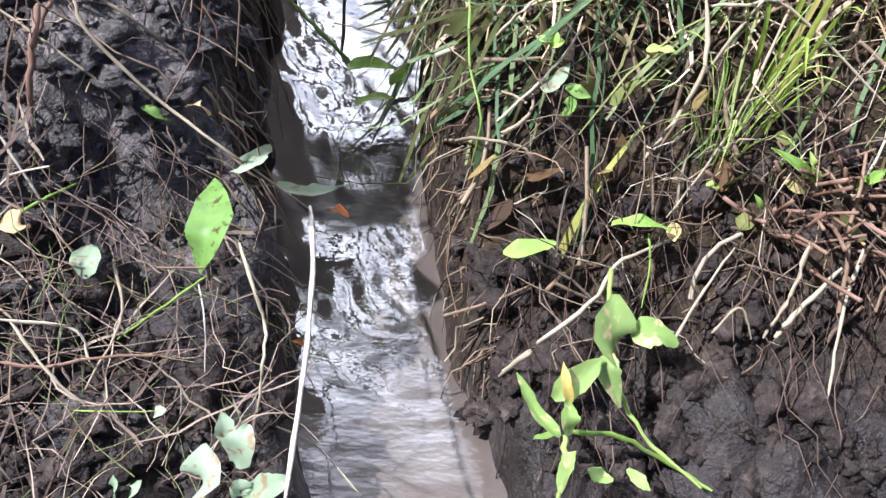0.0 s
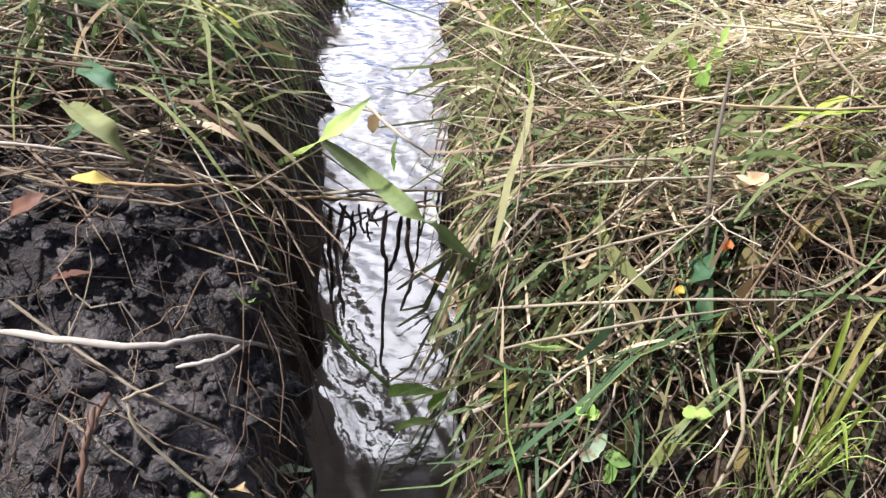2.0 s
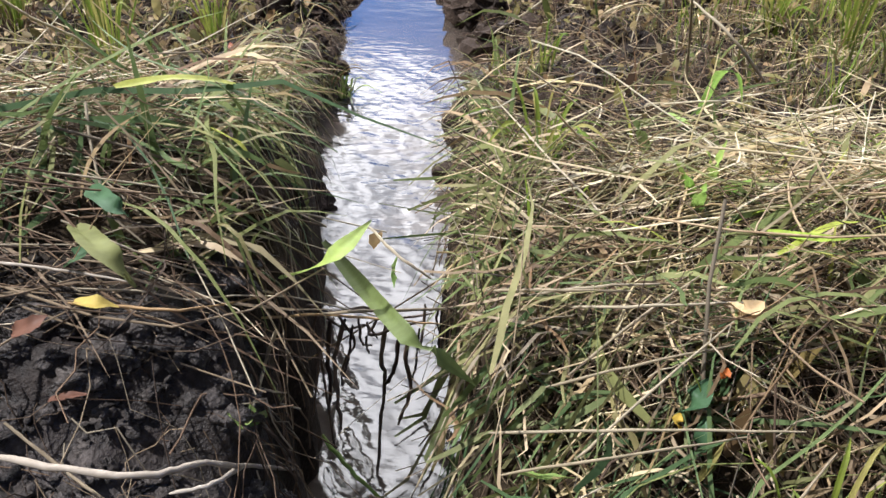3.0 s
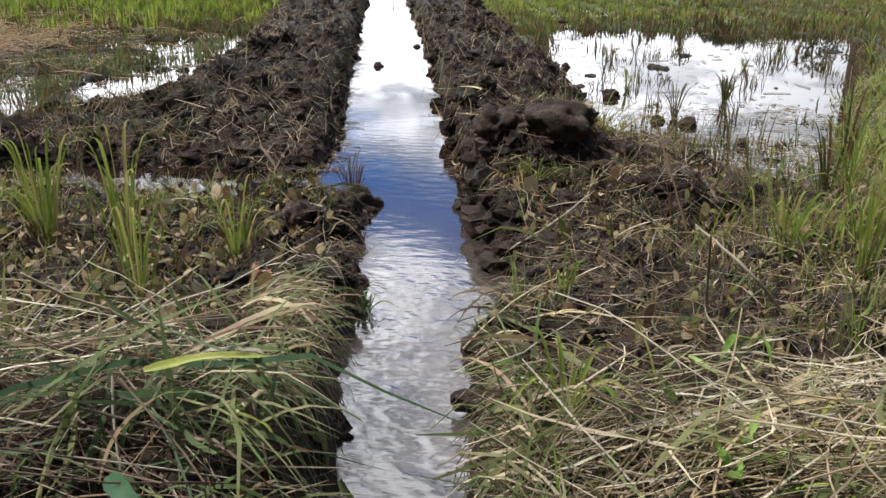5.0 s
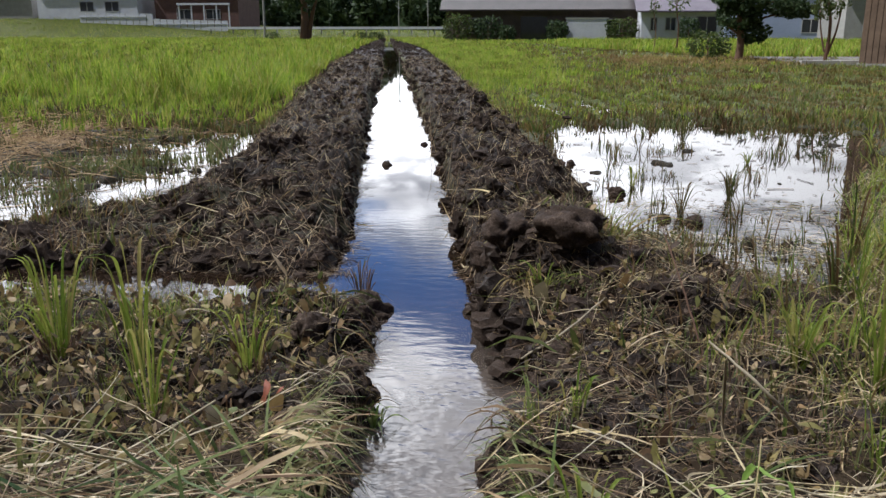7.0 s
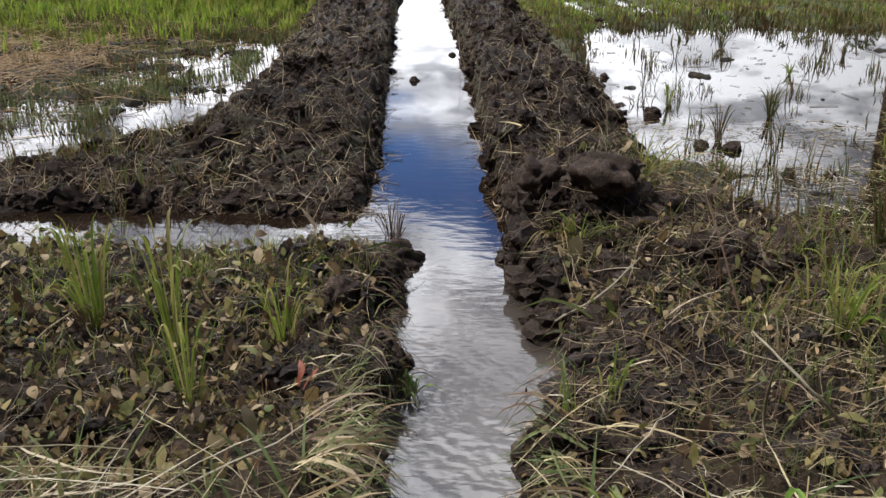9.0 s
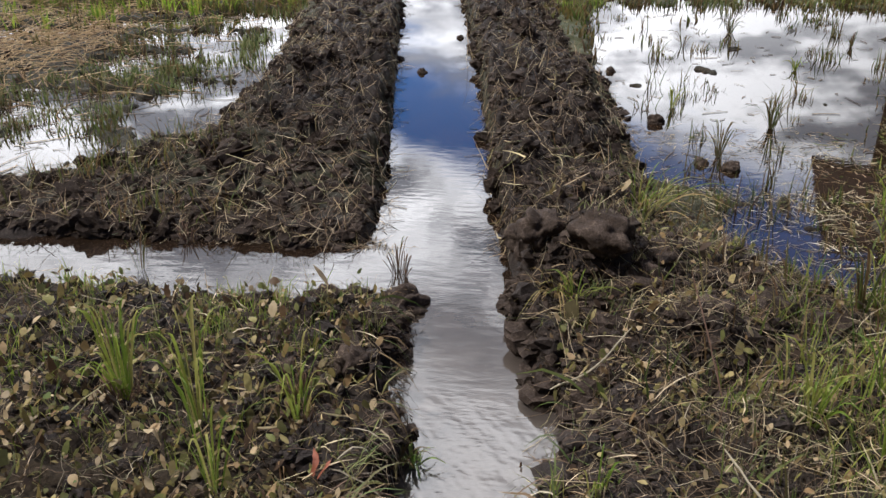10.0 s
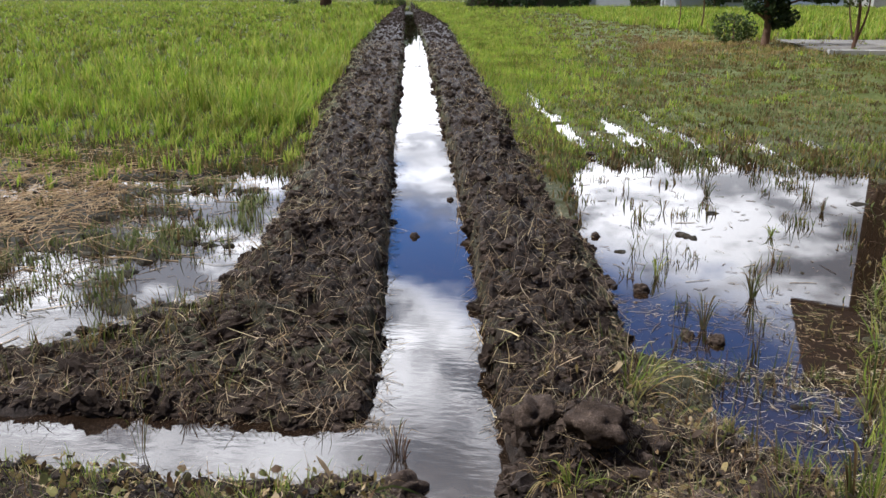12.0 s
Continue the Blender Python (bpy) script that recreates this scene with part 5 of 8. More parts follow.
# straw bits over the spoil
x, y = spoil_points(8000, 3.45, 26, 2.2)
n = len(x)
P = kinked(straw_lines(x, y, rng.uniform(0, 3.14, n), (rng.gamma(2, 0.03, n) + 0.03) * (1 + 0.03 * y), rng.uniform(0.004, 0.03, n), 4, 0.2, 0.5), 0.5, 0.6)
V, F = tubes(P, thick(P, 0.0005, 0.0013) * (1 + 0.10 * (y[:, None] - 3)))
stuff("spoil_straw", V, F, DULL, "straw bits and roots mixed into the spoil", "straw")
x, y = spoil_points(6600, 3.45, 26, 1.9)
n = len(x)
P = kinked(straw_lines(x, y, rng.uniform(0, 3.14, n), rng.gamma(2.5, 0.035, n) + 0.03, rng.uniform(0.010, 0.045, n), 4, 0.15, 0.6), 0.5, 0.6)
V, F = leaf_strips(P, 0.0008, 0.0020)
stuff("spoil_straw", V, F, STRAW, "pale straw bits lying on the spoil", "straw")
x, y = scatter(110, -4.6, -1.2, 3.40, 4.8, lambda x, y: (0.15 + 0.85 * step(-1.3, -1.9, x)) * (z_at(x, y) > -0.01))
V, F = tufts(x, y, 14, rng.uniform(0.05, 0.15, len(x)), 0.0026 + 0.0012 * rng.uniform(0, 1, len(x)), 0.05)
stuff("spoil_weeds", V, F, WEED, "dark green weeds over the end of the spoil", "weeds")

# matted brown straw beside the left pools
x, y = scatter(9000, -6.8, -2.4, 3.9, 9.2, lambda x, y: np.clip(np.exp(-((x + 4.5) / 1.1) ** 2 - ((y - 6.9) / 1.4) ** 2) + 0.12, 0, 1) * (0.12 + 0.88 * (z_at(x, y) > -0.035)))
n = len(x)
P = straw_lines(x, y, rng.uniform(0, 3.14, n), rng.uniform(0.10, 0.40, n), rng.uniform(0.0, 0.05, n), 3, 0.1, 0.15)
V, F = tubes(P, thick(P, 0.0018, 0.0042))
TAN = fibre("tan_straw", [(0.0, (0.46, 0.31, 0.16)), (0.5, (0.62, 0.45, 0.25)), (1.0, (0.28, 0.165, 0.085))], 0.65, 0.1)
stuff("straw_mat", V, F, TAN, "matted brown straw by the flooded patch", "straw")

# clumps of grass and flattened straw standing out of the left pools
x, y = scatter(190, -3.6, -1.75, 4.5, 8.3, lambda x, y: (x < lerp(SPOIL, y, 1) - 0.04) * (0.06 + 0.94 * step(-0.02, 0.14, fbm(x, y, 2.2, 3, 203) - 0.10 * np.exp(-((y - 5.1) / 0.4) ** 2))))
V, F = tufts(x, y, 22, rng.uniform(0.04, 0.14, len(x)), 0.0028 + 0.0004 * y, 0.07)
stuff("pool_grass", V, F, SAGE, "green grass clumps standing in the flooded patch", "grass")
x, y = scatter(1500, -3.8, -1.75, 4.4, 8.3, lambda x, y: (x < lerp(SPOIL, y, 1) - 0.02) * (0.08 + 0.92 * step(-0.06, 0.12, fbm(x, y, 2.0, 3, 205))))
n = len(x)
P = kinked(straw_lines(x, y, rng.uniform(0, 3.14, n), rng.gamma(2.5, 0.035, n) + 0.03, rng.uniform(0.004, 0.04, n), 4, 0.1, 0.2), 0.5, 0.5)
P[..., 2] = np.maximum(P[..., 2], 0.004)
V, F = tubes(P, thick(P, 0.0014, 0.0030))
stuff("pool_straw", V, F, DULL, "brown rice straw lying in the flooded patch", "straw")

# weeds standing in the flooded patches
x, y = scatter(430, -5.2, 3.0, 3.6, 9.8, lambda x, y: (1 - spoil_mask(x, y)) * (fbm(x, y, 1.8, 2, 99) > -0.1))
k = (x < lerp(SPOIL, y, 1) - 0.05) | (x > lerp(SPOIL, y, 2) + 0.05)
x, y = x[k], y[k]
V, F = tufts(x, y, 13, rng.uniform(0.05, 0.20, len(x)), 0.0016 + 0.0003 * y, 0.03)
stuff("pool_weeds", V, F, WEED, "thin weeds standing in shallow flood water", "weeds")

x, y = scatter(3400, -5.4, 3.6, 3.5, 10.0, lambda x, y: (1 - spoil_mask(x, y)) * np.where(x < 0, 0.45, 0.35 + 0.5 * step(6.5, 8.5, y)))
zz = z_at(x, y)
k = (zz > -0.015) & (zz < 0.07) & (x > -3.4 + rng.normal(0, 0.3, len(x))) & ((x < lerp(SPOIL, y, 1) - 0.02) | (x > lerp(SPOIL, y, 2) + 0.02))
V, F = tufts(x[k], y[k], 8, rng.uniform(0.05, 0.15, k.sum()), 0.0034 + 0.0006 * y[k], 0.06)
stuff("pool_weeds", V, F, WEED, "weeds on the mud between the puddles", "weeds")
x, y = scatter(3600, -5.4, 3.2, 3.5, 10.0, lambda x, y: (1 - spoil_mask(x, y)) * ((x < lerp(SPOIL, y, 1)) | (x > lerp(SPOIL, y, 2))) * (0.25 + 0.75 * (z_at(x, y) > -0.02)))
n = len(x)
P = straw_lines(x, y, rng.uniform(0, 3.14, n), rng.gamma(2.0, 0.022, n) + 0.015, rng.uniform(0.002, 0.015, n), 3, 0.05, 0.1)
V, F = tubes(P, thick(P, 0.0009, 0.0020) * (1 + 0.08 * y[:, None]))
stuff("floating_straw", V, F, DULL, "straw bits floating and lying in the puddles", "straw")
x, y = scatter(900, -5.0, 3.2, 3.6, 9.0, lambda x, y: ((x < lerp(SPOIL, y, 1)) | (x > lerp(SPOIL, y, 2))) * (0.25 + 0.75 * np.exp(-((y - 4.4) / 1.0) ** 2)))
n = len(x)
P = kinked(straw_lines(x, y, rng.uniform(0, 3.14, n), rng.gamma(2.0, 0.024, n) + 0.02, rng.uniform(0.004, 0.02, n), 4, 0.08, 0.1), 0.5, 0.5)
P[..., 2] = np.maximum(P[..., 2], 0.003)
V, F = tubes(P, thick(P, 0.0007, 0.0016))
stuff("floating_straw", V, F, STRAW, "pale straw floating on the flood water", "straw")

x, y = scatter(3000, 0.45, 1.75, 3.10, 5.2, lambda x, y: (x > lerp(SPOIL, y, 2) - 0.05) * np.clip(np.exp(-((y - 4.10 - 0.12 * (x - 0.9)) / 0.10) ** 2) + 0.5 * np.exp(-((y - 4.95 + 0.3 * (x - 0.9)) / 0.14) ** 2) + 0.25, 0, 1))
n = len(x)
P = wander(kinked(straw_lines(x, y, rng.uniform(0, 3.14, n), rng.gamma(2.0, 0.020, n) + 0.015, rng.uniform(0.003, 0.030, n), 5, 0.12, 0.2), 0.4, 0.4), 0.2)
P[..., 2] = np.maximum(P[..., 2], 0.004)
V, F = joined([tubes(P[::2], thick(P[::2], 0.0006, 0.0013)), leaf_strips(P[1::2], 0.0006, 0.0017)])
stuff("drift_straw", V, F, STRAW, "drifted straw lying on the flood water", "straw")
x, y = scatter(900, 0.75, 1.75, 2.95, 4.3, lambda x, y: (z_at(x, y) < 0.05) * (0.25 + 0.75 * step(-0.05, 0.12, fbm(x, y, 4.5, 3, 215))))
n = len(x)
P = wander(kinked(straw_lines(x, y, rng.uniform(0, 3.14, n), rng.gamma(2.5, 0.022, n) + 0.02, rng.uniform(0.004, 0.03, n), 5, 0.12, 0.25), 0.4, 0.5), 0.15)
P[..., 2] = np.maximum(P[..., 2], 0.004)
V, F = joined([tubes(P[::2], thick(P[::2], 0.0006, 0.0014)), leaf_strips(P[1::2], 0.0008, 0.0020)])
stuff("drift_straw", V, F, BRIGHT, "pale straw caught in the flooded corner", "straw")
x, y = scatter(1500, 0.45, 1.75, 3.30, 5.2, lambda x, y: (x > lerp(SPOIL, y, 2) - 0.05) * np.clip(np.exp(-((y - 4.10 - 0.12 * (x - 0.9)) / 0.07) ** 2) + 0.7 * step(0.0, 0.2, fbm(x, y, 4.0, 3, 201)) + 0.08, 0, 1))
n = len(x)
P = wander(kinked(straw_lines(x, y, rng.uniform(0, 3.14, n), rng.gamma(2.0, 0.012, n) + 0.010, rng.uniform(0.002, 0.035, n), 4, 0.2, 0.4), 0.4, 0.4), 0.2)
P[..., 2] = np.maximum(P[..., 2], 0.004)
V, F = leaf_strips(P, 0.0014, 0.0036)
stuff("drift_litter", V, F, WEED, "dark green and brown litter drifted on the water", "litter")

# ---- the paddy ----
def paddy(n, y0, y1, side_of, width, power):
    y = near_first(n, y0, y1, power)
    if side_of < 0:
        o = lerp(SPOIL, y, 1)
        x = o - 0.05 - rng.uniform(0, 1, n) ** 1.3 * (0.58 * y + width)
    else:
        i = lerp(SPOIL, y, 2)
        x = i + 0.05 + rng.uniform(0, 1, n) ** 1.3 * (0.42 * y + width)
    u = np.round((x + 0.155 * y) / 0.30) * 0.30 + rng.normal(0, 0.035, n)
    return u - 0.155 * y, y


x, y = paddy(11500, 7.4, 63, -1, 1.5, 1.9)
k = (z_at(x, y) > -0.03) & (rng.uniform(0, 1, len(x)) < step(7.0, 10.5, y + 1.2 * fbm(x, y, 0.8, 2, 103)) * (0.55 + 0.45 * (fbm(x, y, 1.3, 2, 181) > -0.08)))
x, y = x[k], y[k]
near = np.clip(1.2 - 0.35 * (lerp(SPOIL, y, 1) - x), 0, 1)
tall = rng.uniform(0.09, 0.34, len(x)) * (1 + 0.5 * near) * (1 + 1.1 * fbm(x, y, 1.2, 2, 151)) * (0.42 + 0.58 * step(8.2, 12.0, y))
V, F = tufts(x, y, 8, tall, 0.0030 + 0.00054 * y, 0.035)
stuff("rice_regrowth", V, F, RICE, "bright green rice growing again in rows", "rice")
x, y = paddy(6000, 8.3, 60, -1, 1.5, 1.9)
V, F = tufts(x, y, 7, rng.uniform(0.06, 0.14, len(x)), 0.0022 + 0.00042 * y, 0.08)
stuff("rice_undergrowth", V, F, WEED, "brownish weeds between the rice rows", "weeds")

x, y = paddy(9500, 8.2, 63, 1, 1.5, 1.8)
k = (z_at(x, y) > -0.005) & (rng.uniform(0, 1, len(x)) < 0.45 + 0.55 * (fbm(x, y, 1.4, 2, 185) > 0.0))
x, y = x[k], y[k]
V, F = tufts(x, y, 8, rng.uniform(0.03, 0.11, len(x)) * (1 + 1.2 * fbm(x, y, 1.1, 2, 187)) * (0.6 + 0.4 * step(11, 18, y)), 0.0024 + 0.00044 * y, 0.06)
stuff("field_weeds", V, F, OLIVE, "low green and brown weeds over the field", "weeds")
x, y = paddy(2600, 8.6, 34, 1, 1.5, 1.5)
k = (z_at(x, y) > -0.005) & (fbm(x, y, 1.5, 3, 189) > 0.0)
x, y = x[k], y[k]
V, F = tufts(x, y, 9, rng.uniform(0.03, 0.08, len(x)), 0.0030 + 0.0004 * y, 0.09)
stuff("field_weeds", V, F, DULL, "withered red-brown clumps over the field", "weeds")
x, y = paddy(1800, 8.6, 30, 1, 1.5, 1.5)
k = (z_at(x, y) > -0.01) & (fbm(x, y, 1.6, 3, 195) > 0.06)
x, y = x[k], y[k]
V, F = tufts(x, y, 14, rng.uniform(0.06, 0.15, len(x)) * (0.7 + 0.3 * step(11, 18, y)), 0.0026 + 0.0003 * y, 0.05)
stuff("field_weeds", V, F, GREEN, "taller green clumps standing in the field", "weeds")
x, y = paddy(900, 8.4, 24, 1, 1.5, 1.3)
k = (z_at(x, y) > -0.03) & (fbm(x, y, 1.8, 3, 211) > -0.04)
x, y = x[k], y[k]
V, F = tufts(x, y, 26, rng.uniform(0.05, 0.12, len(x)), 0.0030 + 0.0003 * y, 0.10)
stuff("field_weeds", V, F, SAGE, "dull green leafy clumps in rows over the field", "weeds")
x, y = paddy(700, 8.4, 26, 1, 1.5, 1.3)
k = (z_at(x, y) > -0.03) & (fbm(x, y, 1.8, 3, 213) > 0.0)
x, y = x[k], y[k]
V, F = tufts(x, y, 20, rng.uniform(0.03, 0.09, len(x)), 0.0030 + 0.0003 * y, 0.12)
stuff("field_weeds", V, F, DRYGRASS, "tan withered patches over the field", "weeds")
y = near_first(5200, 9.5, 63, 1.7)
x = lerp(SPOIL, y, 2) + rng.gamma(1.4, 0.45, len(y)) * (1 + 0.05 * y) - 0.05
k = (z_at(x, y) > -0.005) & (rng.uniform(0, 1, len(x)) < 0.35 + 0.65 * step(12, 17, y))
x, y = x[k], y[k]
V, F = tufts(x, y, 8, rng.uniform(0.10, 0.22, len(x)) * (0.5 + 0.5 * step(11, 18, y)), 0.0022 + 0.00040 * y, 0.06)
stuff("rice_regrowth", V, F, RICE, "bright green rice along the spoil", "rice")
# the far half of the field, and the bright field behind the yard
for side_of, label in ((-1, "bright green rice far along the ditch"), (1, "far green and brown field along the ditch")):
    x, y = paddy(2600, 60, 97, side_of, 6.0, 1.0)
    V, F = tufts(x, y, 7, rng.uniform(0.15, 0.35, len(x)), 0.034 + 0 * y, 0.25)
    stuff("far_rice", V, F, RICE, label, "rice")
x, y = scatter(5200, 2.0, 34.0, 31.0, 73.0, lambda x, y: (x > lerp(SPOIL, y, 2) + 9 - 0.1 * (y - 42)) * 1.0)
V, F = tufts(x, y, 7, rng.uniform(0.2, 0.5, len(x)), 0.03 + 0 * y, 0.25)
stuff("far_rice", V, F, RICE, "bright yellow-green field behind the yard", "rice")
x, y = scatter(2600, 2.5, 9.5, 19.0, 33.0, lambda x, y: (x < 7.4) * np.exp(-((y - 27) / 4.5) ** 2) * (0.3 + 0.7 * (fbm(x, y, 0.5, 2, 183) > -0.08)))
V, F = tufts(x, y, 7, rng.uniform(0.06, 0.18, len(x)), 0.011 + 0 * y, 0.12)
stuff("dry_verge", V, F, DRYGRASS, "dry tan grass along the yard's edge", "grass")
y = near_first(2600, 97, 114, 1.0)
x = rng.uniform(-80, 40, len(y))
V, F = tufts(x, y, 7, rng.uniform(0.15, 0.4, len(x)), 0.02 + 0 * y, 0.5)
stuff("verge_grass", V, F, GREEN, "rough grass on the far verge", "grass")

# the levee and the low ground go on to both sides, and the near field behind
def outer(x, y):
    return ((x < -1.7) | (x > 1.9)) * 1.0


x, y = scatter(4600, -6.0, 6.0, 0.85, 1.42, outer)
n = len(x)
P = kinked(straw_lines(x, y, rng.normal(0.3, 0.6, n), rng.gamma(3, 0.045, n) + 0.05, rng.uniform(0.0, 0.06, n), 5, 0.06, 0.2), 0.3, 0.3)
V, F = leaf_strips(P, 0.0008, 0.0026)
stuff("cut_straw", V, F, STRAW, "pale cut straw further along the levee", "straw")
x, y = scatter(1900, -6.0, 6.0, 1.5, 3.6, lambda x, y: (((x < -2.2) & (y < 3.0)) | (x > 2.3)) * 1.0)
V, F = tufts(x, y, 10, rng.uniform(0.04, 0.14, len(x)), 0.0026 + 0 * x, 0.05)
stuff("low_weeds", V, F, WEED, "green and brown weeds along the levee foot", "weeds")
x, y = scatter(1500, -4.0, 4.0, -3.5, 0.35, lambda x, y: (z_at(x, y) > -0.03) * (np.hypot(x - 0.1, y) > 0.3))
sz = np.minimum(rng.gamma(1.6, 0.012, len(x)) + 0.008, 0.06)
V, F = lumps(x, y, z_at(x, y) - 0.3 * sz, sz)
stuff("field_clods", V, F, SOIL, "wet mud clods on the near field", "soil clods", False)
x, y = scatter(500, -5.0, 5.0, -4.5, 0.2, lambda x, y: (np.hypot(x - 0.1, y) > 0.6) * (0.15 + 0.85 * (np.cos(x * 2 * math.pi / 0.3) > 0.4)))
V, F = tufts(x, y, 8, rng.uniform(0.04, 0.10, len(x)), 0.0026 + 0 * x, 0.03)
stuff("field_stubble", V, F, DULL, "brown rice stubble on the near field", "stubble")


# ---- single plants, stalks and leaves ----
FRESH = fibre("fresh_stem", [(0.0, (0.20, 0.30, 0.06)), (0.5, (0.28, 0.38, 0.09)), (1.0, (0.36, 0.42, 0.14))], 0.45, 0.3)
PALE = fibre("pale_stalk", [(0.0, (0.29, 0.235, 0.155)), (0.5, (0.40, 0.34, 0.24)), (1.0, (0.23, 0.175, 0.115))], 0.55, 0.1)
BLEACH = fibre("bleached_stalk", [(0.0, (0.33, 0.275, 0.22)), (1.0, (0.46, 0.40, 0.33))], 0.5, 0.05)
BARK = fibre("brown_stalk", [(0.0, (0.13, 0.075, 0.05)), (1.0, (0.20, 0.12, 0.085))], 0.55, 0.0)
TANSTRAW = fibre("orange_stalk", [(0.0, (0.30, 0.18, 0.09)), (1.0, (0.40, 0.26, 0.13))], 0.5, 0.1)
SPOTTED = fibre("spotted_leaf", [(0.0, (0.15, 0.26, 0.06)), (1.0, (0.22, 0.34, 0.09))], 0.4, 0.35, (0.06, 0.05, 0.02), 70.0)
GREYLEAF = fibre("grey_green_leaf", [(0.0, (0.24, 0.31, 0.19)), (1.0, (0.34, 0.40, 0.27))], 0.45, 0.3, (0.20, 0.14, 0.08), 55.0)
FRESHLEAF = fibre("fresh_leaf", [(0.0, (0.26, 0.44, 0.08)), (0.5, (0.34, 0.50, 0.12)), (1.0, (0.42, 0.52, 0.14))], 0.4, 0.4)
PALELEAF = fibre("pale_leaf", [(0.0, (0.20, 0.31, 0.075)), (1.0, (0.28, 0.37, 0.12))], 0.45, 0.35, (0.45, 0.36, 0.18), 45.0)
DARKLEAF = fibre("dark_leaf", [(0.0, (0.05, 0.11, 0.05)), (1.0, (0.09, 0.16, 0.08))], 0.4, 0.25)
TANLEAF = fibre("tan_leaf", [(0.0, (0.42, 0.28, 0.14)), (1.0, (0.52, 0.37, 0.20))], 0.55, 0.2)
BROWNLEAF = fibre("brown_leaf", [(0.0, (0.11, 0.05, 0.035)), (1.0, (0.16, 0.08, 0.055))], 0.5, 0.1)
ORANGE = fibre("orange_leaf", [(0.0, (0.50, 0.13, 0.03)), (1.0, (0.55, 0.20, 0.06))], 0.45, 0.25)
RED = fibre("red_leaf", [(0.0, (0.26, 0.085, 0.05)), (1.0, (0.34, 0.13, 0.08))], 0.5, 0.25)
YELLOW = fibre("yellow_leaf", [(0.0, (0.60, 0.40, 0.07)), (1.0, (0.62, 0.48, 0.14))], 0.5, 0.3)
YELLOWGREEN = fibre("yellow_green_leaf", [(0.0, (0.42, 0.44, 0.09)), (1.0, (0.50, 0.46, 0.12))], 0.45, 0.35)


def thing(name, label, category, place=(0, 0, 0), group=""):
    e = new(name)
    e.location = place
    return tagged(e, label, category, group)


def held(ob, parent):
    ob.parent = parent
    ob.matrix_parent_inverse = Matrix.Translation(-Vector(parent.location)) if parent.parent is None else Matrix.Identity(4)
    return ob


def smooth_line(pts, n):
    """A curve through the points, at n even steps."""
    p = np.array(pts, float)
    if len(p) == 2:
        return p[0] + (p[1] - p[0]) * np.linspace(0, 1, n)[:, None]
    q = np.vstack([2 * p[0] - p[1], p, 2 * p[-1] - p[-2]])
    t = np.linspace(0, len(p) - 1 - 1e-6, n)
    k, f = t.astype(int), (t % 1)[:, None]
    a, b, c, d = q[k], q[k + 1], q[k + 2], q[k + 3]
    return 0.5 * (2 * b + (c - a) * f + (2 * a - 5 * b + 4 * c - d) * f ** 2 + (3 * b - a - 3 * c + d) * f ** 3)


def tube_mesh(name, pts, r, mat, k=6):
    n = 4 * len(pts)
    P = smooth_line(pts, n)
    P[1:-1] += rng.normal(0, r * 0.25, (n - 2, 3))
    R = r * np.linspace(1.1, 0.75, n) * (1 + 0.12 * np.sin(np.arange(n) * 1.7 + rng.uniform(0, 6)))
    R[[0, -1]] *= 0.6
    V, F = tubes(P[None], R[None], k)
    return mesh_from(name, V, F, mat)


def stalk(name, pts, r, mat, label, category):
    return tagged(new(name, tube_mesh(name, pts, r, mat)), label, category)


def stem(name, pts, r, mat, parent):
    return held(new(name, tube_mesh(name, pts, r, mat)), parent)


def leaf_mesh(name, pts, w, mat, fold=0.25):
    """A leaf along pts with a folded midrib, wavy edges and a pointed tip."""
    n, m = 11, 7
    P = smooth_line(pts, n)
    T = np.gradient(P, axis=0)
    T /= np.linalg.norm(T, axis=1, keepdims=True) + 1e-9
    S = np.cross(T, np.array([0, 0, 1.0]) + 0.25 * rng.normal(size=3))
    S /= np.linalg.norm(S, axis=1, keepdims=True) + 1e-9
    N = np.cross(S, T)
    s = np.linspace(0, 1, n)
    long = np.linalg.norm(P[-1] - P[0]) > 5 * w
    prof = np.interp(s, [0, 0.12, 0.7, 1], [0.45, 1, 0.85, 0.03]) if long else np.sin(math.pi * np.clip(s, 0.03, 0.985) ** 0.85) ** 0.7
    c = np.linspace(-1, 1, m)
    wave = 0.10 * w * np.sin(s[:, None] * 11 + c[None] * 2 + rng.uniform(0, 6)) * np.abs(c)[None]
    edge = 1 + 0.07 * rng.normal(size=(n, m)) * (np.abs(c) > 0.9)
    V = P[:, None] + S[:, None] * (c[None] * edge * prof[:, None] * w)[..., None] + N[:, None] * (fold * np.abs(c)[None] * prof[:, None] * w + wave)[..., None]
    return mesh_from(name, V.reshape(-1, 3), grid_faces(n, m), mat)


def leaf(name, pts, w, mat, parent, fold=0.25):
    return held(new(name, leaf_mesh(name, pts, w, mat, fold)), parent)


def lone_leaf(name, pts, w, mat, label, fold=0.25):
    return tagged(new(name, leaf_mesh(name, pts, w, mat, fold)), label, "leaf")


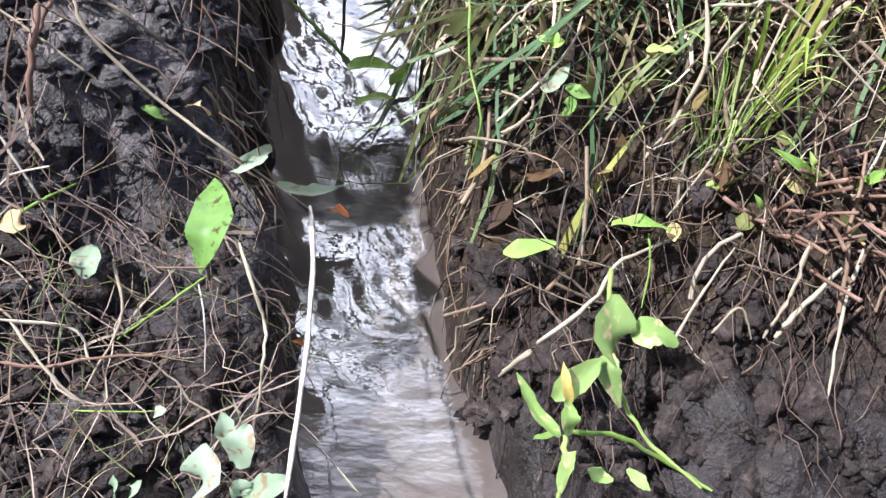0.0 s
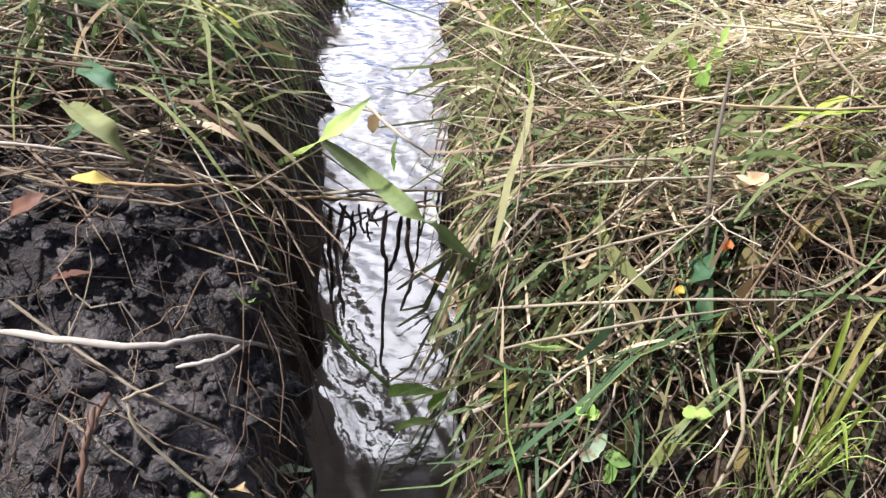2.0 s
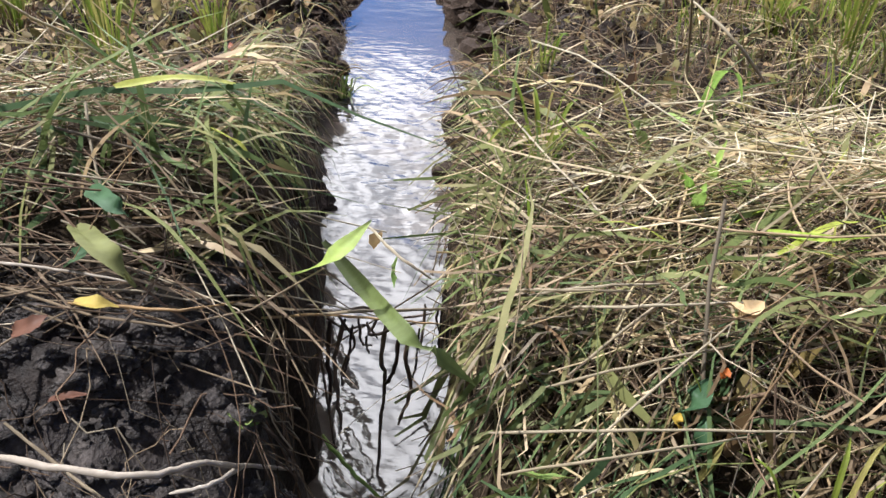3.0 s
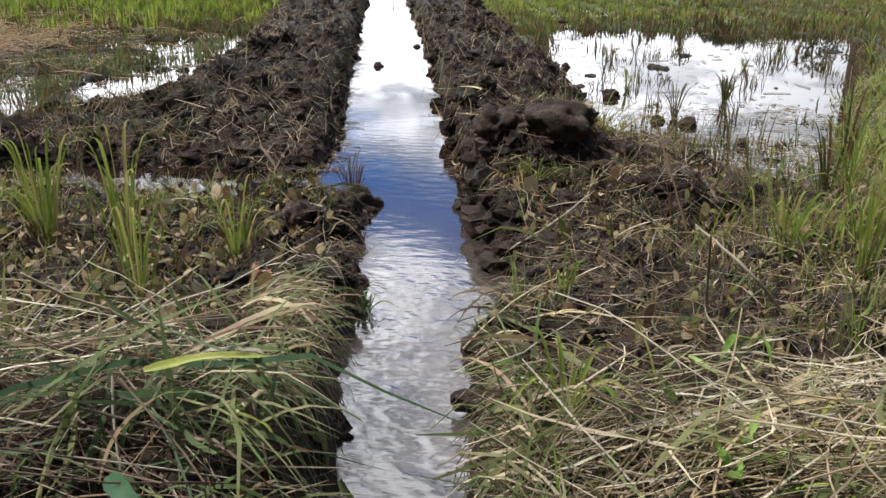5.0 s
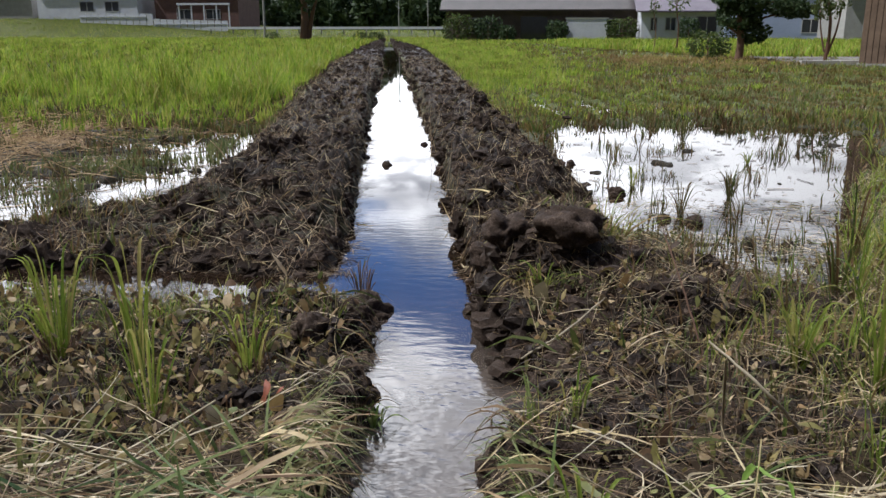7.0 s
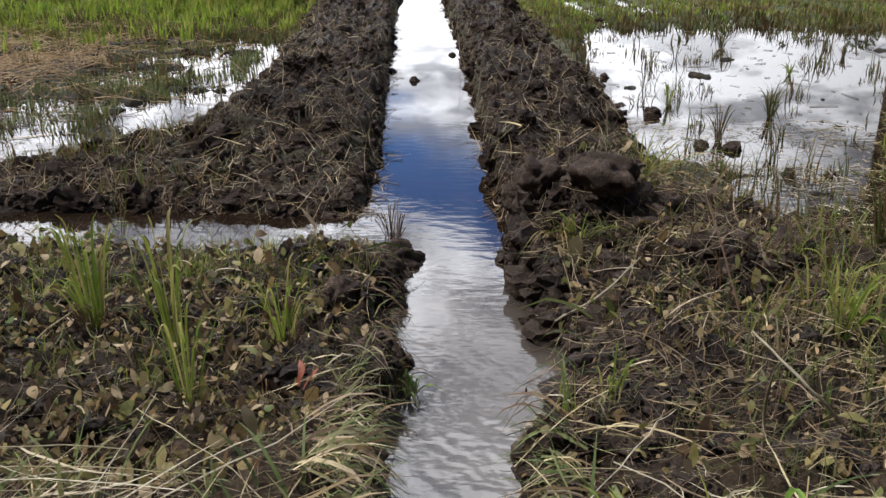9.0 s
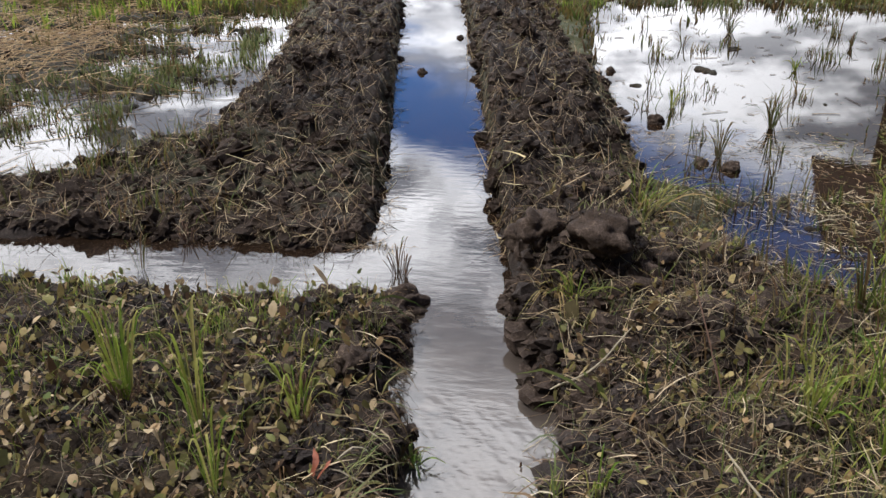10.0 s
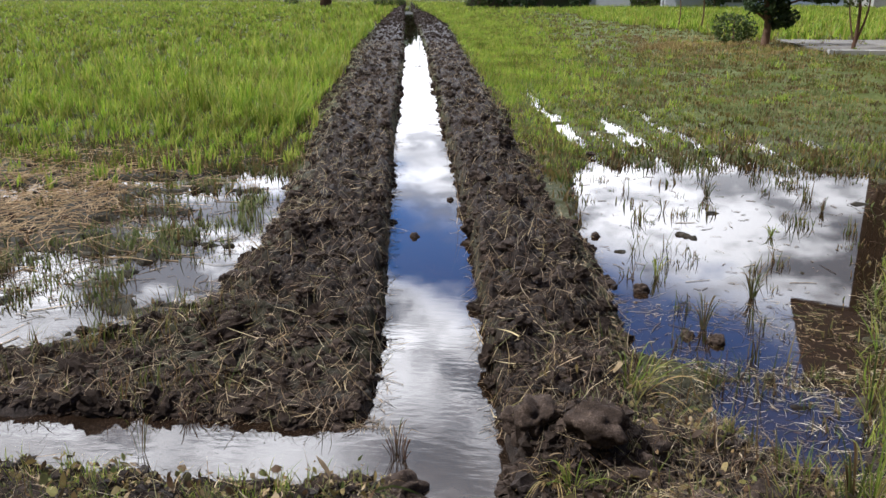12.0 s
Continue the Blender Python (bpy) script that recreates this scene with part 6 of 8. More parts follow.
def tuft(name, at, n, tall, width, spread, mat, label, lean=(0.0, 0.0)):
    """A grass tuft; every blade is a part."""
    z = float(max(z_at(at[0], at[1]), 0.0))
    t = thing(name, label, "grass tuft", (at[0], at[1], z - 0.005), "grass tufts")
    for _ in range(int(n * 1.4)):
        a, h = rng.uniform(0, 6.28), tall * rng.uniform(0.55, 1.1)
        le = spread * rng.uniform(0.3, 1.7)
        base = np.array([math.cos(a), math.sin(a), 0]) * rng.uniform(0, 0.02)
        d = np.array([math.cos(a) + lean[0], math.sin(a) + lean[1], 0])
        pts = [base, base + d * h * le * 0.25 + [0, 0, h * 0.45], base + d * h * le * 0.6 + [0, 0, h * (0.85 - 0.15 * le)], base + d * h * le * 1.1 + [0, 0, h * (1.0 - 0.5 * le)]]
        b = new("blade", leaf_mesh("blade", pts, width * rng.uniform(0.8, 1.4), mat, 0.4))
        b.parent = t
    return t


def stubble(name, at, n, tall, radius, lean, label):
    """A clump of cut stalks; every stalk is a part."""
    z = float(max(z_at(at[0], at[1]), 0.0))
    t = thing(name, label, "stubble", (at[0], at[1], z - 0.01), "rice stubble")
    for _ in range(int(n * 1.5)):
        a, q = rng.uniform(0, 6.28), radius * math.sqrt(rng.uniform(0, 1))
        b = np.array([math.cos(a) * q, math.sin(a) * q, 0])
        h = tall * rng.uniform(0.5, 1.15)
        lx, ly = h * lean * rng.normal(0, 0.5), -h * lean * rng.uniform(0.4, 1.2)
        P = smooth_line([b, b * 1.3 + [lx * 0.5, ly * 0.5, h * 0.5], b * 1.9 + [lx + rng.normal(0, 0.005), ly + rng.normal(0, 0.005), h]], 5)
        V, F = tubes(P[None], np.full((1, 5), rng.uniform(0.0009, 0.0019)) * np.array([[1, 1, 1, 1.05, 1.1]]), 6)
        cap = len(V) - 6
        s = new("stalk", mesh_from("stalk", V, np.vstack([F, [[cap, cap + 1, cap + 2, cap + 3], [cap, cap + 3, cap + 4, cap + 5]]]), TANSTRAW if rng.uniform() < 0.12 else BARK))
        s.parent = t
    return t


def soil_lump(name, at, size, label, sink=0.35, shape=None, rough=0.36):
    v0, f0 = shape or BALL4
    seed = rng.uniform(0, 90)
    V = v0.copy()
    d = 1 + rough * (fbm(V[:, 0] + seed, V[:, 1] + V[:, 2] * 0.7, 1.4, 4, 71, 0.55) + fbm(V[:, 2] - seed, V[:, 0] - V[:, 1], 2.6, 4, 77, 0.6) + 0.22 * fbm(V[:, 0] * 1.3 + V[:, 1], V[:, 2] + seed, 7.0, 3, 79, 0.7))
    V = V * d[:, None] * np.array(size) * 1.1
    z = max(float(z_at(at[0], at[1])), -0.02)
    ob = new(name, mesh_from(name, V, f0, CLOD, True))
    ob.location = (at[0], at[1], z + size[2] * (1 - 2 * sink))
    ob.rotation_euler = (rng.normal(0, 0.2), rng.normal(0, 0.2), rng.uniform(0, 6))
    return tagged(ob, label, "clod", "large clods")


BALL4 = ball(4)
for at, size in (((0.29, 3.04), (0.095, 0.08, 0.06)), ((0.08, 3.16), (0.09, 0.065, 0.055)), ((0.42, 2.95), (0.09, 0.08, 0.06)), ((0.62, 2.74), (0.075, 0.06, 0.035)), ((0.0, 3.40), (0.075, 0.06, 0.05)),
                 ((0.50, 3.16), (0.07, 0.06, 0.045)), ((0.20, 3.26), (0.07, 0.06, 0.05))):
    soil_lump("soil_lump", at, size, "large dark lump of dug soil on the mound", 0.38, rough=0.42)
for at, size in (((-0.40, 2.99), (0.075, 0.07, 0.065)), ((-0.45, 2.78), (0.085, 0.065, 0.055)), ((-0.64, 2.84), (0.06, 0.045, 0.04)), ((-0.43, 2.40), (0.055, 0.05, 0.045)), ((-0.47, 2.20), (0.05, 0.04, 0.035))):
    soil_lump("soil_lump", at, size, "dark soil lump at the channel corner", 0.5, rough=0.55)
for at, r in (((-0.87, 6.27), 0.055), ((-0.74, 7.42), 0.05), ((0.41, 6.12), 0.065), ((0.99, 4.55), 0.075), ((0.68, 5.29), 0.075), ((0.12, 7.09), 0.065), ((0.46, 6.45), 0.06), ((0.85, 4.62), 0.06), ((0.30, 7.6), 0.05)):
    soil_lump("wet_clod", at, (r * 0.62, r * 0.55, r * 0.5), "dark mud clod standing in shallow water", 0.2)
stalk("dry_stalk", [(-0.103, 0.623, 0.275), (-0.092, 0.610, 0.254), (-0.044, 0.596, 0.204), (0.014, 0.576, 0.171), (0.055, 0.628, 0.059)], 0.0015, PALE, "long pale dry stalk across the mud bank", "stalk")
stalk("bleached_stalk", [(0.061, 0.605, 0.089), (0.079, 0.517, 0.109), (0.090, 0.416, 0.128), (0.101, 0.302, 0.164)], 0.0022, BLEACH, "bleached bent stalk hanging beside the water", "stalk")
stalk("dry_stalk", [(-0.160, 0.619, 0.264), (-0.115, 0.603, 0.240), (-0.072, 0.597, 0.198), (-0.033, 0.583, 0.147)], 0.0010, PALE, "thin dry stalk on the mud bank", "stalk")
stalk("dark_stalk", [(-0.130, 0.645, 0.260), (-0.133, 0.608, 0.253), (-0.139, 0.585, 0.223), (-0.139, 0.564, 0.188)], 0.0022, BARK, "dark brown withered stem on mud", "stalk")
stalk("white_stalk", [(-0.157, 0.553, 0.199), (-0.138, 0.535, 0.171), (-0.118, 0.520, 0.129)], 0.0012, BLEACH, "white split stem lying on mud", "stalk")
stalk("red_stalk", [(-0.133, 0.433, 0.132), (-0.088, 0.442, 0.113), (-0.074, 0.424, 0.098)], 0.0013, PALE, "pale pink dry stalk on the bank", "stalk")
stalk("red_stalk", [(-0.130, 0.409, 0.113), (-0.099, 0.410, 0.109), (-0.066, 0.417, 0.115), (-0.017, 0.429, 0.109)], 0.0014, BARK, "reddish dry stalk lying on the bank", "stalk")
stalk("dry_stalk", [(-0.121, 0.428, 0.138), (-0.089, 0.400, 0.116), (-0.066, 0.389, 0.096)], 0.0012, PALE, "forked pale dry stalk on the bank", "stalk")
stalk("green_stalk", [(0.008, 0.477, 0.144), (-0.014, 0.455, 0.139), (-0.064, 0.451, 0.089)], 0.0011, FRESH, "thin green stem leaning over the mud", "stalk")
stalk("jointed_stalk", [(0.031, 0.498, 0.161), (0.048, 0.463, 0.147), (0.055, 0.451, 0.127), (0.061, 0.414, 0.126), (0.057, 0.395, 0.095)], 0.0014, PALE, "jointed straw stem by the water", "stalk")
stalk("dry_stalk", [(-0.077, 0.389, 0.087), (-0.042, 0.390, 0.089), (-0.017, 0.393, 0.088)], 0.0006, FRESH, "thin green seedling stem", "stalk")
stalk("dry_stalk", [(0.079, 0.370, 0.124), (0.093, 0.409, 0.019), (0.134, 0.374, 0.009)], 0.0008, PALE, "thin dry stalk drooping to the water", "stalk")
stalk("dry_stalk", [(-0.147, 0.518, 0.150), (-0.126, 0.528, 0.160), (-0.109, 0.551, 0.155)], 0.0013, FRESH, "greenish stalk half in mud", "stalk")
stalk("dry_stalk", [(-0.075, 0.503, 0.122), (-0.057, 0.457, 0.112), (-0.070, 0.401, 0.097)], 0.0013, PALE, "dry stalk on the bank", "stalk")
stalk("dry_stalk", [(-0.000, 0.479, 0.133), (0.012, 0.447, 0.129), (0.012, 0.424, 0.096)], 0.0007, BLEACH, "white straw hanging on the bank", "stalk")
lone_leaf("dock_leaf", [(-0.004, 0.494, 0.130), (0.004, 0.500, 0.156), (0.005, 0.525, 0.163), (-0.005, 0.564, 0.157)], 0.0177, SPOTTED, "green spotted oval leaf on the bank", fold=0.25)
lone_leaf("floating_leaf", [(0.005, 0.694, 0.019), (0.034, 0.675, 0.030), (0.059, 0.680, 0.029), (0.079, 0.701, 0.020)], 0.0169, GREYLEAF, "grey-green leaf with torn edge over water", fold=0.25)
lone_leaf("orange_scrap", [(0.069, 0.642, 0.044), (0.079, 0.638, 0.050), (0.090, 0.636, 0.044)], 0.0055, ORANGE, "small orange withered petal", fold=0.50)
lone_leaf("orange_scrap", [(0.057, 0.507, 0.020), (0.063, 0.504, 0.023), (0.068, 0.503, 0.020)], 0.0035, ORANGE, "small orange scrap at the waterline", fold=0.50)
lone_leaf("dead_leaf", [(-0.102, 0.515, 0.121), (-0.090, 0.491, 0.132), (-0.091, 0.483, 0.121)], 0.0115, GREYLEAF, "pale dead leaf on mud", fold=0.25)
lone_leaf("dead_leaf", [(-0.063, 0.598, 0.198), (-0.052, 0.595, 0.195), (-0.043, 0.602, 0.182)], 0.0062, SPOTTED, "green leaf half buried in mud", fold=0.25)
lone_leaf("dead_leaf", [(-0.032, 0.611, 0.190), (-0.020, 0.607, 0.196), (-0.015, 0.611, 0.182)], 0.0081, TANLEAF, "curled tan leaf on mud", fold=0.25)
lone_leaf("dead_leaf", [(-0.029, 0.707, 0.090), (-0.024, 0.730, 0.065), (-0.014, 0.770, 0.011)], 0.0138, GREYLEAF, "grey-green leaf at the water edge", fold=0.25)
lone_leaf("dead_leaf", [(-0.161, 0.514, 0.143), (-0.145, 0.509, 0.151), (-0.138, 0.511, 0.142)], 0.0112, TANLEAF, "brown dead leaf on mud", fold=0.25)
lone_leaf("dead_leaf", [(0.012, 0.576, 0.159), (0.025, 0.580, 0.165), (-0.007, 0.742, 0.030)], 0.0114, GREYLEAF, "dull green leaf on the mud edge", fold=0.25)
herb = thing("broad_leaf_herb", "grey-green broad-leaved herb at the foot of the bank", "herb")
leaf("leaf", [(0.026, 0.343, 0.065), (0.029, 0.345, 0.092), (0.027, 0.365, 0.100)], 0.0153, GREYLEAF, herb, fold=0.25)
leaf("leaf", [(0.049, 0.355, 0.094), (0.058, 0.353, 0.125), (0.062, 0.366, 0.132)], 0.0117, GREYLEAF, herb, fold=0.25)
leaf("leaf", [(0.055, 0.343, 0.076), (0.077, 0.336, 0.099), (0.091, 0.341, 0.110)], 0.0103, GREYLEAF, herb, fold=0.25)
leaf("leaf", [(0.036, 0.372, 0.082), (0.039, 0.376, 0.099), (0.035, 0.386, 0.108)], 0.0077, GREYLEAF, herb, fold=0.25)
leaf("leaf", [(0.054, 0.343, 0.094), (0.057, 0.336, 0.092), (0.052, 0.334, 0.082)], 0.0083, GREYLEAF, herb, fold=0.25)
seedling = thing("small_herb", "small round-leaved seedlings in the mud", "herb")
leaf("leaf", [(-0.043, 0.344, 0.045), (-0.041, 0.346, 0.059), (-0.042, 0.352, 0.065)], 0.0041, GREYLEAF, seedling, fold=0.25)
leaf("leaf", [(-0.033, 0.343, 0.044), (-0.028, 0.347, 0.055), (-0.028, 0.355, 0.051)], 0.0069, GREYLEAF, seedling, fold=0.25)
leaf("leaf", [(-0.022, 0.395, 0.077), (-0.017, 0.395, 0.084), (-0.012, 0.397, 0.084)], 0.0049, GREYLEAF, seedling, fold=0.25)
lone_leaf("oval_leaf", [(0.231, 0.538, 0.126), (0.250, 0.538, 0.133), (0.274, 0.550, 0.129)], 0.0092, FRESHLEAF, "fresh green oval leaf on dead stalks", fold=0.25)
lone_leaf("oval_leaf", [(0.319, 0.570, 0.134), (0.339, 0.567, 0.142), (0.367, 0.568, 0.136)], 0.0109, FRESHLEAF, "fresh green oval leaf on dead stalks", fold=0.25)
stalk("leaf_stalk", [(0.350, 0.566, 0.131), (0.352, 0.543, 0.118), (0.349, 0.519, 0.092)], 0.0010, FRESH, "green leaf stem in the straw", "stalk")
climber = thing("pale_climber", "pale yellow-green trailing plant with torn leaves", "plant")
leaf("leaf", [(0.324, 0.471, 0.082), (0.319, 0.478, 0.110), (0.319, 0.503, 0.128)], 0.0200, PALELEAF, climber, fold=0.25)
leaf("leaf", [(0.336, 0.481, 0.101), (0.353, 0.484, 0.106), (0.373, 0.480, 0.098)], 0.0143, PALELEAF, climber, fold=0.25)
leaf("leaf", [(0.273, 0.424, 0.097), (0.289, 0.435, 0.107), (0.310, 0.457, 0.106)], 0.0104, PALELEAF, climber, fold=0.25)
leaf("leaf", [(0.279, 0.400, 0.083), (0.260, 0.419, 0.088), (0.246, 0.446, 0.095)], 0.0078, PALELEAF, climber, fold=0.25)
leaf("leaf", [(0.318, 0.466, 0.101), (0.317, 0.452, 0.095), (0.329, 0.435, 0.073)], 0.0090, PALELEAF, climber, fold=0.25)
leaf("leaf", [(0.284, 0.397, 0.093), (0.283, 0.403, 0.108), (0.283, 0.422, 0.103)], 0.0072, PALELEAF, climber, fold=0.25)
leaf("leaf", [(0.282, 0.367, 0.062), (0.285, 0.378, 0.082), (0.290, 0.386, 0.091)], 0.0086, PALELEAF, climber, fold=0.25)
leaf("leaf", [(0.263, 0.408, 0.064), (0.270, 0.404, 0.076), (0.279, 0.402, 0.084)], 0.0035, PALELEAF, climber, fold=0.25)
leaf("leaf", [(0.305, 0.391, 0.053), (0.314, 0.386, 0.051), (0.324, 0.383, 0.054)], 0.0081, PALELEAF, climber, fold=0.25)
leaf("leaf", [(0.336, 0.394, 0.053), (0.342, 0.382, 0.060), (0.350, 0.375, 0.059)], 0.0050, PALELEAF, climber, fold=0.25)
stem("stem", [(0.316, 0.524, 0.134), (0.317, 0.500, 0.118), (0.329, 0.457, 0.072), (0.353, 0.426, 0.048), (0.398, 0.393, 0.032)], 0.0021, FRESH, climber)
stem("stem", [(0.287, 0.403, 0.088), (0.331, 0.416, 0.061), (0.384, 0.411, 0.025), (0.408, 0.393, 0.028)], 0.0021, FRESH, climber)
stem("stem", [(0.283, 0.401, 0.086), (0.285, 0.380, 0.074), (0.281, 0.364, 0.054)], 0.0024, FRESH, climber)
lone_leaf("yellow_husk", [(0.285, 0.419, 0.101), (0.280, 0.426, 0.116), (0.277, 0.440, 0.124)], 0.0042, YELLOW, "yellow leaf sheath on the plant", fold=0.25)
stalk("straw_stalk", [(0.234, 0.474, 0.036), (0.259, 0.461, 0.111), (0.304, 0.504, 0.118), (0.325, 0.543, 0.115), (0.371, 0.571, 0.120)], 0.0021, PALE, "thick pale straw hanging off the edge", "stalk")
stalk("straw_stalk", [(0.451, 0.713, 0.259), (0.425, 0.658, 0.231), (0.398, 0.614, 0.186), (0.365, 0.581, 0.136)], 0.0012, PALE, "long pale straw leaning across the stubble", "stalk")
stalk("straw_stalk", [(0.381, 0.712, 0.259), (0.382, 0.665, 0.227), (0.363, 0.639, 0.190), (0.345, 0.624, 0.158)], 0.0020, PALE, "broken grey straw in the stubble", "stalk")
stalk("straw_stalk", [(0.384, 0.702, 0.260), (0.407, 0.694, 0.269), (0.447, 0.704, 0.262), (0.541, 0.666, 0.203)], 0.0014, PALE, "long bent straw over the stubble", "stalk")
stalk("straw_stalk", [(0.456, 0.500, 0.091), (0.472, 0.515, 0.114), (0.501, 0.540, 0.137)], 0.0024, PALE, "grey frayed straw over the cut edge", "stalk")
stalk("straw_stalk", [(0.375, 0.496, 0.079), (0.400, 0.534, 0.106), (0.423, 0.564, 0.124)], 0.0013, PALE, "straw drooping over the cut edge", "stalk")
stalk("straw_stalk", [(0.404, 0.499, 0.092), (0.423, 0.512, 0.112), (0.437, 0.498, 0.089)], 0.0012, PALE, "forked straw over the cut edge", "stalk")
stalk("straw_stalk", [(0.519, 0.556, 0.145), (0.507, 0.515, 0.106), (0.503, 0.466, 0.060)], 0.0016, PALE, "hanging dry straw on the cut edge", "stalk")
stalk("straw_stalk", [(0.473, 0.552, 0.151), (0.463, 0.523, 0.113), (0.450, 0.505, 0.082)], 0.0020, PALE, "hanging frayed straw on the cut edge", "stalk")
stalk("straw_stalk", [(0.172, 0.707, 0.085), (0.206, 0.620, 0.172), (0.243, 0.610, 0.173), (0.255, 0.609, 0.153)], 0.0015, PALE, "curled dry stalk over the water edge", "stalk")
stalk("straw_stalk", [(0.218, 0.627, 0.186), (0.248, 0.649, 0.209), (0.274, 0.678, 0.229), (0.282, 0.700, 0.242)], 0.0013, PALE, "dry stalk in the brown stubble", "stalk")
stubble("rice_stubble", (0.525, 0.649), 9, 0.06, 0.030, 0.9, "cut brown stubble in the levee")
stubble("rice_stubble", (0.500, 0.634), 9, 0.06, 0.030, 0.9, "cut brown stubble in the levee")
stubble("rice_stubble", (0.546, 0.643), 9, 0.06, 0.030, 0.9, "cut brown stubble in the levee")
stubble("rice_stubble", (0.478, 0.589), 6, 0.06, 0.030, 0.9, "cut brown stubble in the levee")
stubble("rice_stubble", (0.552, 0.605), 6, 0.06, 0.030, 0.9, "cut brown stubble in the levee")
stubble("rice_stubble", (0.455, 0.612), 6, 0.06, 0.030, 0.9, "cut brown stubble in the levee")
lone_leaf("young_shoot", [(0.493, 0.623, 0.147), (0.467, 0.609, 0.176), (0.438, 0.613, 0.193)], 0.0066, FRESHLEAF, "thick young green shoot in the stubble", fold=0.60)
lone_leaf("young_shoot", [(0.496, 0.624, 0.147), (0.478, 0.609, 0.177), (0.472, 0.617, 0.189)], 0.0046, FRESHLEAF, "thick young green shoot in the stubble", fold=0.60)
lone_leaf("young_shoot", [(0.453, 0.597, 0.129), (0.443, 0.596, 0.143), (0.437, 0.601, 0.151)], 0.0041, FRESHLEAF, "young green shoot between cut stubble", fold=0.60)
lone_leaf("young_shoot", [(0.525, 0.616, 0.152), (0.531, 0.612, 0.168), (0.539, 0.616, 0.177)], 0.0053, FRESHLEAF, "young green shoot between cut stubble", fold=0.60)
tuft("grass_tuft", (0.411, 0.646), 22, 0.15, 0.0006, 0.45, FRESH, "bright thin green grass tuft in straw")
tuft("grass_tuft", (0.438, 0.673), 6, 0.16, 0.0020, 0.35, GREEN, "broad green grass blades in stubble")
tuft("grass_tuft", (0.549, 0.713), 6, 0.12, 0.0014, 0.5, GREEN, "green grass blades in stubble")
clover = thing("clover", "bright green three-lobed clover leaf", "clover")
leaf("leaflet", [(0.256, 0.666, 0.236), (0.251, 0.665, 0.241), (0.246, 0.669, 0.243)], 0.0061, FRESHLEAF, clover, fold=0.25)
leaf("leaflet", [(0.256, 0.666, 0.236), (0.256, 0.668, 0.243), (0.253, 0.672, 0.247)], 0.0061, FRESHLEAF, clover, fold=0.25)
leaf("leaflet", [(0.256, 0.666, 0.236), (0.261, 0.665, 0.240), (0.266, 0.666, 0.242)], 0.0061, FRESHLEAF, clover, fold=0.25)
lone_leaf("round_leaf", [(0.336, 0.680, 0.228), (0.348, 0.679, 0.229), (0.360, 0.677, 0.231)], 0.0118, FRESHLEAF, "small round pale green leaf", fold=0.25)
lone_leaf("round_leaf", [(0.398, 0.609, 0.150), (0.403, 0.608, 0.151), (0.410, 0.610, 0.148)], 0.0055, FRESHLEAF, "tiny round green leaf", fold=0.25)
lone_leaf("small_leaf", [(0.274, 0.656, 0.206), (0.280, 0.646, 0.208), (0.293, 0.645, 0.204)], 0.0062, SPOTTED, "dull green leaf in the stubble", fold=0.25)
lone_leaf("small_leaf", [(0.273, 0.643, 0.184), (0.277, 0.641, 0.195), (0.278, 0.648, 0.204)], 0.0067, SPOTTED, "dull olive leaf in the stubble", fold=0.25)
lone_leaf("small_leaf", [(0.253, 0.646, 0.206), (0.264, 0.654, 0.209), (0.275, 0.668, 0.220)], 0.0067, GREYLEAF, "pale grey-green leaf in the stubble", fold=0.25)
stalk("green_stalk", [(-0.016, 0.909, 0.100), (0.025, 0.865, 0.090), (0.066, 0.855, 0.050)], 0.0027, FRESH, "smooth green stem dipping into the water", "stalk")
lone_leaf("water_leaf", [(0.063, 0.842, 0.060), (0.087, 0.838, 0.070), (0.116, 0.857, 0.050)], 0.0083, FRESHLEAF, "narrow green leaf trailing in the water", fold=0.25)
lone_leaf("water_leaf", [(0.072, 0.814, 0.030), (0.095, 0.818, 0.040), (0.120, 0.829, 0.030)], 0.0070, FRESHLEAF, "narrow green leaf trailing in the water", fold=0.25)
lone_leaf("water_leaf", [(0.109, 0.829, 0.050), (0.118, 0.832, 0.060), (0.127, 0.843, 0.070)], 0.0076, FRESHLEAF, "narrow green leaf trailing in the water", fold=0.25)
lone_leaf("broad_grass", [(0.136, 0.944, -0.001), (0.175, 0.726, 0.200), (0.206, 0.702, 0.250)], 0.0097, SAGE, "broad grass blade leaning over water", fold=0.25)
lone_leaf("broad_grass", [(0.145, 0.794, -0.011), (0.175, 0.702, 0.122), (0.200, 0.650, 0.203)], 0.0066, SAGE, "grey-green blade drooping to the water", fold=0.25)
stalk("seed_stalk", [(0.188, 0.708, 0.245), (0.193, 0.665, 0.209), (0.205, 0.628, 0.187), (0.201, 0.624, 0.138)], 0.0011, FRESH, "green seed stem hanging over the edge", "stalk")
stalk("white_stick", [(-0.207, 0.652, 0.317), (-0.129, 0.634, 0.328), (-0.077, 0.640, 0.320), (-0.056, 0.670, 0.302), (-0.036, 0.720, 0.250), (-0.039, 0.862, 0.092)], 0.0029, BLEACH, "bleached forked stick lying over the bank", "stick")
stalk("white_stick", [(-0.035, 0.722, 0.249), (-0.050, 0.678, 0.271), (-0.079, 0.665, 0.272)], 0.0022, BLEACH, "short bleached side branch on the bank", "stick")
stalk("dry_stalk", [(-0.215, 0.687, 0.318), (-0.163, 0.667, 0.291), (-0.102, 0.636, 0.278), (-0.062, 0.637, 0.245), (-0.034, 0.678, 0.161)], 0.0015, PALE, "long dry straw lying on mud", "stalk")
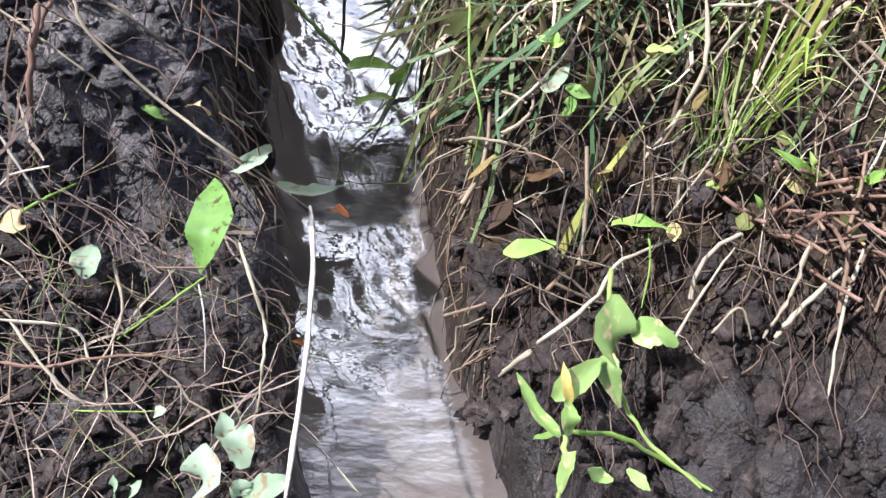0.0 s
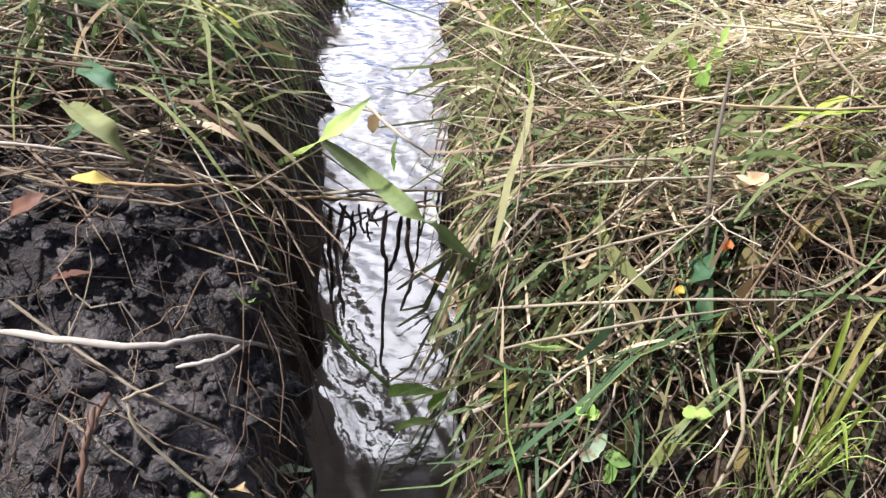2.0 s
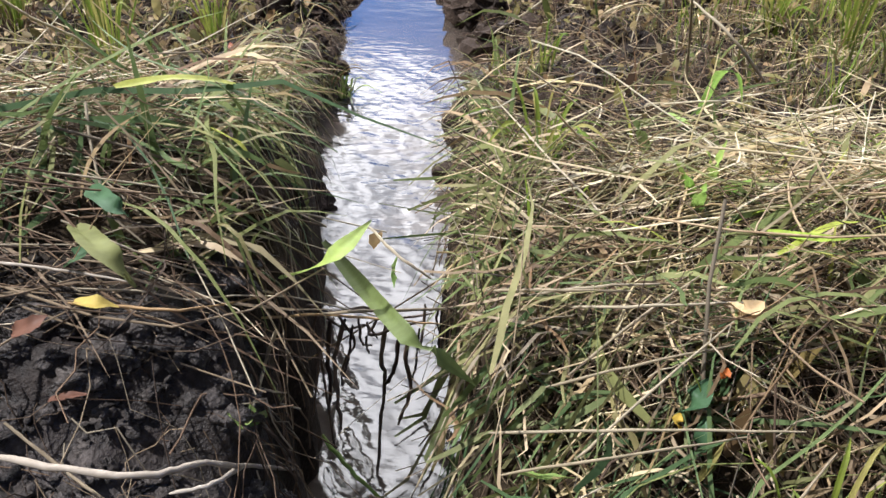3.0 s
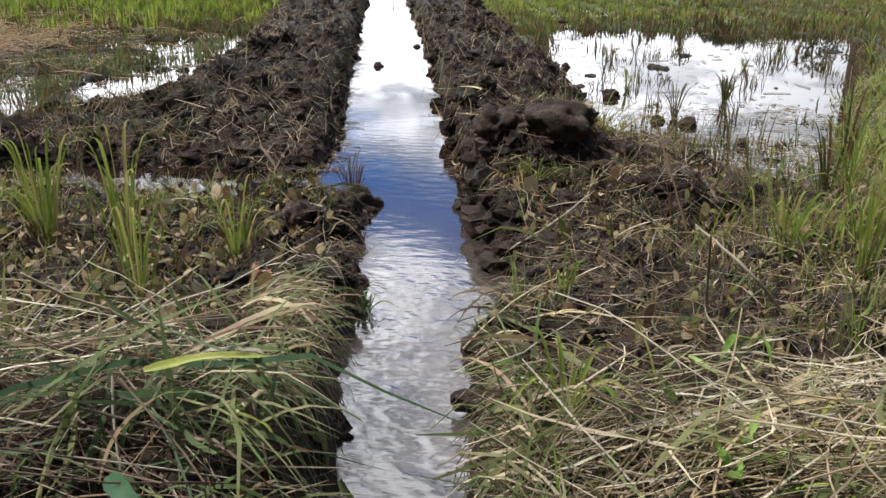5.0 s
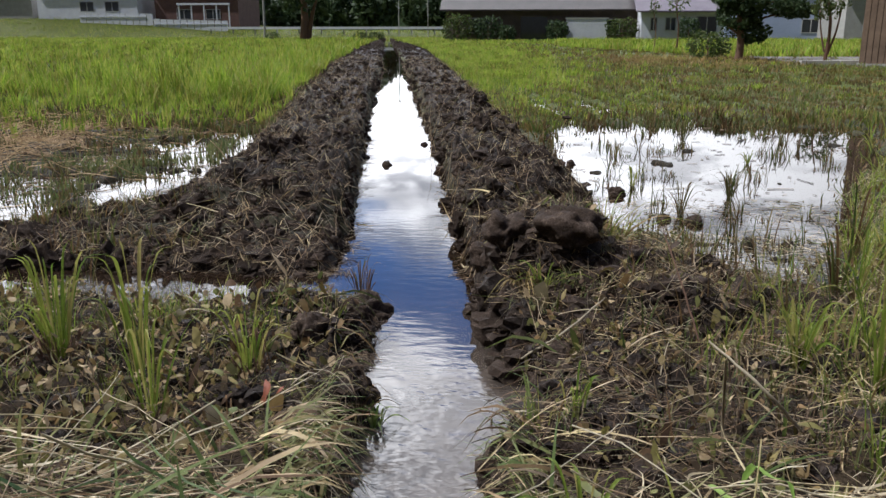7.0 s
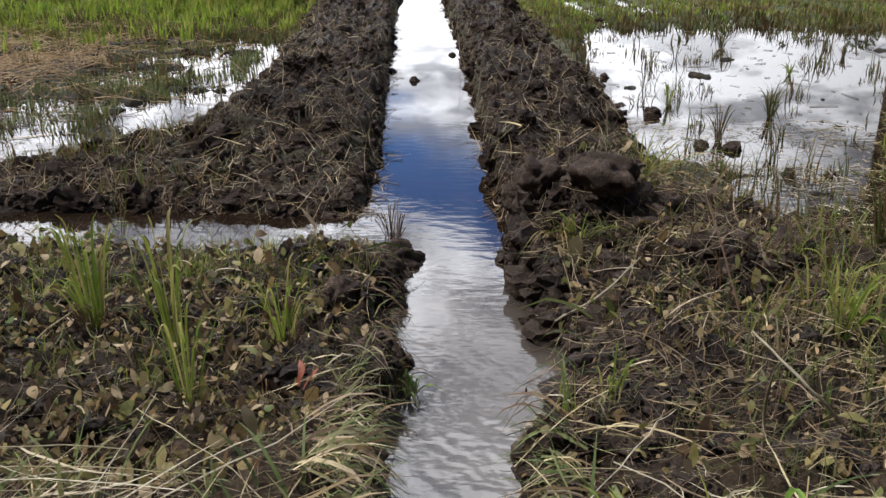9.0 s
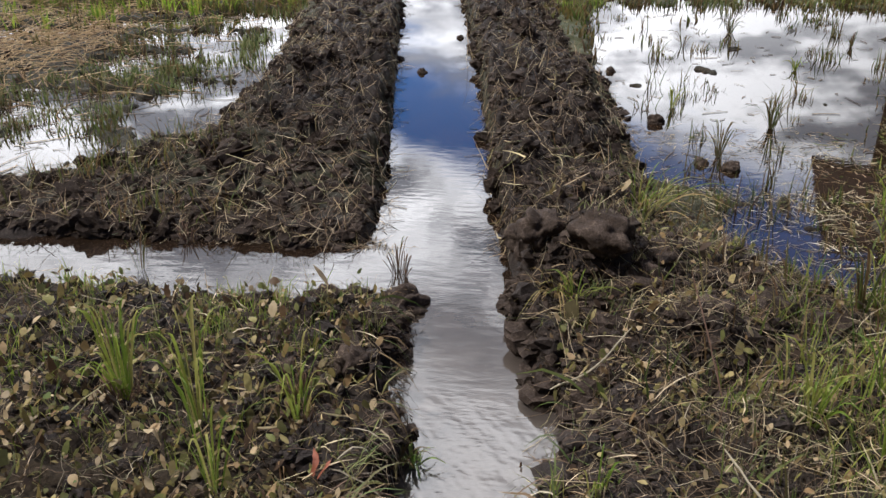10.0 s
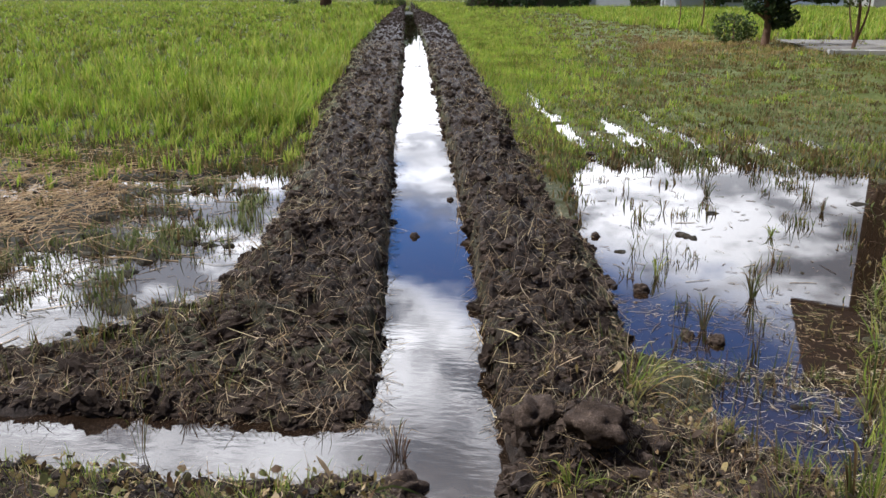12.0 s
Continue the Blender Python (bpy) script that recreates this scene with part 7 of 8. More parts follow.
stalk("dry_stalk", [(-0.106, 0.622, 0.279), (-0.070, 0.644, 0.283)], 0.0014, PALE, "pale broken straw on mud", "stalk")
stalk("dark_stalk", [(-0.131, 0.623, 0.269), (-0.132, 0.594, 0.250), (-0.138, 0.574, 0.212)], 0.0030, BARK, "dark split stem standing out of mud", "stalk")
stalk("dry_stalk", [(-0.009, 0.769, 0.360), (-0.051, 0.853, 0.255), (-0.034, 0.753, 0.282)], 0.0020, PALE, "pale stalk hanging from the ledge", "stalk")
stalk("dry_stalk", [(-0.045, 0.945, 0.183), (-0.055, 1.053, 0.029)], 0.0015, PALE, "thin stalk hanging from the ledge", "stalk")
stalk("ledge_stalk", [(-0.170, 0.745, 0.398), (-0.127, 0.754, 0.390), (-0.072, 0.764, 0.384), (-0.054, 0.949, 0.271)], 0.0014, TANSTRAW, "orange-brown stalk along the ledge", "stalk")
stalk("ledge_stalk", [(-0.248, 0.782, 0.409), (-0.190, 0.782, 0.404), (-0.133, 0.778, 0.398)], 0.0013, BLEACH, "white stalk along the ledge", "stalk")
lone_leaf("yellow_husk", [(-0.169, 0.751, 0.394), (-0.147, 0.741, 0.400), (-0.130, 0.749, 0.393)], 0.0084, YELLOW, "orange and yellow husk on the ledge", fold=0.50)
lone_leaf("dead_leaf", [(-0.224, 0.743, 0.367), (-0.201, 0.735, 0.381), (-0.189, 0.743, 0.386)], 0.0077, BROWNLEAF, "dark red-brown dead leaf", fold=0.25)
lone_leaf("dead_leaf", [(-0.192, 0.715, 0.318), (-0.174, 0.715, 0.324), (-0.157, 0.720, 0.323)], 0.0051, BROWNLEAF, "dark red-brown leaf on mud", fold=0.25)
sprig = thing("small_sprig", "small pale green sprig on the bank edge", "herb")
leaf("leaf", [(-0.037, 0.728, 0.286), (-0.038, 0.720, 0.302), (-0.039, 0.711, 0.318)], 0.0063, PALELEAF, sprig, fold=0.25)
leaf("leaf", [(-0.034, 0.735, 0.283), (-0.034, 0.751, 0.279), (-0.034, 0.751, 0.292)], 0.0046, PALELEAF, sprig, fold=0.25)
leaf("leaf", [(-0.035, 0.742, 0.276), (-0.032, 0.764, 0.264), (-0.049, 0.838, 0.205)], 0.0043, PALELEAF, sprig, fold=0.25)
lone_leaf("green_grass", [(-0.054, 0.948, 0.289), (0.026, 0.818, 0.400), (0.056, 0.892, 0.400)], 0.0099, FRESHLEAF, "bright green broad blade over the ditch", fold=0.25)
lone_leaf("long_grass", [(-0.118, 1.407, 0.049), (0.090, 0.789, 0.360), (0.123, 0.789, 0.330), (0.162, 0.804, 0.280)], 0.0092, SAGE, "long grey-green blade bridging the ditch", fold=0.35)
stalk("bent_stalk", [(0.050, 0.913, 0.380), (0.088, 0.860, 0.380), (0.115, 0.859, 0.360)], 0.0016, PALE, "bent stalk over the ditch", "stalk")
stalk("bridging_stalk", [(0.016, 0.837, 0.330), (0.062, 0.845, 0.330), (0.115, 0.892, 0.300), (0.150, 0.979, 0.237), (0.208, 0.814, 0.296)], 0.0015, PALE, "dry stalks bridging the ditch", "stalk")
stalk("bridging_stalk", [(-0.053, 0.863, 0.301), (0.006, 0.874, 0.300), (0.070, 0.884, 0.290), (0.119, 0.908, 0.270)], 0.0014, TANSTRAW, "brown stalk bridging the ditch", "stalk")
lone_leaf("hanging_leaf", [(0.054, 0.935, 0.360), (0.045, 0.969, 0.330), (0.041, 0.983, 0.310)], 0.0072, TANLEAF, "tan withered leaf over the water", fold=0.25)
lone_leaf("hanging_leaf", [(0.074, 0.923, 0.340), (0.067, 0.960, 0.300), (0.066, 0.954, 0.280)], 0.0059, SPOTTED, "olive leaf hanging over the water", fold=0.25)
lone_leaf("pale_leaf", [(0.201, 0.736, 0.243), (0.223, 0.722, 0.253), (0.249, 0.725, 0.254)], 0.0064, PALELEAF, "pale folded leaf in the grass", fold=0.60)
lone_leaf("broad_leaf", [(-0.188, 0.819, 0.426), (-0.137, 0.763, 0.433), (-0.120, 0.762, 0.405)], 0.0096, SAGE, "broad grey-green leaf in the straw", fold=0.25)
lone_leaf("dark_leaf", [(0.343, 0.787, 0.272), (0.355, 0.784, 0.297), (0.370, 0.807, 0.302)], 0.0120, DARKLEAF, "dark green leaf under the straw", fold=0.25)
lone_leaf("dark_leaf", [(0.359, 0.764, 0.253), (0.360, 0.764, 0.272), (0.363, 0.778, 0.281)], 0.0078, DARKLEAF, "dark green leaf under the straw", fold=0.25)
lone_leaf("husk", [(0.383, 0.847, 0.356), (0.393, 0.828, 0.361), (0.412, 0.843, 0.363)], 0.0106, TANLEAF, "dry tan husk on the straw", fold=0.50)
lone_leaf("husk", [(0.389, 0.843, 0.348), (0.400, 0.830, 0.353), (0.417, 0.839, 0.357)], 0.0090, TANLEAF, "dry tan husk on the straw", fold=0.50)
lone_leaf("husk", [(0.341, 0.769, 0.272), (0.337, 0.769, 0.283), (0.341, 0.776, 0.287)], 0.0056, YELLOW, "yellow withered leaf in the straw", fold=0.40)
lone_leaf("bud", [(0.375, 0.796, 0.311), (0.377, 0.793, 0.319), (0.379, 0.798, 0.323)], 0.0041, ORANGE, "small orange-brown bud in the straw", fold=0.60)
stalk("straw_stalk", [(0.166, 0.893, 0.326), (0.233, 0.847, 0.362), (0.302, 0.868, 0.350)], 0.0015, PALE, "long pale straw lying over the levee", "stalk")
stalk("straw_stalk", [(0.206, 0.868, 0.340), (0.265, 0.857, 0.361), (0.327, 0.874, 0.356)], 0.0014, PALE, "long pale straw lying over the levee", "stalk")
stalk("straw_stalk", [(0.157, 0.969, 0.250), (0.282, 0.840, 0.351), (0.406, 0.858, 0.351)], 0.0015, PALE, "long pale straw lying over the levee", "stalk")
stalk("straw_stalk", [(0.224, 0.798, 0.289), (0.303, 0.793, 0.326), (0.390, 0.825, 0.327)], 0.0014, PALE, "long pale straw lying over the levee", "stalk")
stalk("straw_stalk", [(0.175, 0.765, 0.261), (0.306, 0.740, 0.299), (0.437, 0.748, 0.300)], 0.0014, PALE, "long pale straw lying over the levee", "stalk")
stalk("straw_stalk", [(0.187, 0.732, 0.244), (0.285, 0.710, 0.299), (0.394, 0.750, 0.289)], 0.0013, PALE, "long pale straw lying over the levee", "stalk")
stalk("straw_stalk", [(0.244, 0.811, 0.293), (0.300, 0.834, 0.340), (0.364, 0.885, 0.359)], 0.0014, PALE, "long pale straw lying over the levee", "stalk")
stalk("straw_stalk", [(0.249, 0.739, 0.261), (0.314, 0.771, 0.319), (0.391, 0.844, 0.339)], 0.0014, PALE, "long pale straw lying over the levee", "stalk")
stalk("straw_stalk", [(0.213, 0.691, 0.224), (0.240, 0.686, 0.263), (0.270, 0.702, 0.271)], 0.0013, PALE, "long pale straw lying over the levee", "stalk")
stalk("straw_stalk", [(0.386, 0.671, 0.217), (0.415, 0.689, 0.271), (0.463, 0.740, 0.285)], 0.0014, PALE, "long pale straw lying over the levee", "stalk")
lone_leaf("yellow_grass", [(-0.178, 0.916, 0.515), (-0.131, 0.969, 0.505), (-0.078, 1.046, 0.464)], 0.0065, YELLOWGREEN, "long yellow-green blade lying on straw", fold=0.25)
lone_leaf("broad_leaf", [(-0.195, 0.863, 0.439), (-0.149, 0.807, 0.457), (-0.134, 0.809, 0.441)], 0.0094, DARKLEAF, "blue-green broad leaf in the straw", fold=0.25)
lone_leaf("broad_leaf", [(-0.192, 0.819, 0.426), (-0.136, 0.759, 0.438), (-0.119, 0.762, 0.404)], 0.0121, SAGE, "grey-green broad leaf in the straw", fold=0.25)
lone_leaf("broad_leaf", [(-0.191, 0.787, 0.403), (-0.178, 0.788, 0.414), (-0.175, 0.801, 0.420)], 0.0089, DARKLEAF, "dull green leaf in the straw", fold=0.25)
lone_leaf("green_grass", [(-0.091, 0.906, 0.483), (-0.078, 0.937, 0.453), (-0.072, 0.947, 0.431)], 0.0062, GREEN, "green blade in the straw", fold=0.25)
lone_leaf("green_grass", [(-0.059, 0.997, 0.407), (-0.100, 1.224, 0.248), (-0.095, 1.244, 0.184)], 0.0089, SAGE, "green blade over the bank edge", fold=0.25)
shoots = thing("young_grass", "bright yellow-green young grass in the straw", "grass")
leaf("blade", [(0.409, 1.163, 0.297), (0.389, 1.142, 0.342), (0.377, 1.143, 0.359)], 0.0057, FRESHLEAF, shoots, fold=0.25)
leaf("blade", [(0.421, 1.156, 0.282), (0.399, 1.113, 0.330), (0.382, 1.083, 0.366)], 0.0063, FRESHLEAF, shoots, fold=0.25)
leaf("blade", [(0.416, 1.143, 0.281), (0.395, 1.051, 0.351), (0.397, 1.044, 0.375)], 0.0075, FRESHLEAF, shoots, fold=0.25)
leaf("blade", [(0.443, 1.181, 0.301), (0.424, 1.118, 0.358), (0.432, 1.122, 0.391)], 0.0057, FRESHLEAF, shoots, fold=0.25)
leaf("blade", [(0.434, 1.178, 0.290), (0.423, 1.141, 0.354), (0.415, 1.141, 0.368)], 0.0051, FRESHLEAF, shoots, fold=0.25)
leaf("blade", [(0.441, 1.178, 0.290), (0.446, 1.109, 0.334), (0.468, 1.115, 0.346)], 0.0079, FRESHLEAF, shoots, fold=0.25)
lone_leaf("green_grass", [(0.384, 1.343, 0.265), (0.357, 1.240, 0.337), (0.340, 1.241, 0.366)], 0.0079, SAGE, "green blade in the straw", fold=0.25)
lone_leaf("bent_grass", [(0.481, 1.486, 0.266), (0.486, 1.457, 0.318), (0.431, 1.199, 0.442), (0.447, 1.185, 0.445), (0.464, 1.205, 0.406)], 0.0061, FRESHLEAF, "bright bent grass blade over the straw", fold=0.25)
lone_leaf("green_grass", [(0.429, 1.471, 0.275), (0.438, 1.406, 0.293), (0.457, 1.390, 0.287)], 0.0072, FRESHLEAF, "bright green blade in the straw", fold=0.25)
lone_leaf("flat_grass", [(0.453, 0.990, 0.349), (0.485, 0.929, 0.379), (0.538, 0.949, 0.371)], 0.0056, GREEN, "yellowing green blades pressed on the straw", fold=0.25)
lone_leaf("flat_grass", [(0.447, 0.928, 0.360), (0.501, 0.961, 0.374), (0.538, 0.975, 0.374)], 0.0043, GREEN, "yellowing green blades pressed on the straw", fold=0.25)
lone_leaf("flat_grass", [(0.472, 0.982, 0.331), (0.491, 0.921, 0.366), (0.543, 0.921, 0.345)], 0.0052, GREEN, "yellowing green blades pressed on the straw", fold=0.25)
stalk("standing_straw", [(0.519, 1.760, 0.165), (0.508, 1.743, 0.284), (0.459, 1.560, 0.444)], 0.0029, PALE, "single upright straw stalk", "stalk")
stalk("arching_straw", [(0.676, 1.807, 0.204), (0.584, 1.782, 0.305), (0.509, 1.905, 0.348)], 0.0032, PALE, "arched yellow straw in the weeds", "stalk")
stalk("thin_stalk", [(0.604, 2.380, 0.138), (0.560, 2.459, 0.282), (0.510, 2.563, 0.432)], 0.0026, BARK, "thin dry weed stalk beside the mound", "stalk")
stalk("wire_root", [(0.136, 2.459, 0.071), (0.256, 2.455, 0.160), (0.373, 2.639, 0.197)], 0.0033, PALE, "pale root sticking out of the mound", "stalk")
twig = thing("water_twig", "dark twig stuck in mud at the water edge", "twig")
stem("stem", [(0.057, 2.190, -0.030), (0.063, 2.202, -0.011), (0.069, 2.192, 0.019)], 0.004, BARK, twig)
stem("stem", [(0.056, 2.202, -0.020), (0.076, 2.196, -0.010), (0.095, 2.206, -0.020)], 0.006, BARK, twig)
tuft("grass_tuft", (-1.032, 2.187), 9, 0.34, 0.0035, 0.35, GREEN, "tall green rice tuft with brown base")
tuft("grass_tuft", (-0.787, 2.111), 9, 0.36, 0.0040, 0.30, GREEN, "tall green rice tuft beside the channel")
tuft("grass_tuft", (-0.562, 2.247), 9, 0.26, 0.0026, 0.40, GREEN, "green rice tuft growing from stubble")
tuft("grass_tuft", (-1.051, 2.195), 12, 0.30, 0.0030, 0.40, GREEN, "green rice tuft in the low weeds")
tuft("grass_tuft", (-0.634, 1.841), 8, 0.31, 0.0026, 0.38, GREEN, "green rice tuft with seed head")
tuft("grass_tuft", (-0.527, 2.145), 8, 0.22, 0.0030, 0.40, GREEN, "green rice tuft beside stubble")
tuft("grass_tuft", (-1.486, 3.148), 5, 0.22, 0.0020, 0.20, WEED, "thin dark weed stalks by the channel")
tuft("grass_tuft", (-0.478, 3.286), 7, 0.15, 0.0020, 0.50, WEED, "stubble tuft on the mud knob")
tuft("grass_tuft", (0.46, 3.66), 11, 0.23, 0.0026, 0.85, GREEN, "fresh green tuft leaning over the spoil", (0.7, 0.35))
tuft("grass_tuft", (0.50, 3.70), 12, 0.24, 0.0026, 0.95, DRYGRASS, "dry tan tuft flattened on the spoil", (0.4, -0.2))
for at, n_, tall_ in (((1.50, 7.85), 22, 0.17), ((1.32, 5.25), 22, 0.20), ((0.95, 4.72), 14, 0.22), ((0.80, 5.6), 8, 0.16), ((1.75, 6.6), 12, 0.12), ((2.35, 7.4), 14, 0.14), ((1.05, 7.3), 9, 0.15)):
    tuft("grass_tuft", at, n_, tall_, 0.0026, 0.55, WEED if n_ % 4 else GREEN, "green and brown weed tuft standing in flood water")
tuft("grass_tuft", (0.56, 3.92), 8, 0.20, 0.0024, 0.70, GREEN, "thin green tuft by the drift", (0.8, 0.5))
tuft("grass_tuft", (0.14, 2.93), 26, 0.14, 0.0020, 1.0, DRYGRASS, "matted straw tuft on the mound")
tuft("grass_tuft", (0.20, 2.86), 16, 0.12, 0.0018, 0.9, GREEN, "yellow-green grass tuft on the mound")
tuft("grass_tuft", (0.814, 2.282), 8, 0.22, 0.0030, 0.50, GREEN, "green grass tuft in the bank weeds")
tuft("grass_tuft", (0.813, 2.503), 7, 0.20, 0.0025, 0.50, GREEN, "green grass tuft in the bank weeds")
tuft("grass_tuft", (1.187, 2.936), 10, 0.28, 0.0030, 0.40, GREEN, "green grass tuft in the bank weeds")
tuft("grass_tuft", (1.058, 2.482), 9, 0.25, 0.0030, 0.50, GREEN, "green grass tuft in the bank weeds")
tuft("grass_tuft", (0.963, 2.186), 12, 0.36, 0.0030, 0.35, GREEN, "tall green grass tuft on the bank")
tuft("grass_tuft", (0.839, 2.392), 8, 0.22, 0.0030, 0.40, GREEN, "green grass tuft on the bank")
tuft("grass_tuft", (1.130, 2.939), 10, 0.30, 0.0030, 0.35, WEED, "tall weeds at the pool edge")
tuft("grass_tuft", (1.484, 3.787), 10, 0.35, 0.0030, 0.30, WEED, "tall weeds at the pool edge")
tuft("grass_tuft", (0.253, 1.942), 10, 0.13, 0.0025, 0.30, GREEN, "short green tuft by the ditch")
tuft("grass_tuft", (0.230, 1.297), 14, 0.14, 0.0030, 0.60, GREEN, "green grass clump in the straw")
tuft("grass_tuft", (-0.223, 2.165), 14, 0.07, 0.0030, 0.90, FRESH, "low green weed at the water edge")
tuft("grass_tuft", (-0.256, 2.123), 12, 0.08, 0.0030, 0.80, WEED, "low weed clump at the water edge")
stubble("rice_stubble", (-0.551, 2.264), 14, 0.10, 0.030, 0.15, "upright brown rice stubble clump")
stubble("rice_stubble", (-1.032, 2.187), 12, 0.10, 0.040, 0.15, "brown rice stubble clump")
stubble("rice_stubble", (-1.401, 3.421), 10, 0.09, 0.030, 0.15, "brown rice stubble by the channel")
stubble("rice_stubble", (-1.028, 2.154), 12, 0.07, 0.035, 0.15, "brown rice stubble clump")
stubble("rice_stubble", (-0.521, 2.148), 12, 0.08, 0.030, 0.15, "orange-brown rice stubble clump")
stubble("rice_stubble", (-0.459, 3.242), 12, 0.11, 0.030, 0.15, "rice stubble leaning on the mud knob")
stubble("rice_stubble", (-0.497, 1.899), 8, 0.08, 0.030, 0.15, "brown rice stubble clump")
lone_leaf("red_leaf", [(-0.416, 1.905, 0.167), (-0.410, 1.924, 0.195), (-0.429, 1.972, 0.196)], 0.0085, RED, "reddish withered leaf in the weeds", fold=0.25)
lone_leaf("red_leaf", [(-0.401, 1.898, 0.166), (-0.380, 1.907, 0.196), (-0.372, 1.929, 0.204)], 0.0070, RED, "reddish withered leaf in the weeds", fold=0.25)
roots = thing("root_tangle", "dark wet roots dangling over the stream", "roots")
stem("root", [(0.012, 0.945, 0.241), (-0.005, 0.954, 0.178), (-0.002, 0.937, 0.142), (-0.002, 0.942, 0.078)], 0.0028, ROOT, roots)
stem("root", [(-0.012, 0.976, 0.217), (-0.017, 0.969, 0.167), (-0.015, 0.958, 0.117), (-0.025, 0.974, 0.072)], 0.0028, ROOT, roots)
stem("root", [(-0.009, 0.924, 0.243), (-0.014, 0.907, 0.196), (-0.025, 0.912, 0.128)], 0.0017, ROOT, roots)
stem("root", [(0.054, 0.964, 0.224), (0.049, 0.953, 0.182), (0.049, 0.969, 0.137), (0.041, 0.966, 0.059), (0.036, 0.952, -0.015)], 0.0028, ROOT, roots)
stem("root", [(0.073, 0.944, 0.230), (0.063, 0.949, 0.169), (0.050, 0.961, 0.134)], 0.0028, ROOT, roots)
stem("root", [(0.086, 0.909, 0.258), (0.081, 0.925, 0.203), (0.085, 0.923, 0.166), (0.072, 0.908, 0.124)], 0.0028, ROOT, roots)
stem("root", [(0.091, 0.970, 0.214), (0.085, 0.983, 0.153), (0.081, 0.968, 0.135)], 0.0017, ROOT, roots)
stem("root", [(0.021, 0.940, 0.238), (0.015, 0.937, 0.198), (0.010, 0.923, 0.178)], 0.0017, ROOT, roots)
stem("root", [(0.037, 0.942, 0.241), (0.044, 0.926, 0.236), (0.069, 0.926, 0.248), (0.101, 0.942, 0.247)], 0.0017, ROOT, roots)
stem("root", [(-0.024, 0.978, 0.226), (0.006, 0.964, 0.213), (0.029, 0.978, 0.209), (0.041, 0.980, 0.189)], 0.0017, ROOT, roots)
stem("root", [(-0.017, 0.914, 0.235), (-0.011, 0.914, 0.206), (-0.013, 0.929, 0.156), (-0.005, 0.916, 0.068)], 0.0017, ROOT, roots)
stem("root", [(0.007, 0.940, 0.248), (0.019, 0.954, 0.202), (0.004, 0.956, 0.169), (0.003, 0.940, 0.148)], 0.0017, ROOT, roots)
stem("root", [(-0.033, 0.958, 0.249), (-0.007, 0.973, 0.230), (0.034, 0.961, 0.247), (0.072, 0.956, 0.239), (0.107, 0.973, 0.235)], 0.0017, ROOT, roots)
stem("root", [(0.103, 0.919, 0.286), (0.101, 0.921, 0.257), (0.098, 0.905, 0.233)], 0.0017, ROOT, roots)
stem("root", [(0.021, 0.976, 0.222), (0.025, 0.963, 0.196), (0.038, 0.958, 0.196)], 0.0017, ROOT, roots)
stem("root", [(0.047, 0.953, 0.238), (0.036, 0.937, 0.222), (0.036, 0.948, 0.192)], 0.0017, ROOT, roots)
stem("root", [(-0.004, 0.918, 0.282), (-0.015, 0.914, 0.257), (-0.021, 0.930, 0.209)], 0.0017, ROOT, roots)
stem("root", [(0.114, 0.965, 0.251), (0.110, 0.976, 0.226), (0.112, 0.983, 0.202)], 0.0017, ROOT, roots)


# ---- far end of the field ----
def boxes(list_of):
    """One mesh from boxes (x0, x1, y0, y1, z0, z1)."""
    V, F = [], []
    for x0, x1, y0, y1, z0, z1 in list_of:
        k = len(V)
        V += [(x0, y0, z0), (x1, y0, z0), (x1, y1, z0), (x0, y1, z0), (x0, y0, z1), (x1, y0, z1), (x1, y1, z1), (x0, y1, z1)]
        F += [[k + i for i in q] for q in ((0, 3, 2, 1), (4, 5, 6, 7), (0, 1, 5, 4), (1, 2, 6, 5), (2, 3, 7, 6), (3, 0, 4, 7))]
    return np.array(V), np.array(F)


def boxed(name, list_of, mat, parent=None, label=""):
    ob = new(name, mesh_from(name, *boxes(list_of), mat, False))
    if parent:
        ob.parent = parent
    if label:
        tagged(ob, label)
    return ob


WHITE = plain("white_render", [(0.3, (0.52, 0.53, 0.58)), (0.7, (0.70, 0.71, 0.75))], 0.8, 0.8)
BROWN = plain("dark_boards", [(0.3, (0.045, 0.032, 0.026)), (0.7, (0.11, 0.08, 0.062))], 0.75, 1.5)
TILE = plain("roof_tile", [(0.3, (0.028, 0.023, 0.024)), (0.7, (0.065, 0.053, 0.052))], 0.6, 1.0)
BLUE = plain("blue_render", [(0.3, (0.30, 0.36, 0.52)), (0.7, (0.40, 0.46, 0.62))], 0.8, 0.8)
PURPLE = plain("purple_tile", [(0.3, (0.085, 0.070, 0.095)), (0.7, (0.15, 0.125, 0.16))], 0.6, 1.0)
REDWALL = plain("red_boards", [(0.3, (0.085, 0.042, 0.036)), (0.7, (0.16, 0.085, 0.07))], 0.75, 1.5)
PANE = plain("window_glass", [(0.3, (0.015, 0.018, 0.022)), (0.7, (0.03, 0.035, 0.04))], 0.06, 0.5, 0.0, 0.02)
FRAME = plain("window_frame", [(0.3, (0.35, 0.35, 0.36)), (0.7, (0.5, 0.5, 0.5))], 0.5, 2.0)
PLANK = plain("weathered_plank", [(0.3, (0.10, 0.062, 0.042)), (0.7, (0.26, 0.175, 0.12))], 0.75, 3.0)
CONCRETE = plain("concrete", [(0.3, (0.28, 0.27, 0.25)), (0.7, (0.42, 0.41, 0.39))], 0.85, 2.0)
GRAVEL = plain("yard_gravel", [(0.3, (0.10, 0.095, 0.085)), (0.7, (0.24, 0.225, 0.20))], 0.9, 3.0, 0.0, 0.6, 0.02, 0.05)
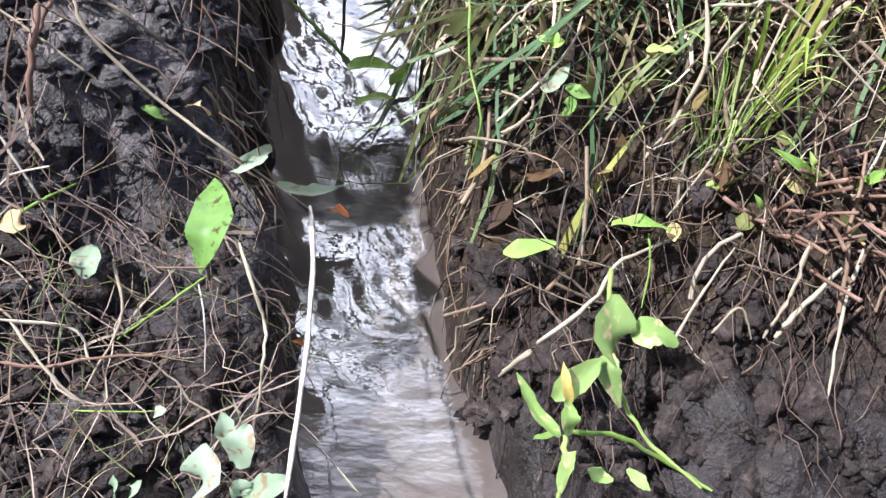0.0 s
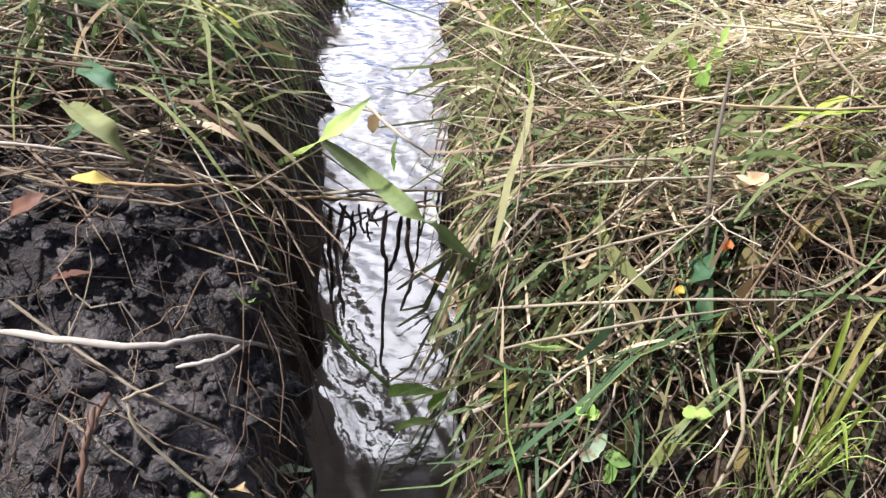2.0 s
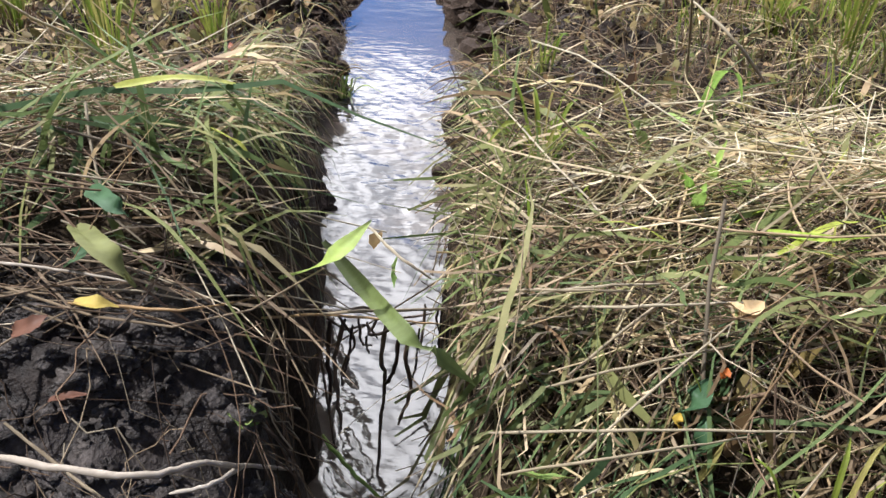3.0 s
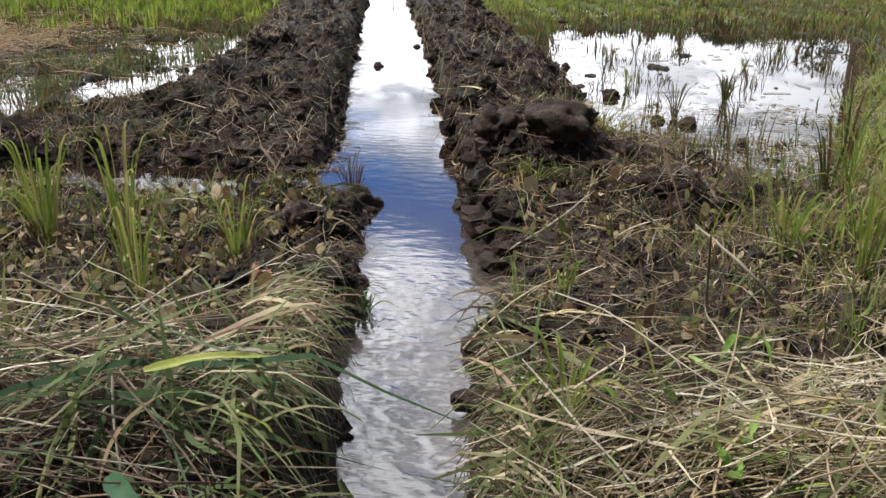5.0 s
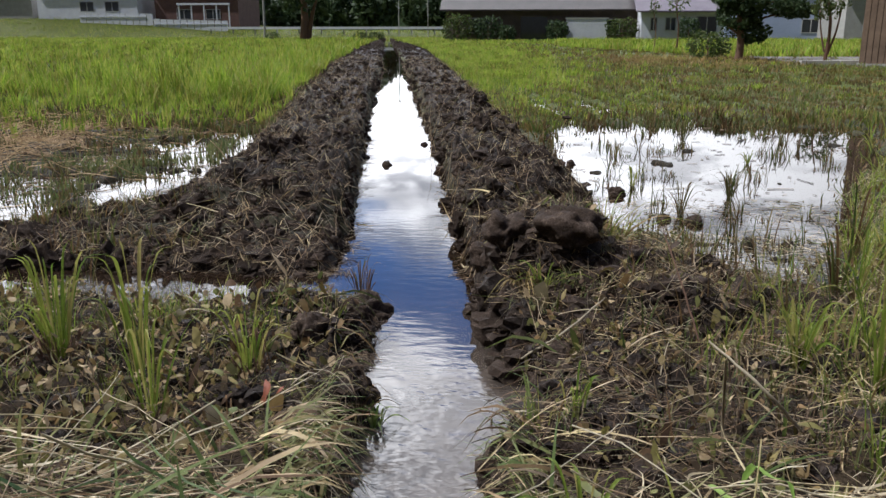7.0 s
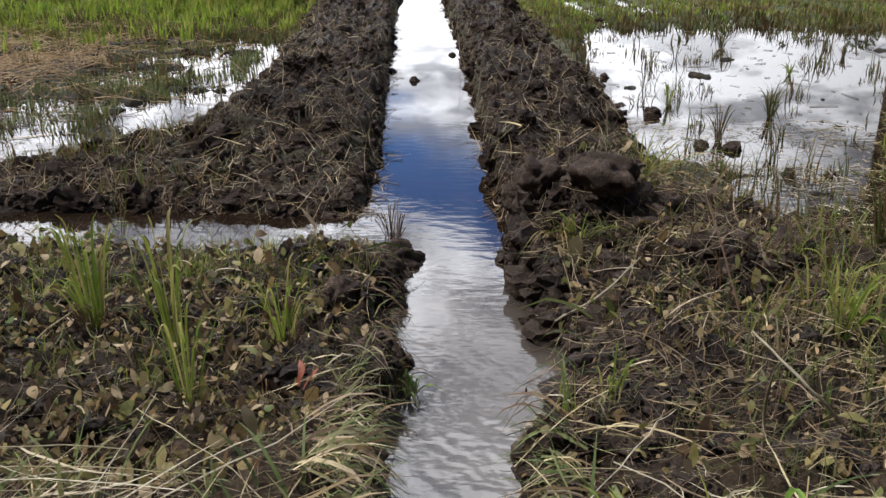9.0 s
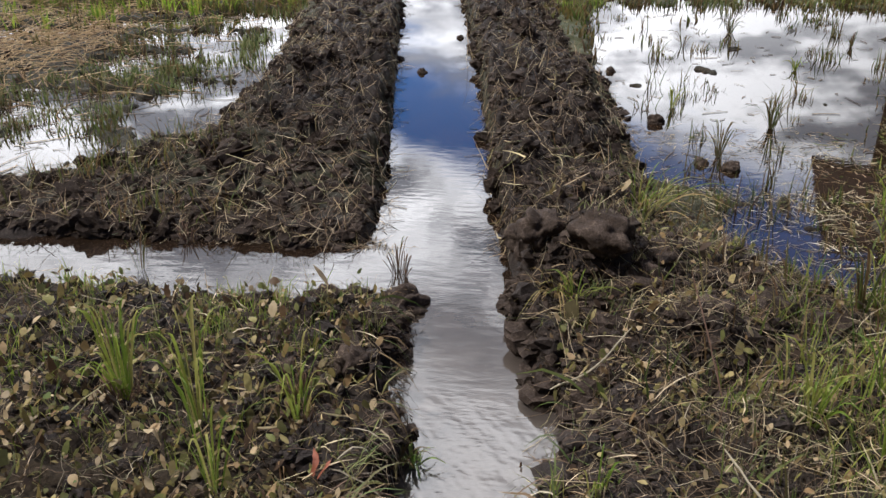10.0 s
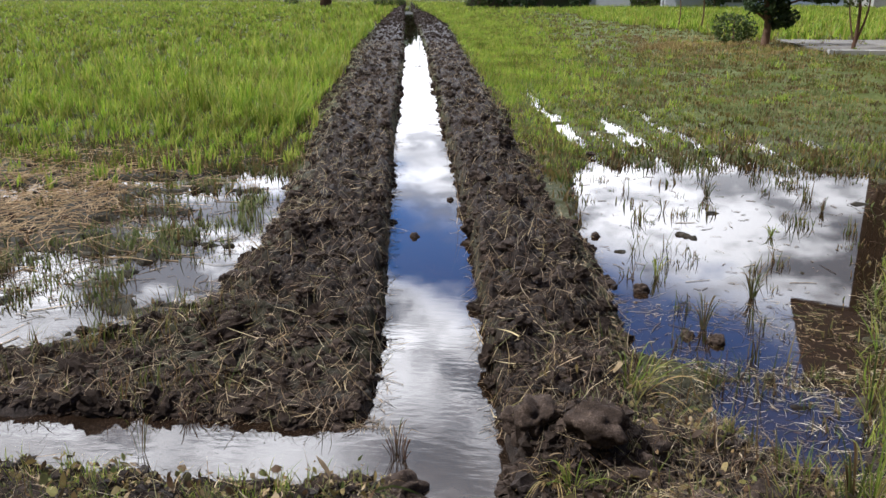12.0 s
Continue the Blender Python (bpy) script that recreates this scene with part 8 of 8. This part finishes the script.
POLE = plain("grey_pole", [(0.3, (0.22, 0.21, 0.20)), (0.7, (0.34, 0.33, 0.31))], 0.7, 2.0)
FOLIAGE = fibre("dark_foliage", [(0.0, (0.034, 0.058, 0.028)), (0.5, (0.055, 0.085, 0.036)), (1.0, (0.080, 0.110, 0.045))], 0.5, 0.25, None, 2.0)
SHRUB = fibre("shrub_foliage", [(0.0, (0.05, 0.085, 0.025)), (0.5, (0.085, 0.12, 0.035)), (1.0, (0.13, 0.14, 0.05))], 0.5, 0.3, None, 3.0)


def gable(name, x0, x1, y0, y1, z0, z1, mat, parent, over=0.5):
    ym, t = (y0 + y1) / 2, 0.12
    V = []
    for x in (x0 - over, x1 + over):
        V += [(x, y0 - over, z0), (x, ym, z1), (x, y1 + over, z0), (x, y1 + over, z0 - t), (x, ym, z1 - t), (x, y0 - over, z0 - t)]
    F = [(0, 1, 7, 6), (1, 2, 8, 7), (2, 3, 9, 8), (3, 4, 10, 9), (4, 5, 11, 10), (5, 0, 6, 11), (0, 5, 4, 1), (1, 4, 3, 2), (6, 7, 10, 11), (7, 8, 9, 10)]
    ob = new(name, mesh_from(name, np.array(V), np.array(F), mat, False))
    ob.parent = parent
    return ob


def window(x0, x1, z0, z1, y, house):
    f = 0.07
    w = boxed("window", [(x0, x1, y - 0.05, y + 0.02, z0, z0 + f), (x0, x1, y - 0.05, y + 0.02, z1 - f, z1), (x0, x0 + f, y - 0.05, y + 0.02, z0 + f, z1 - f), (x1 - f, x1, y - 0.05, y + 0.02, z0 + f, z1 - f),
                         ((x0 + x1) / 2 - f / 2, (x0 + x1) / 2 + f / 2, y - 0.045, y + 0.02, z0 + f, z1 - f)], FRAME, house)
    boxed("pane", [(x0 + f, x1 - f, y - 0.02, y - 0.01, z0 + f, z1 - f)], PANE, w)


def house(label, x0, x1, y0, y1, base, eave, ridge, wall, roof, windows, doors=()):
    h = thing("house", label, "house")
    boxed("wall", [(x0, x1, y0, y1, base, eave)], wall, h)
    V = np.array([(x0, y0, eave), (x0, y1, eave), (x0, (y0 + y1) / 2, ridge - 0.15), (x1, y0, eave), (x1, y1, eave), (x1, (y0 + y1) / 2, ridge - 0.15)])
    g = new("gable_wall", mesh_from("gable_wall", V, np.array([(0, 1, 2), (3, 5, 4)]), wall, False))
    g.parent = h
    gable("roof", x0, x1, y0, y1, eave, ridge, roof, h)
    for a, b, c, d in windows:
        window(a, b, base + c, base + d, y0, h)
    for a, b, c in doors:
        d = boxed("door", [(a, b, y0 - 0.06, y0 + 0.02, base, base + c)], PANE, h, "dark recessed entrance door")
        boxed("door_frame", [(a - 0.1, a, y0 - 0.08, y0, base, base + c), (b, b + 0.1, y0 - 0.08, y0, base, base + c), (a - 0.1, b + 0.1, y0 - 0.08, y0, base + c, base + c + 0.1)], BROWN, d)
    return h


house("low dark timber house with a tiled gable roof", -7.2, 9.6, 76, 85, 0.0, 2.7, 5.2, BROWN, TILE, [(-5.2, -3.4, 0.7, 2.0), (5.0, 7.8, 0.6, 1.9)], [(-0.7, 1.6, 2.1)])
house("small white house with a purple tiled roof", 9.2, 15.8, 73, 80, 0.0, 2.5, 4.4, WHITE, PURPLE, [(9.9, 10.5, 0.9, 2.0), (11.1, 12.0, 0.9, 2.0), (13.6, 15.3, 0.5, 2.1)])
house("pale blue two-storey house behind the pine", 18.5, 28.0, 85, 94, 0.0, 5.6, 7.5, BLUE, TILE, [(21.2, 23.4, 4.0, 5.1), (25.5, 27.2, 0.7, 2.0), (24.4, 25.2, 4.0, 5.0)])
house("grey outbuilding beside the white house", 27.0, 36.0, 78, 86, 0.0, 4.2, 6.0, CONCRETE, TILE, [(28.5, 30.0, 0.9, 2.0)])
house("white house with a tiled roof on the far bank", -66, -52, 112, 122, 2.4, 6.6, 9.5, WHITE, TILE, [(-60, -58, 1.0, 2.3), (-56.5, -54.5, 1.0, 2.3)])
house("red-brown house on the far bank", -50.0, -38.5, 113, 122, 1.4, 6.0, 8.8, REDWALL, TILE, [(-47, -45, 1.0, 2.3), (-43, -41, 1.0, 2.3)])
house("grey low building on the far bank", -84, -68, 114, 124, 2.4, 5.6, 7.5, CONCRETE, TILE, [(-80, -77, 1.0, 2.2)])

porch = thing("porch", "white porch posts before the red-brown house", "porch")
for i in range(5):
    boxed("post", [(-46.2 + i * 1.7, -46.05 + i * 1.7, 111.6, 111.75, 1.4, 4.2)], WHITE, porch)
boxed("beam", [(-46.4, -39.2, 111.55, 111.8, 4.2, 4.45)], WHITE, porch)

garden_wall = thing("garden_wall", "white rendered garden wall beside the house", "wall")
boxed("wall_panel", [(3.2, 6.6, 74.6, 74.8, 0.0, 1.9)], WHITE, garden_wall)
boxed("wall_cap", [(3.1, 6.7, 74.55, 74.85, 1.9, 2.0)], CONCRETE, garden_wall)

fence = thing("white_fence", "low white board fence along the far gardens", "fence")
for i in range(22):
    fx = -58 + i * 0.9
    fz = float(np.interp(fx, [-58, -49, -48, -38], [2.1, 1.9, 1.2, 1.0]))
    boxed("picket", [(fx, fx + 0.78, 108.0, 108.1, fz - 0.3, fz + 1.15)], WHITE, fence)
boxed("rail", [(-58, -49.1, 107.92, 107.99, 2.6, 2.72)], WHITE, fence)
boxed("rail", [(-48.0, -38.2, 107.92, 107.99, 1.7, 1.82)], WHITE, fence)
rail = thing("guard_rail", "white guard rail along the far road", "guard rail")
boxed("beam", [(-40, -8, 104.9, 105.0, 1.1, 1.4)], WHITE, rail)
for i in range(12):
    boxed("post", [(-39.5 + i * 2.8, -39.35 + i * 2.8, 105.02, 105.15, 0.4, 1.3)], POLE, rail)


def pole(x, y, base, tall, r, label):
    p = thing("utility_pole", label, "pole", (x, y, base), "poles")
    V, F = tubes(np.array([[(0, 0, -0.3), (0, 0, tall * 0.5), (0, 0, tall)]], float), np.array([[r, r * 0.9, r * 0.75]]), 8)
    s = new("shaft", mesh_from("shaft", V, F, POLE))
    s.parent = p
    boxed("cross_arm", [(-0.8, 0.8, -0.06, 0.06, tall - 0.8, tall - 0.68)], POLE, p)


pole(-15.0, 100, 0.3, 7.6, 0.06, "grey utility pole at the end of the ditch")
pole(-11.5, 99, 0.3, 7.0, 0.055, "grey utility pole at the end of the ditch")
pole(-31.0, 100, 0.1, 9.0, 0.14, "grey utility pole by the far road")


def foliage(c, r, n, size):
    """Leaf cards, each turned its own way, thrown into an uneven crown."""
    d = rng.normal(size=(n, 3))
    d /= np.linalg.norm(d, axis=1, keepdims=True)
    rad = rng.uniform(0.45, 1.0, n) ** 0.6 * (1 + 0.5 * fbm(d[:, 0] + c[0], d[:, 1] + d[:, 2], 1.6, 3, 131))
    P = np.array(c) + d * rad[:, None] * np.array(r)
    a = rng.normal(size=(n, 3))
    a /= np.linalg.norm(a, axis=1, keepdims=True)
    b = np.cross(a, rng.normal(size=(n, 3)))
    b /= np.linalg.norm(b, axis=1, keepdims=True)
    s = size * rng.uniform(0.5, 1.3, n)[:, None]
    V = np.stack([P - a * s, P + b * s * 0.45, P + a * s, P - b * s * 0.45], 1).reshape(-1, 3)
    return V, np.arange(n * 4).reshape(n, 4)


def tree(label, at, tall, trunk_r, crowns, mat, leaf_size, limbs=()):
    t = thing("tree", label, "tree", at, "trees")
    V, F = tubes(smooth_line([(0, 0, -0.2), (0.08 * tall * 0.3, 0, tall * 0.35), (-0.03 * tall, 0.02, tall * 0.7), (0.02 * tall, 0, tall)], 9)[None], np.linspace(trunk_r, trunk_r * 0.3, 9)[None], 8)
    k = new("trunk", mesh_from("trunk", V, F, BARK))
    k.parent = t
    for pts, r in limbs:
        V, F = tubes(smooth_line(pts, 7)[None], np.linspace(r, r * 0.35, 7)[None], 6)
        k = new("limb", mesh_from("limb", V, F, BARK))
        k.parent = t
    V, F = joined([foliage(c, r, n, leaf_size) for c, r, n in crowns])
    k = new("crown", mesh_from("crown", V, F, mat, False))
    k.parent = t
    return t


tree("clipped dark pine with flat layered crown", (6.55, 27.7, 0.0), 2.0, 0.14,
     [((-0.1, 0, 1.35), (0.75, 0.7, 0.35), 900), ((0.55, 0, 1.75), (1.25, 0.8, 0.35), 1300), ((1.5, 0.1, 1.55), (0.75, 0.6, 0.22), 700), ((-0.2, 0, 1.95), (0.9, 0.7, 0.28), 900), ((0.4, 0.1, 0.9), (0.5, 0.5, 0.35), 500)],
     FOLIAGE, 0.10, [([(0, 0, 0.9), (0.6, 0, 1.3), (1.5, 0.1, 1.5)], 0.06), ([(0, 0, 0.8), (-0.4, 0, 1.1), (-0.6, 0, 1.3)], 0.05), ([(0.05, 0, 1.2), (0.6, 0.1, 1.7), (1.0, 0, 1.8)], 0.05)])
tree("rounded green shrub beside the pine", (6.0, 29.6, 0.0), 0.7, 0.05, [((0, 0, 0.45), (0.75, 0.6, 0.5), 1100)], SHRUB, 0.07)
tree("slim young tree with sparse reddish crown", (8.6, 26.1, 0.05), 2.9, 0.06, [((0.1, 0, 2.0), (0.55, 0.5, 0.8), 700), ((-0.2, 0, 1.5), (0.35, 0.3, 0.3), 200)], SHRUB, 0.07,
     [([(0.05, 0, 0.2), (0.25, 0, 0.9), (0.35, 0, 1.8)], 0.04), ([(-0.03, 0, 0.3), (-0.2, 0, 1.0), (-0.25, 0.1, 1.7)], 0.03)])
tree("thin sapling at the edge of the yard", (6.35, 38.0, 0.0), 2.8, 0.04, [((0, 0, 2.3), (0.5, 0.5, 0.7), 260)], SHRUB, 0.07)
tree("thin sapling at the edge of the yard", (5.55, 39.0, 0.0), 2.6, 0.03, [((0, 0, 2.2), (0.3, 0.3, 0.6), 120)], SHRUB, 0.07)
tree("tall dark tree by the far road", (-20.5, 78, 0.0), 8, 0.42, [((0, 0, 6.0), (3.5, 3, 3.2), 2200)], FOLIAGE, 0.28, [([(0.4, 0, 0), (0.8, 0, 2), (1.4, 0, 4)], 0.3)])
for i, (bx, by, br, bh) in enumerate(((-6.0, 74.0, 1.5, 1.2), (-3.4, 74.2, 1.4, 1.1), (2.4, 74.2, 1.0, 0.9), (7.8, 74.0, 1.6, 1.0), (-1.8, 73.5, 0.8, 0.7), (12.8, 71.5, 0.9, 1.0), (17.0, 75.0, 1.6, 1.4), (30.5, 73, 2.0, 1.6))):
    tree("dark garden shrub in front of the houses", (bx, by, 0.0), bh * 1.2, 0.07, [((0, 0, bh), (br, 0.9, bh), 800)], FOLIAGE if i % 3 else SHRUB, 0.14)
for bx, by in ((-26.5, 88), (-15.6, 80), (-14.0, 79.5)):
    tree("small round bush on the far verge", (bx, by, 0.0), 0.5, 0.05, [((0, 0, 0.4), (0.8, 0.6, 0.45), 400)], SHRUB, 0.1)

parts = []
for i in range(34):
    cx = -120 + i * 6.2 + rng.uniform(-2, 2)
    hh = rng.uniform(6, 9)
    parts.append(foliage((cx, 165 + rng.uniform(-10, 10), hh * 0.55), (rng.uniform(4, 7), 4, hh * 0.6), 1100, 0.9))
V, F = joined(parts)
stuff("far_woods", V, F, FOLIAGE, "dark row of woods beyond the houses", "woods", False)

rx = np.linspace(-420, 420, 90)
top = 9 + 3.5 * fbm(rx, rx * 0, 0.02, 4, 141)
ridge = np.stack([np.stack([rx, rx * 0 + 200, rx * 0 - 1], -1), np.stack([rx, rx * 0 + 208, top * 0.7], -1), np.stack([rx, rx * 0 + 225, top], -1), np.stack([rx, rx * 0 + 280, rx * 0], -1)])
WOODED = plain("wooded_hill", [(0.3, (0.020, 0.035, 0.015)), (0.7, (0.050, 0.070, 0.030))], 0.9, 0.25, 0.0, 1.0, 1.0, 0.05)
tagged(new("backdrop_hill", mesh_from("backdrop_hill", ridge.reshape(-1, 3), grid_faces(4, 90), WOODED)), "low wooded rise behind the village", "hill", kind="structure")

RUST = plain("rust_brown_roof", [(0.3, (0.030, 0.016, 0.010)), (0.7, (0.060, 0.033, 0.020))], 0.8, 2.0, 0.0, 0.2, 0.01, 0.1)
# plank shed at the right edge of the field
shed = thing("plank_shed", "tall shed clad in weathered vertical planks", "shed", (8.60, 23.45, 0.0))
shed.rotation_euler = (0, 0, radians(-24))
boxed("footing", [(-0.05, 4.4, -0.05, 5.0, -0.3, 0.12)], CONCRETE, shed)
boxed("core", [(0.05, 4.3, 0.05, 4.9, 0.12, 7.28)], BROWN, shed)
for i in range(30):
    boxed("plank", [(0.0 + i * 0.145, 0.0 + i * 0.145 + 0.128, 0.0, 0.045, 0.12, 7.3)], PLANK, shed)
for i in range(33):
    boxed("plank", [(0.0, 0.045, 0.06 + i * 0.145, 0.06 + i * 0.145 + 0.128, 0.12, 7.3)], PLANK, shed)
pitch = np.array([(x, y, 6.42 + 0.8 * (y + 1.35) - t) for t in (0.0, 0.14) for x in (-1.35, 5.7) for y in (-1.35, 5.9)])
roof = new("roof", mesh_from("roof", pitch, np.array([(0, 2, 3, 1), (4, 5, 7, 6), (0, 4, 6, 2), (1, 3, 7, 5), (0, 1, 5, 4), (2, 6, 7, 3)]), RUST, False))
roof.parent = shed
V = np.array([(0.0, 0.0, 7.3), (0.0, 4.95, 7.3), (0.0, 4.95, 11.2), (4.35, 0.0, 7.3), (4.35, 4.95, 7.3), (4.35, 4.95, 11.2)])
ends = new("end_wall", mesh_from("end_wall", V, np.array([(0, 1, 2), (3, 5, 4)]), BROWN, False))
ends.parent = shed
tagged(boxed("yard", [(7.6, 26, 24.6, 30.5, -0.2, 0.09)], GRAVEL), "grey gravel yard behind the field", "yard", kind="structure")
kerb = thing("kerb", "pale concrete kerb round the yard", "kerb")
for i in range(5):
    boxed("kerb_stone", [(7.45 + i * 1.02, 7.45 + i * 1.02 + 0.99, 24.35, 24.55, -0.1, 0.16)], CONCRETE, kerb)

# every thing's origin stands at its base
for e in [o for o in scene.objects if o.type == "EMPTY" and o.parent is None and o.location.length < 1e-6 and o.children]:
    pts = [v.co for o in e.children if o.type == "MESH" for v in o.data.vertices]
    base = Vector((sum(p.x for p in pts) / len(pts), sum(p.y for p in pts) / len(pts), min(p.z for p in pts)))
    e.location = base
    for o in e.children:
        o.matrix_parent_inverse = Matrix.Translation(-base)
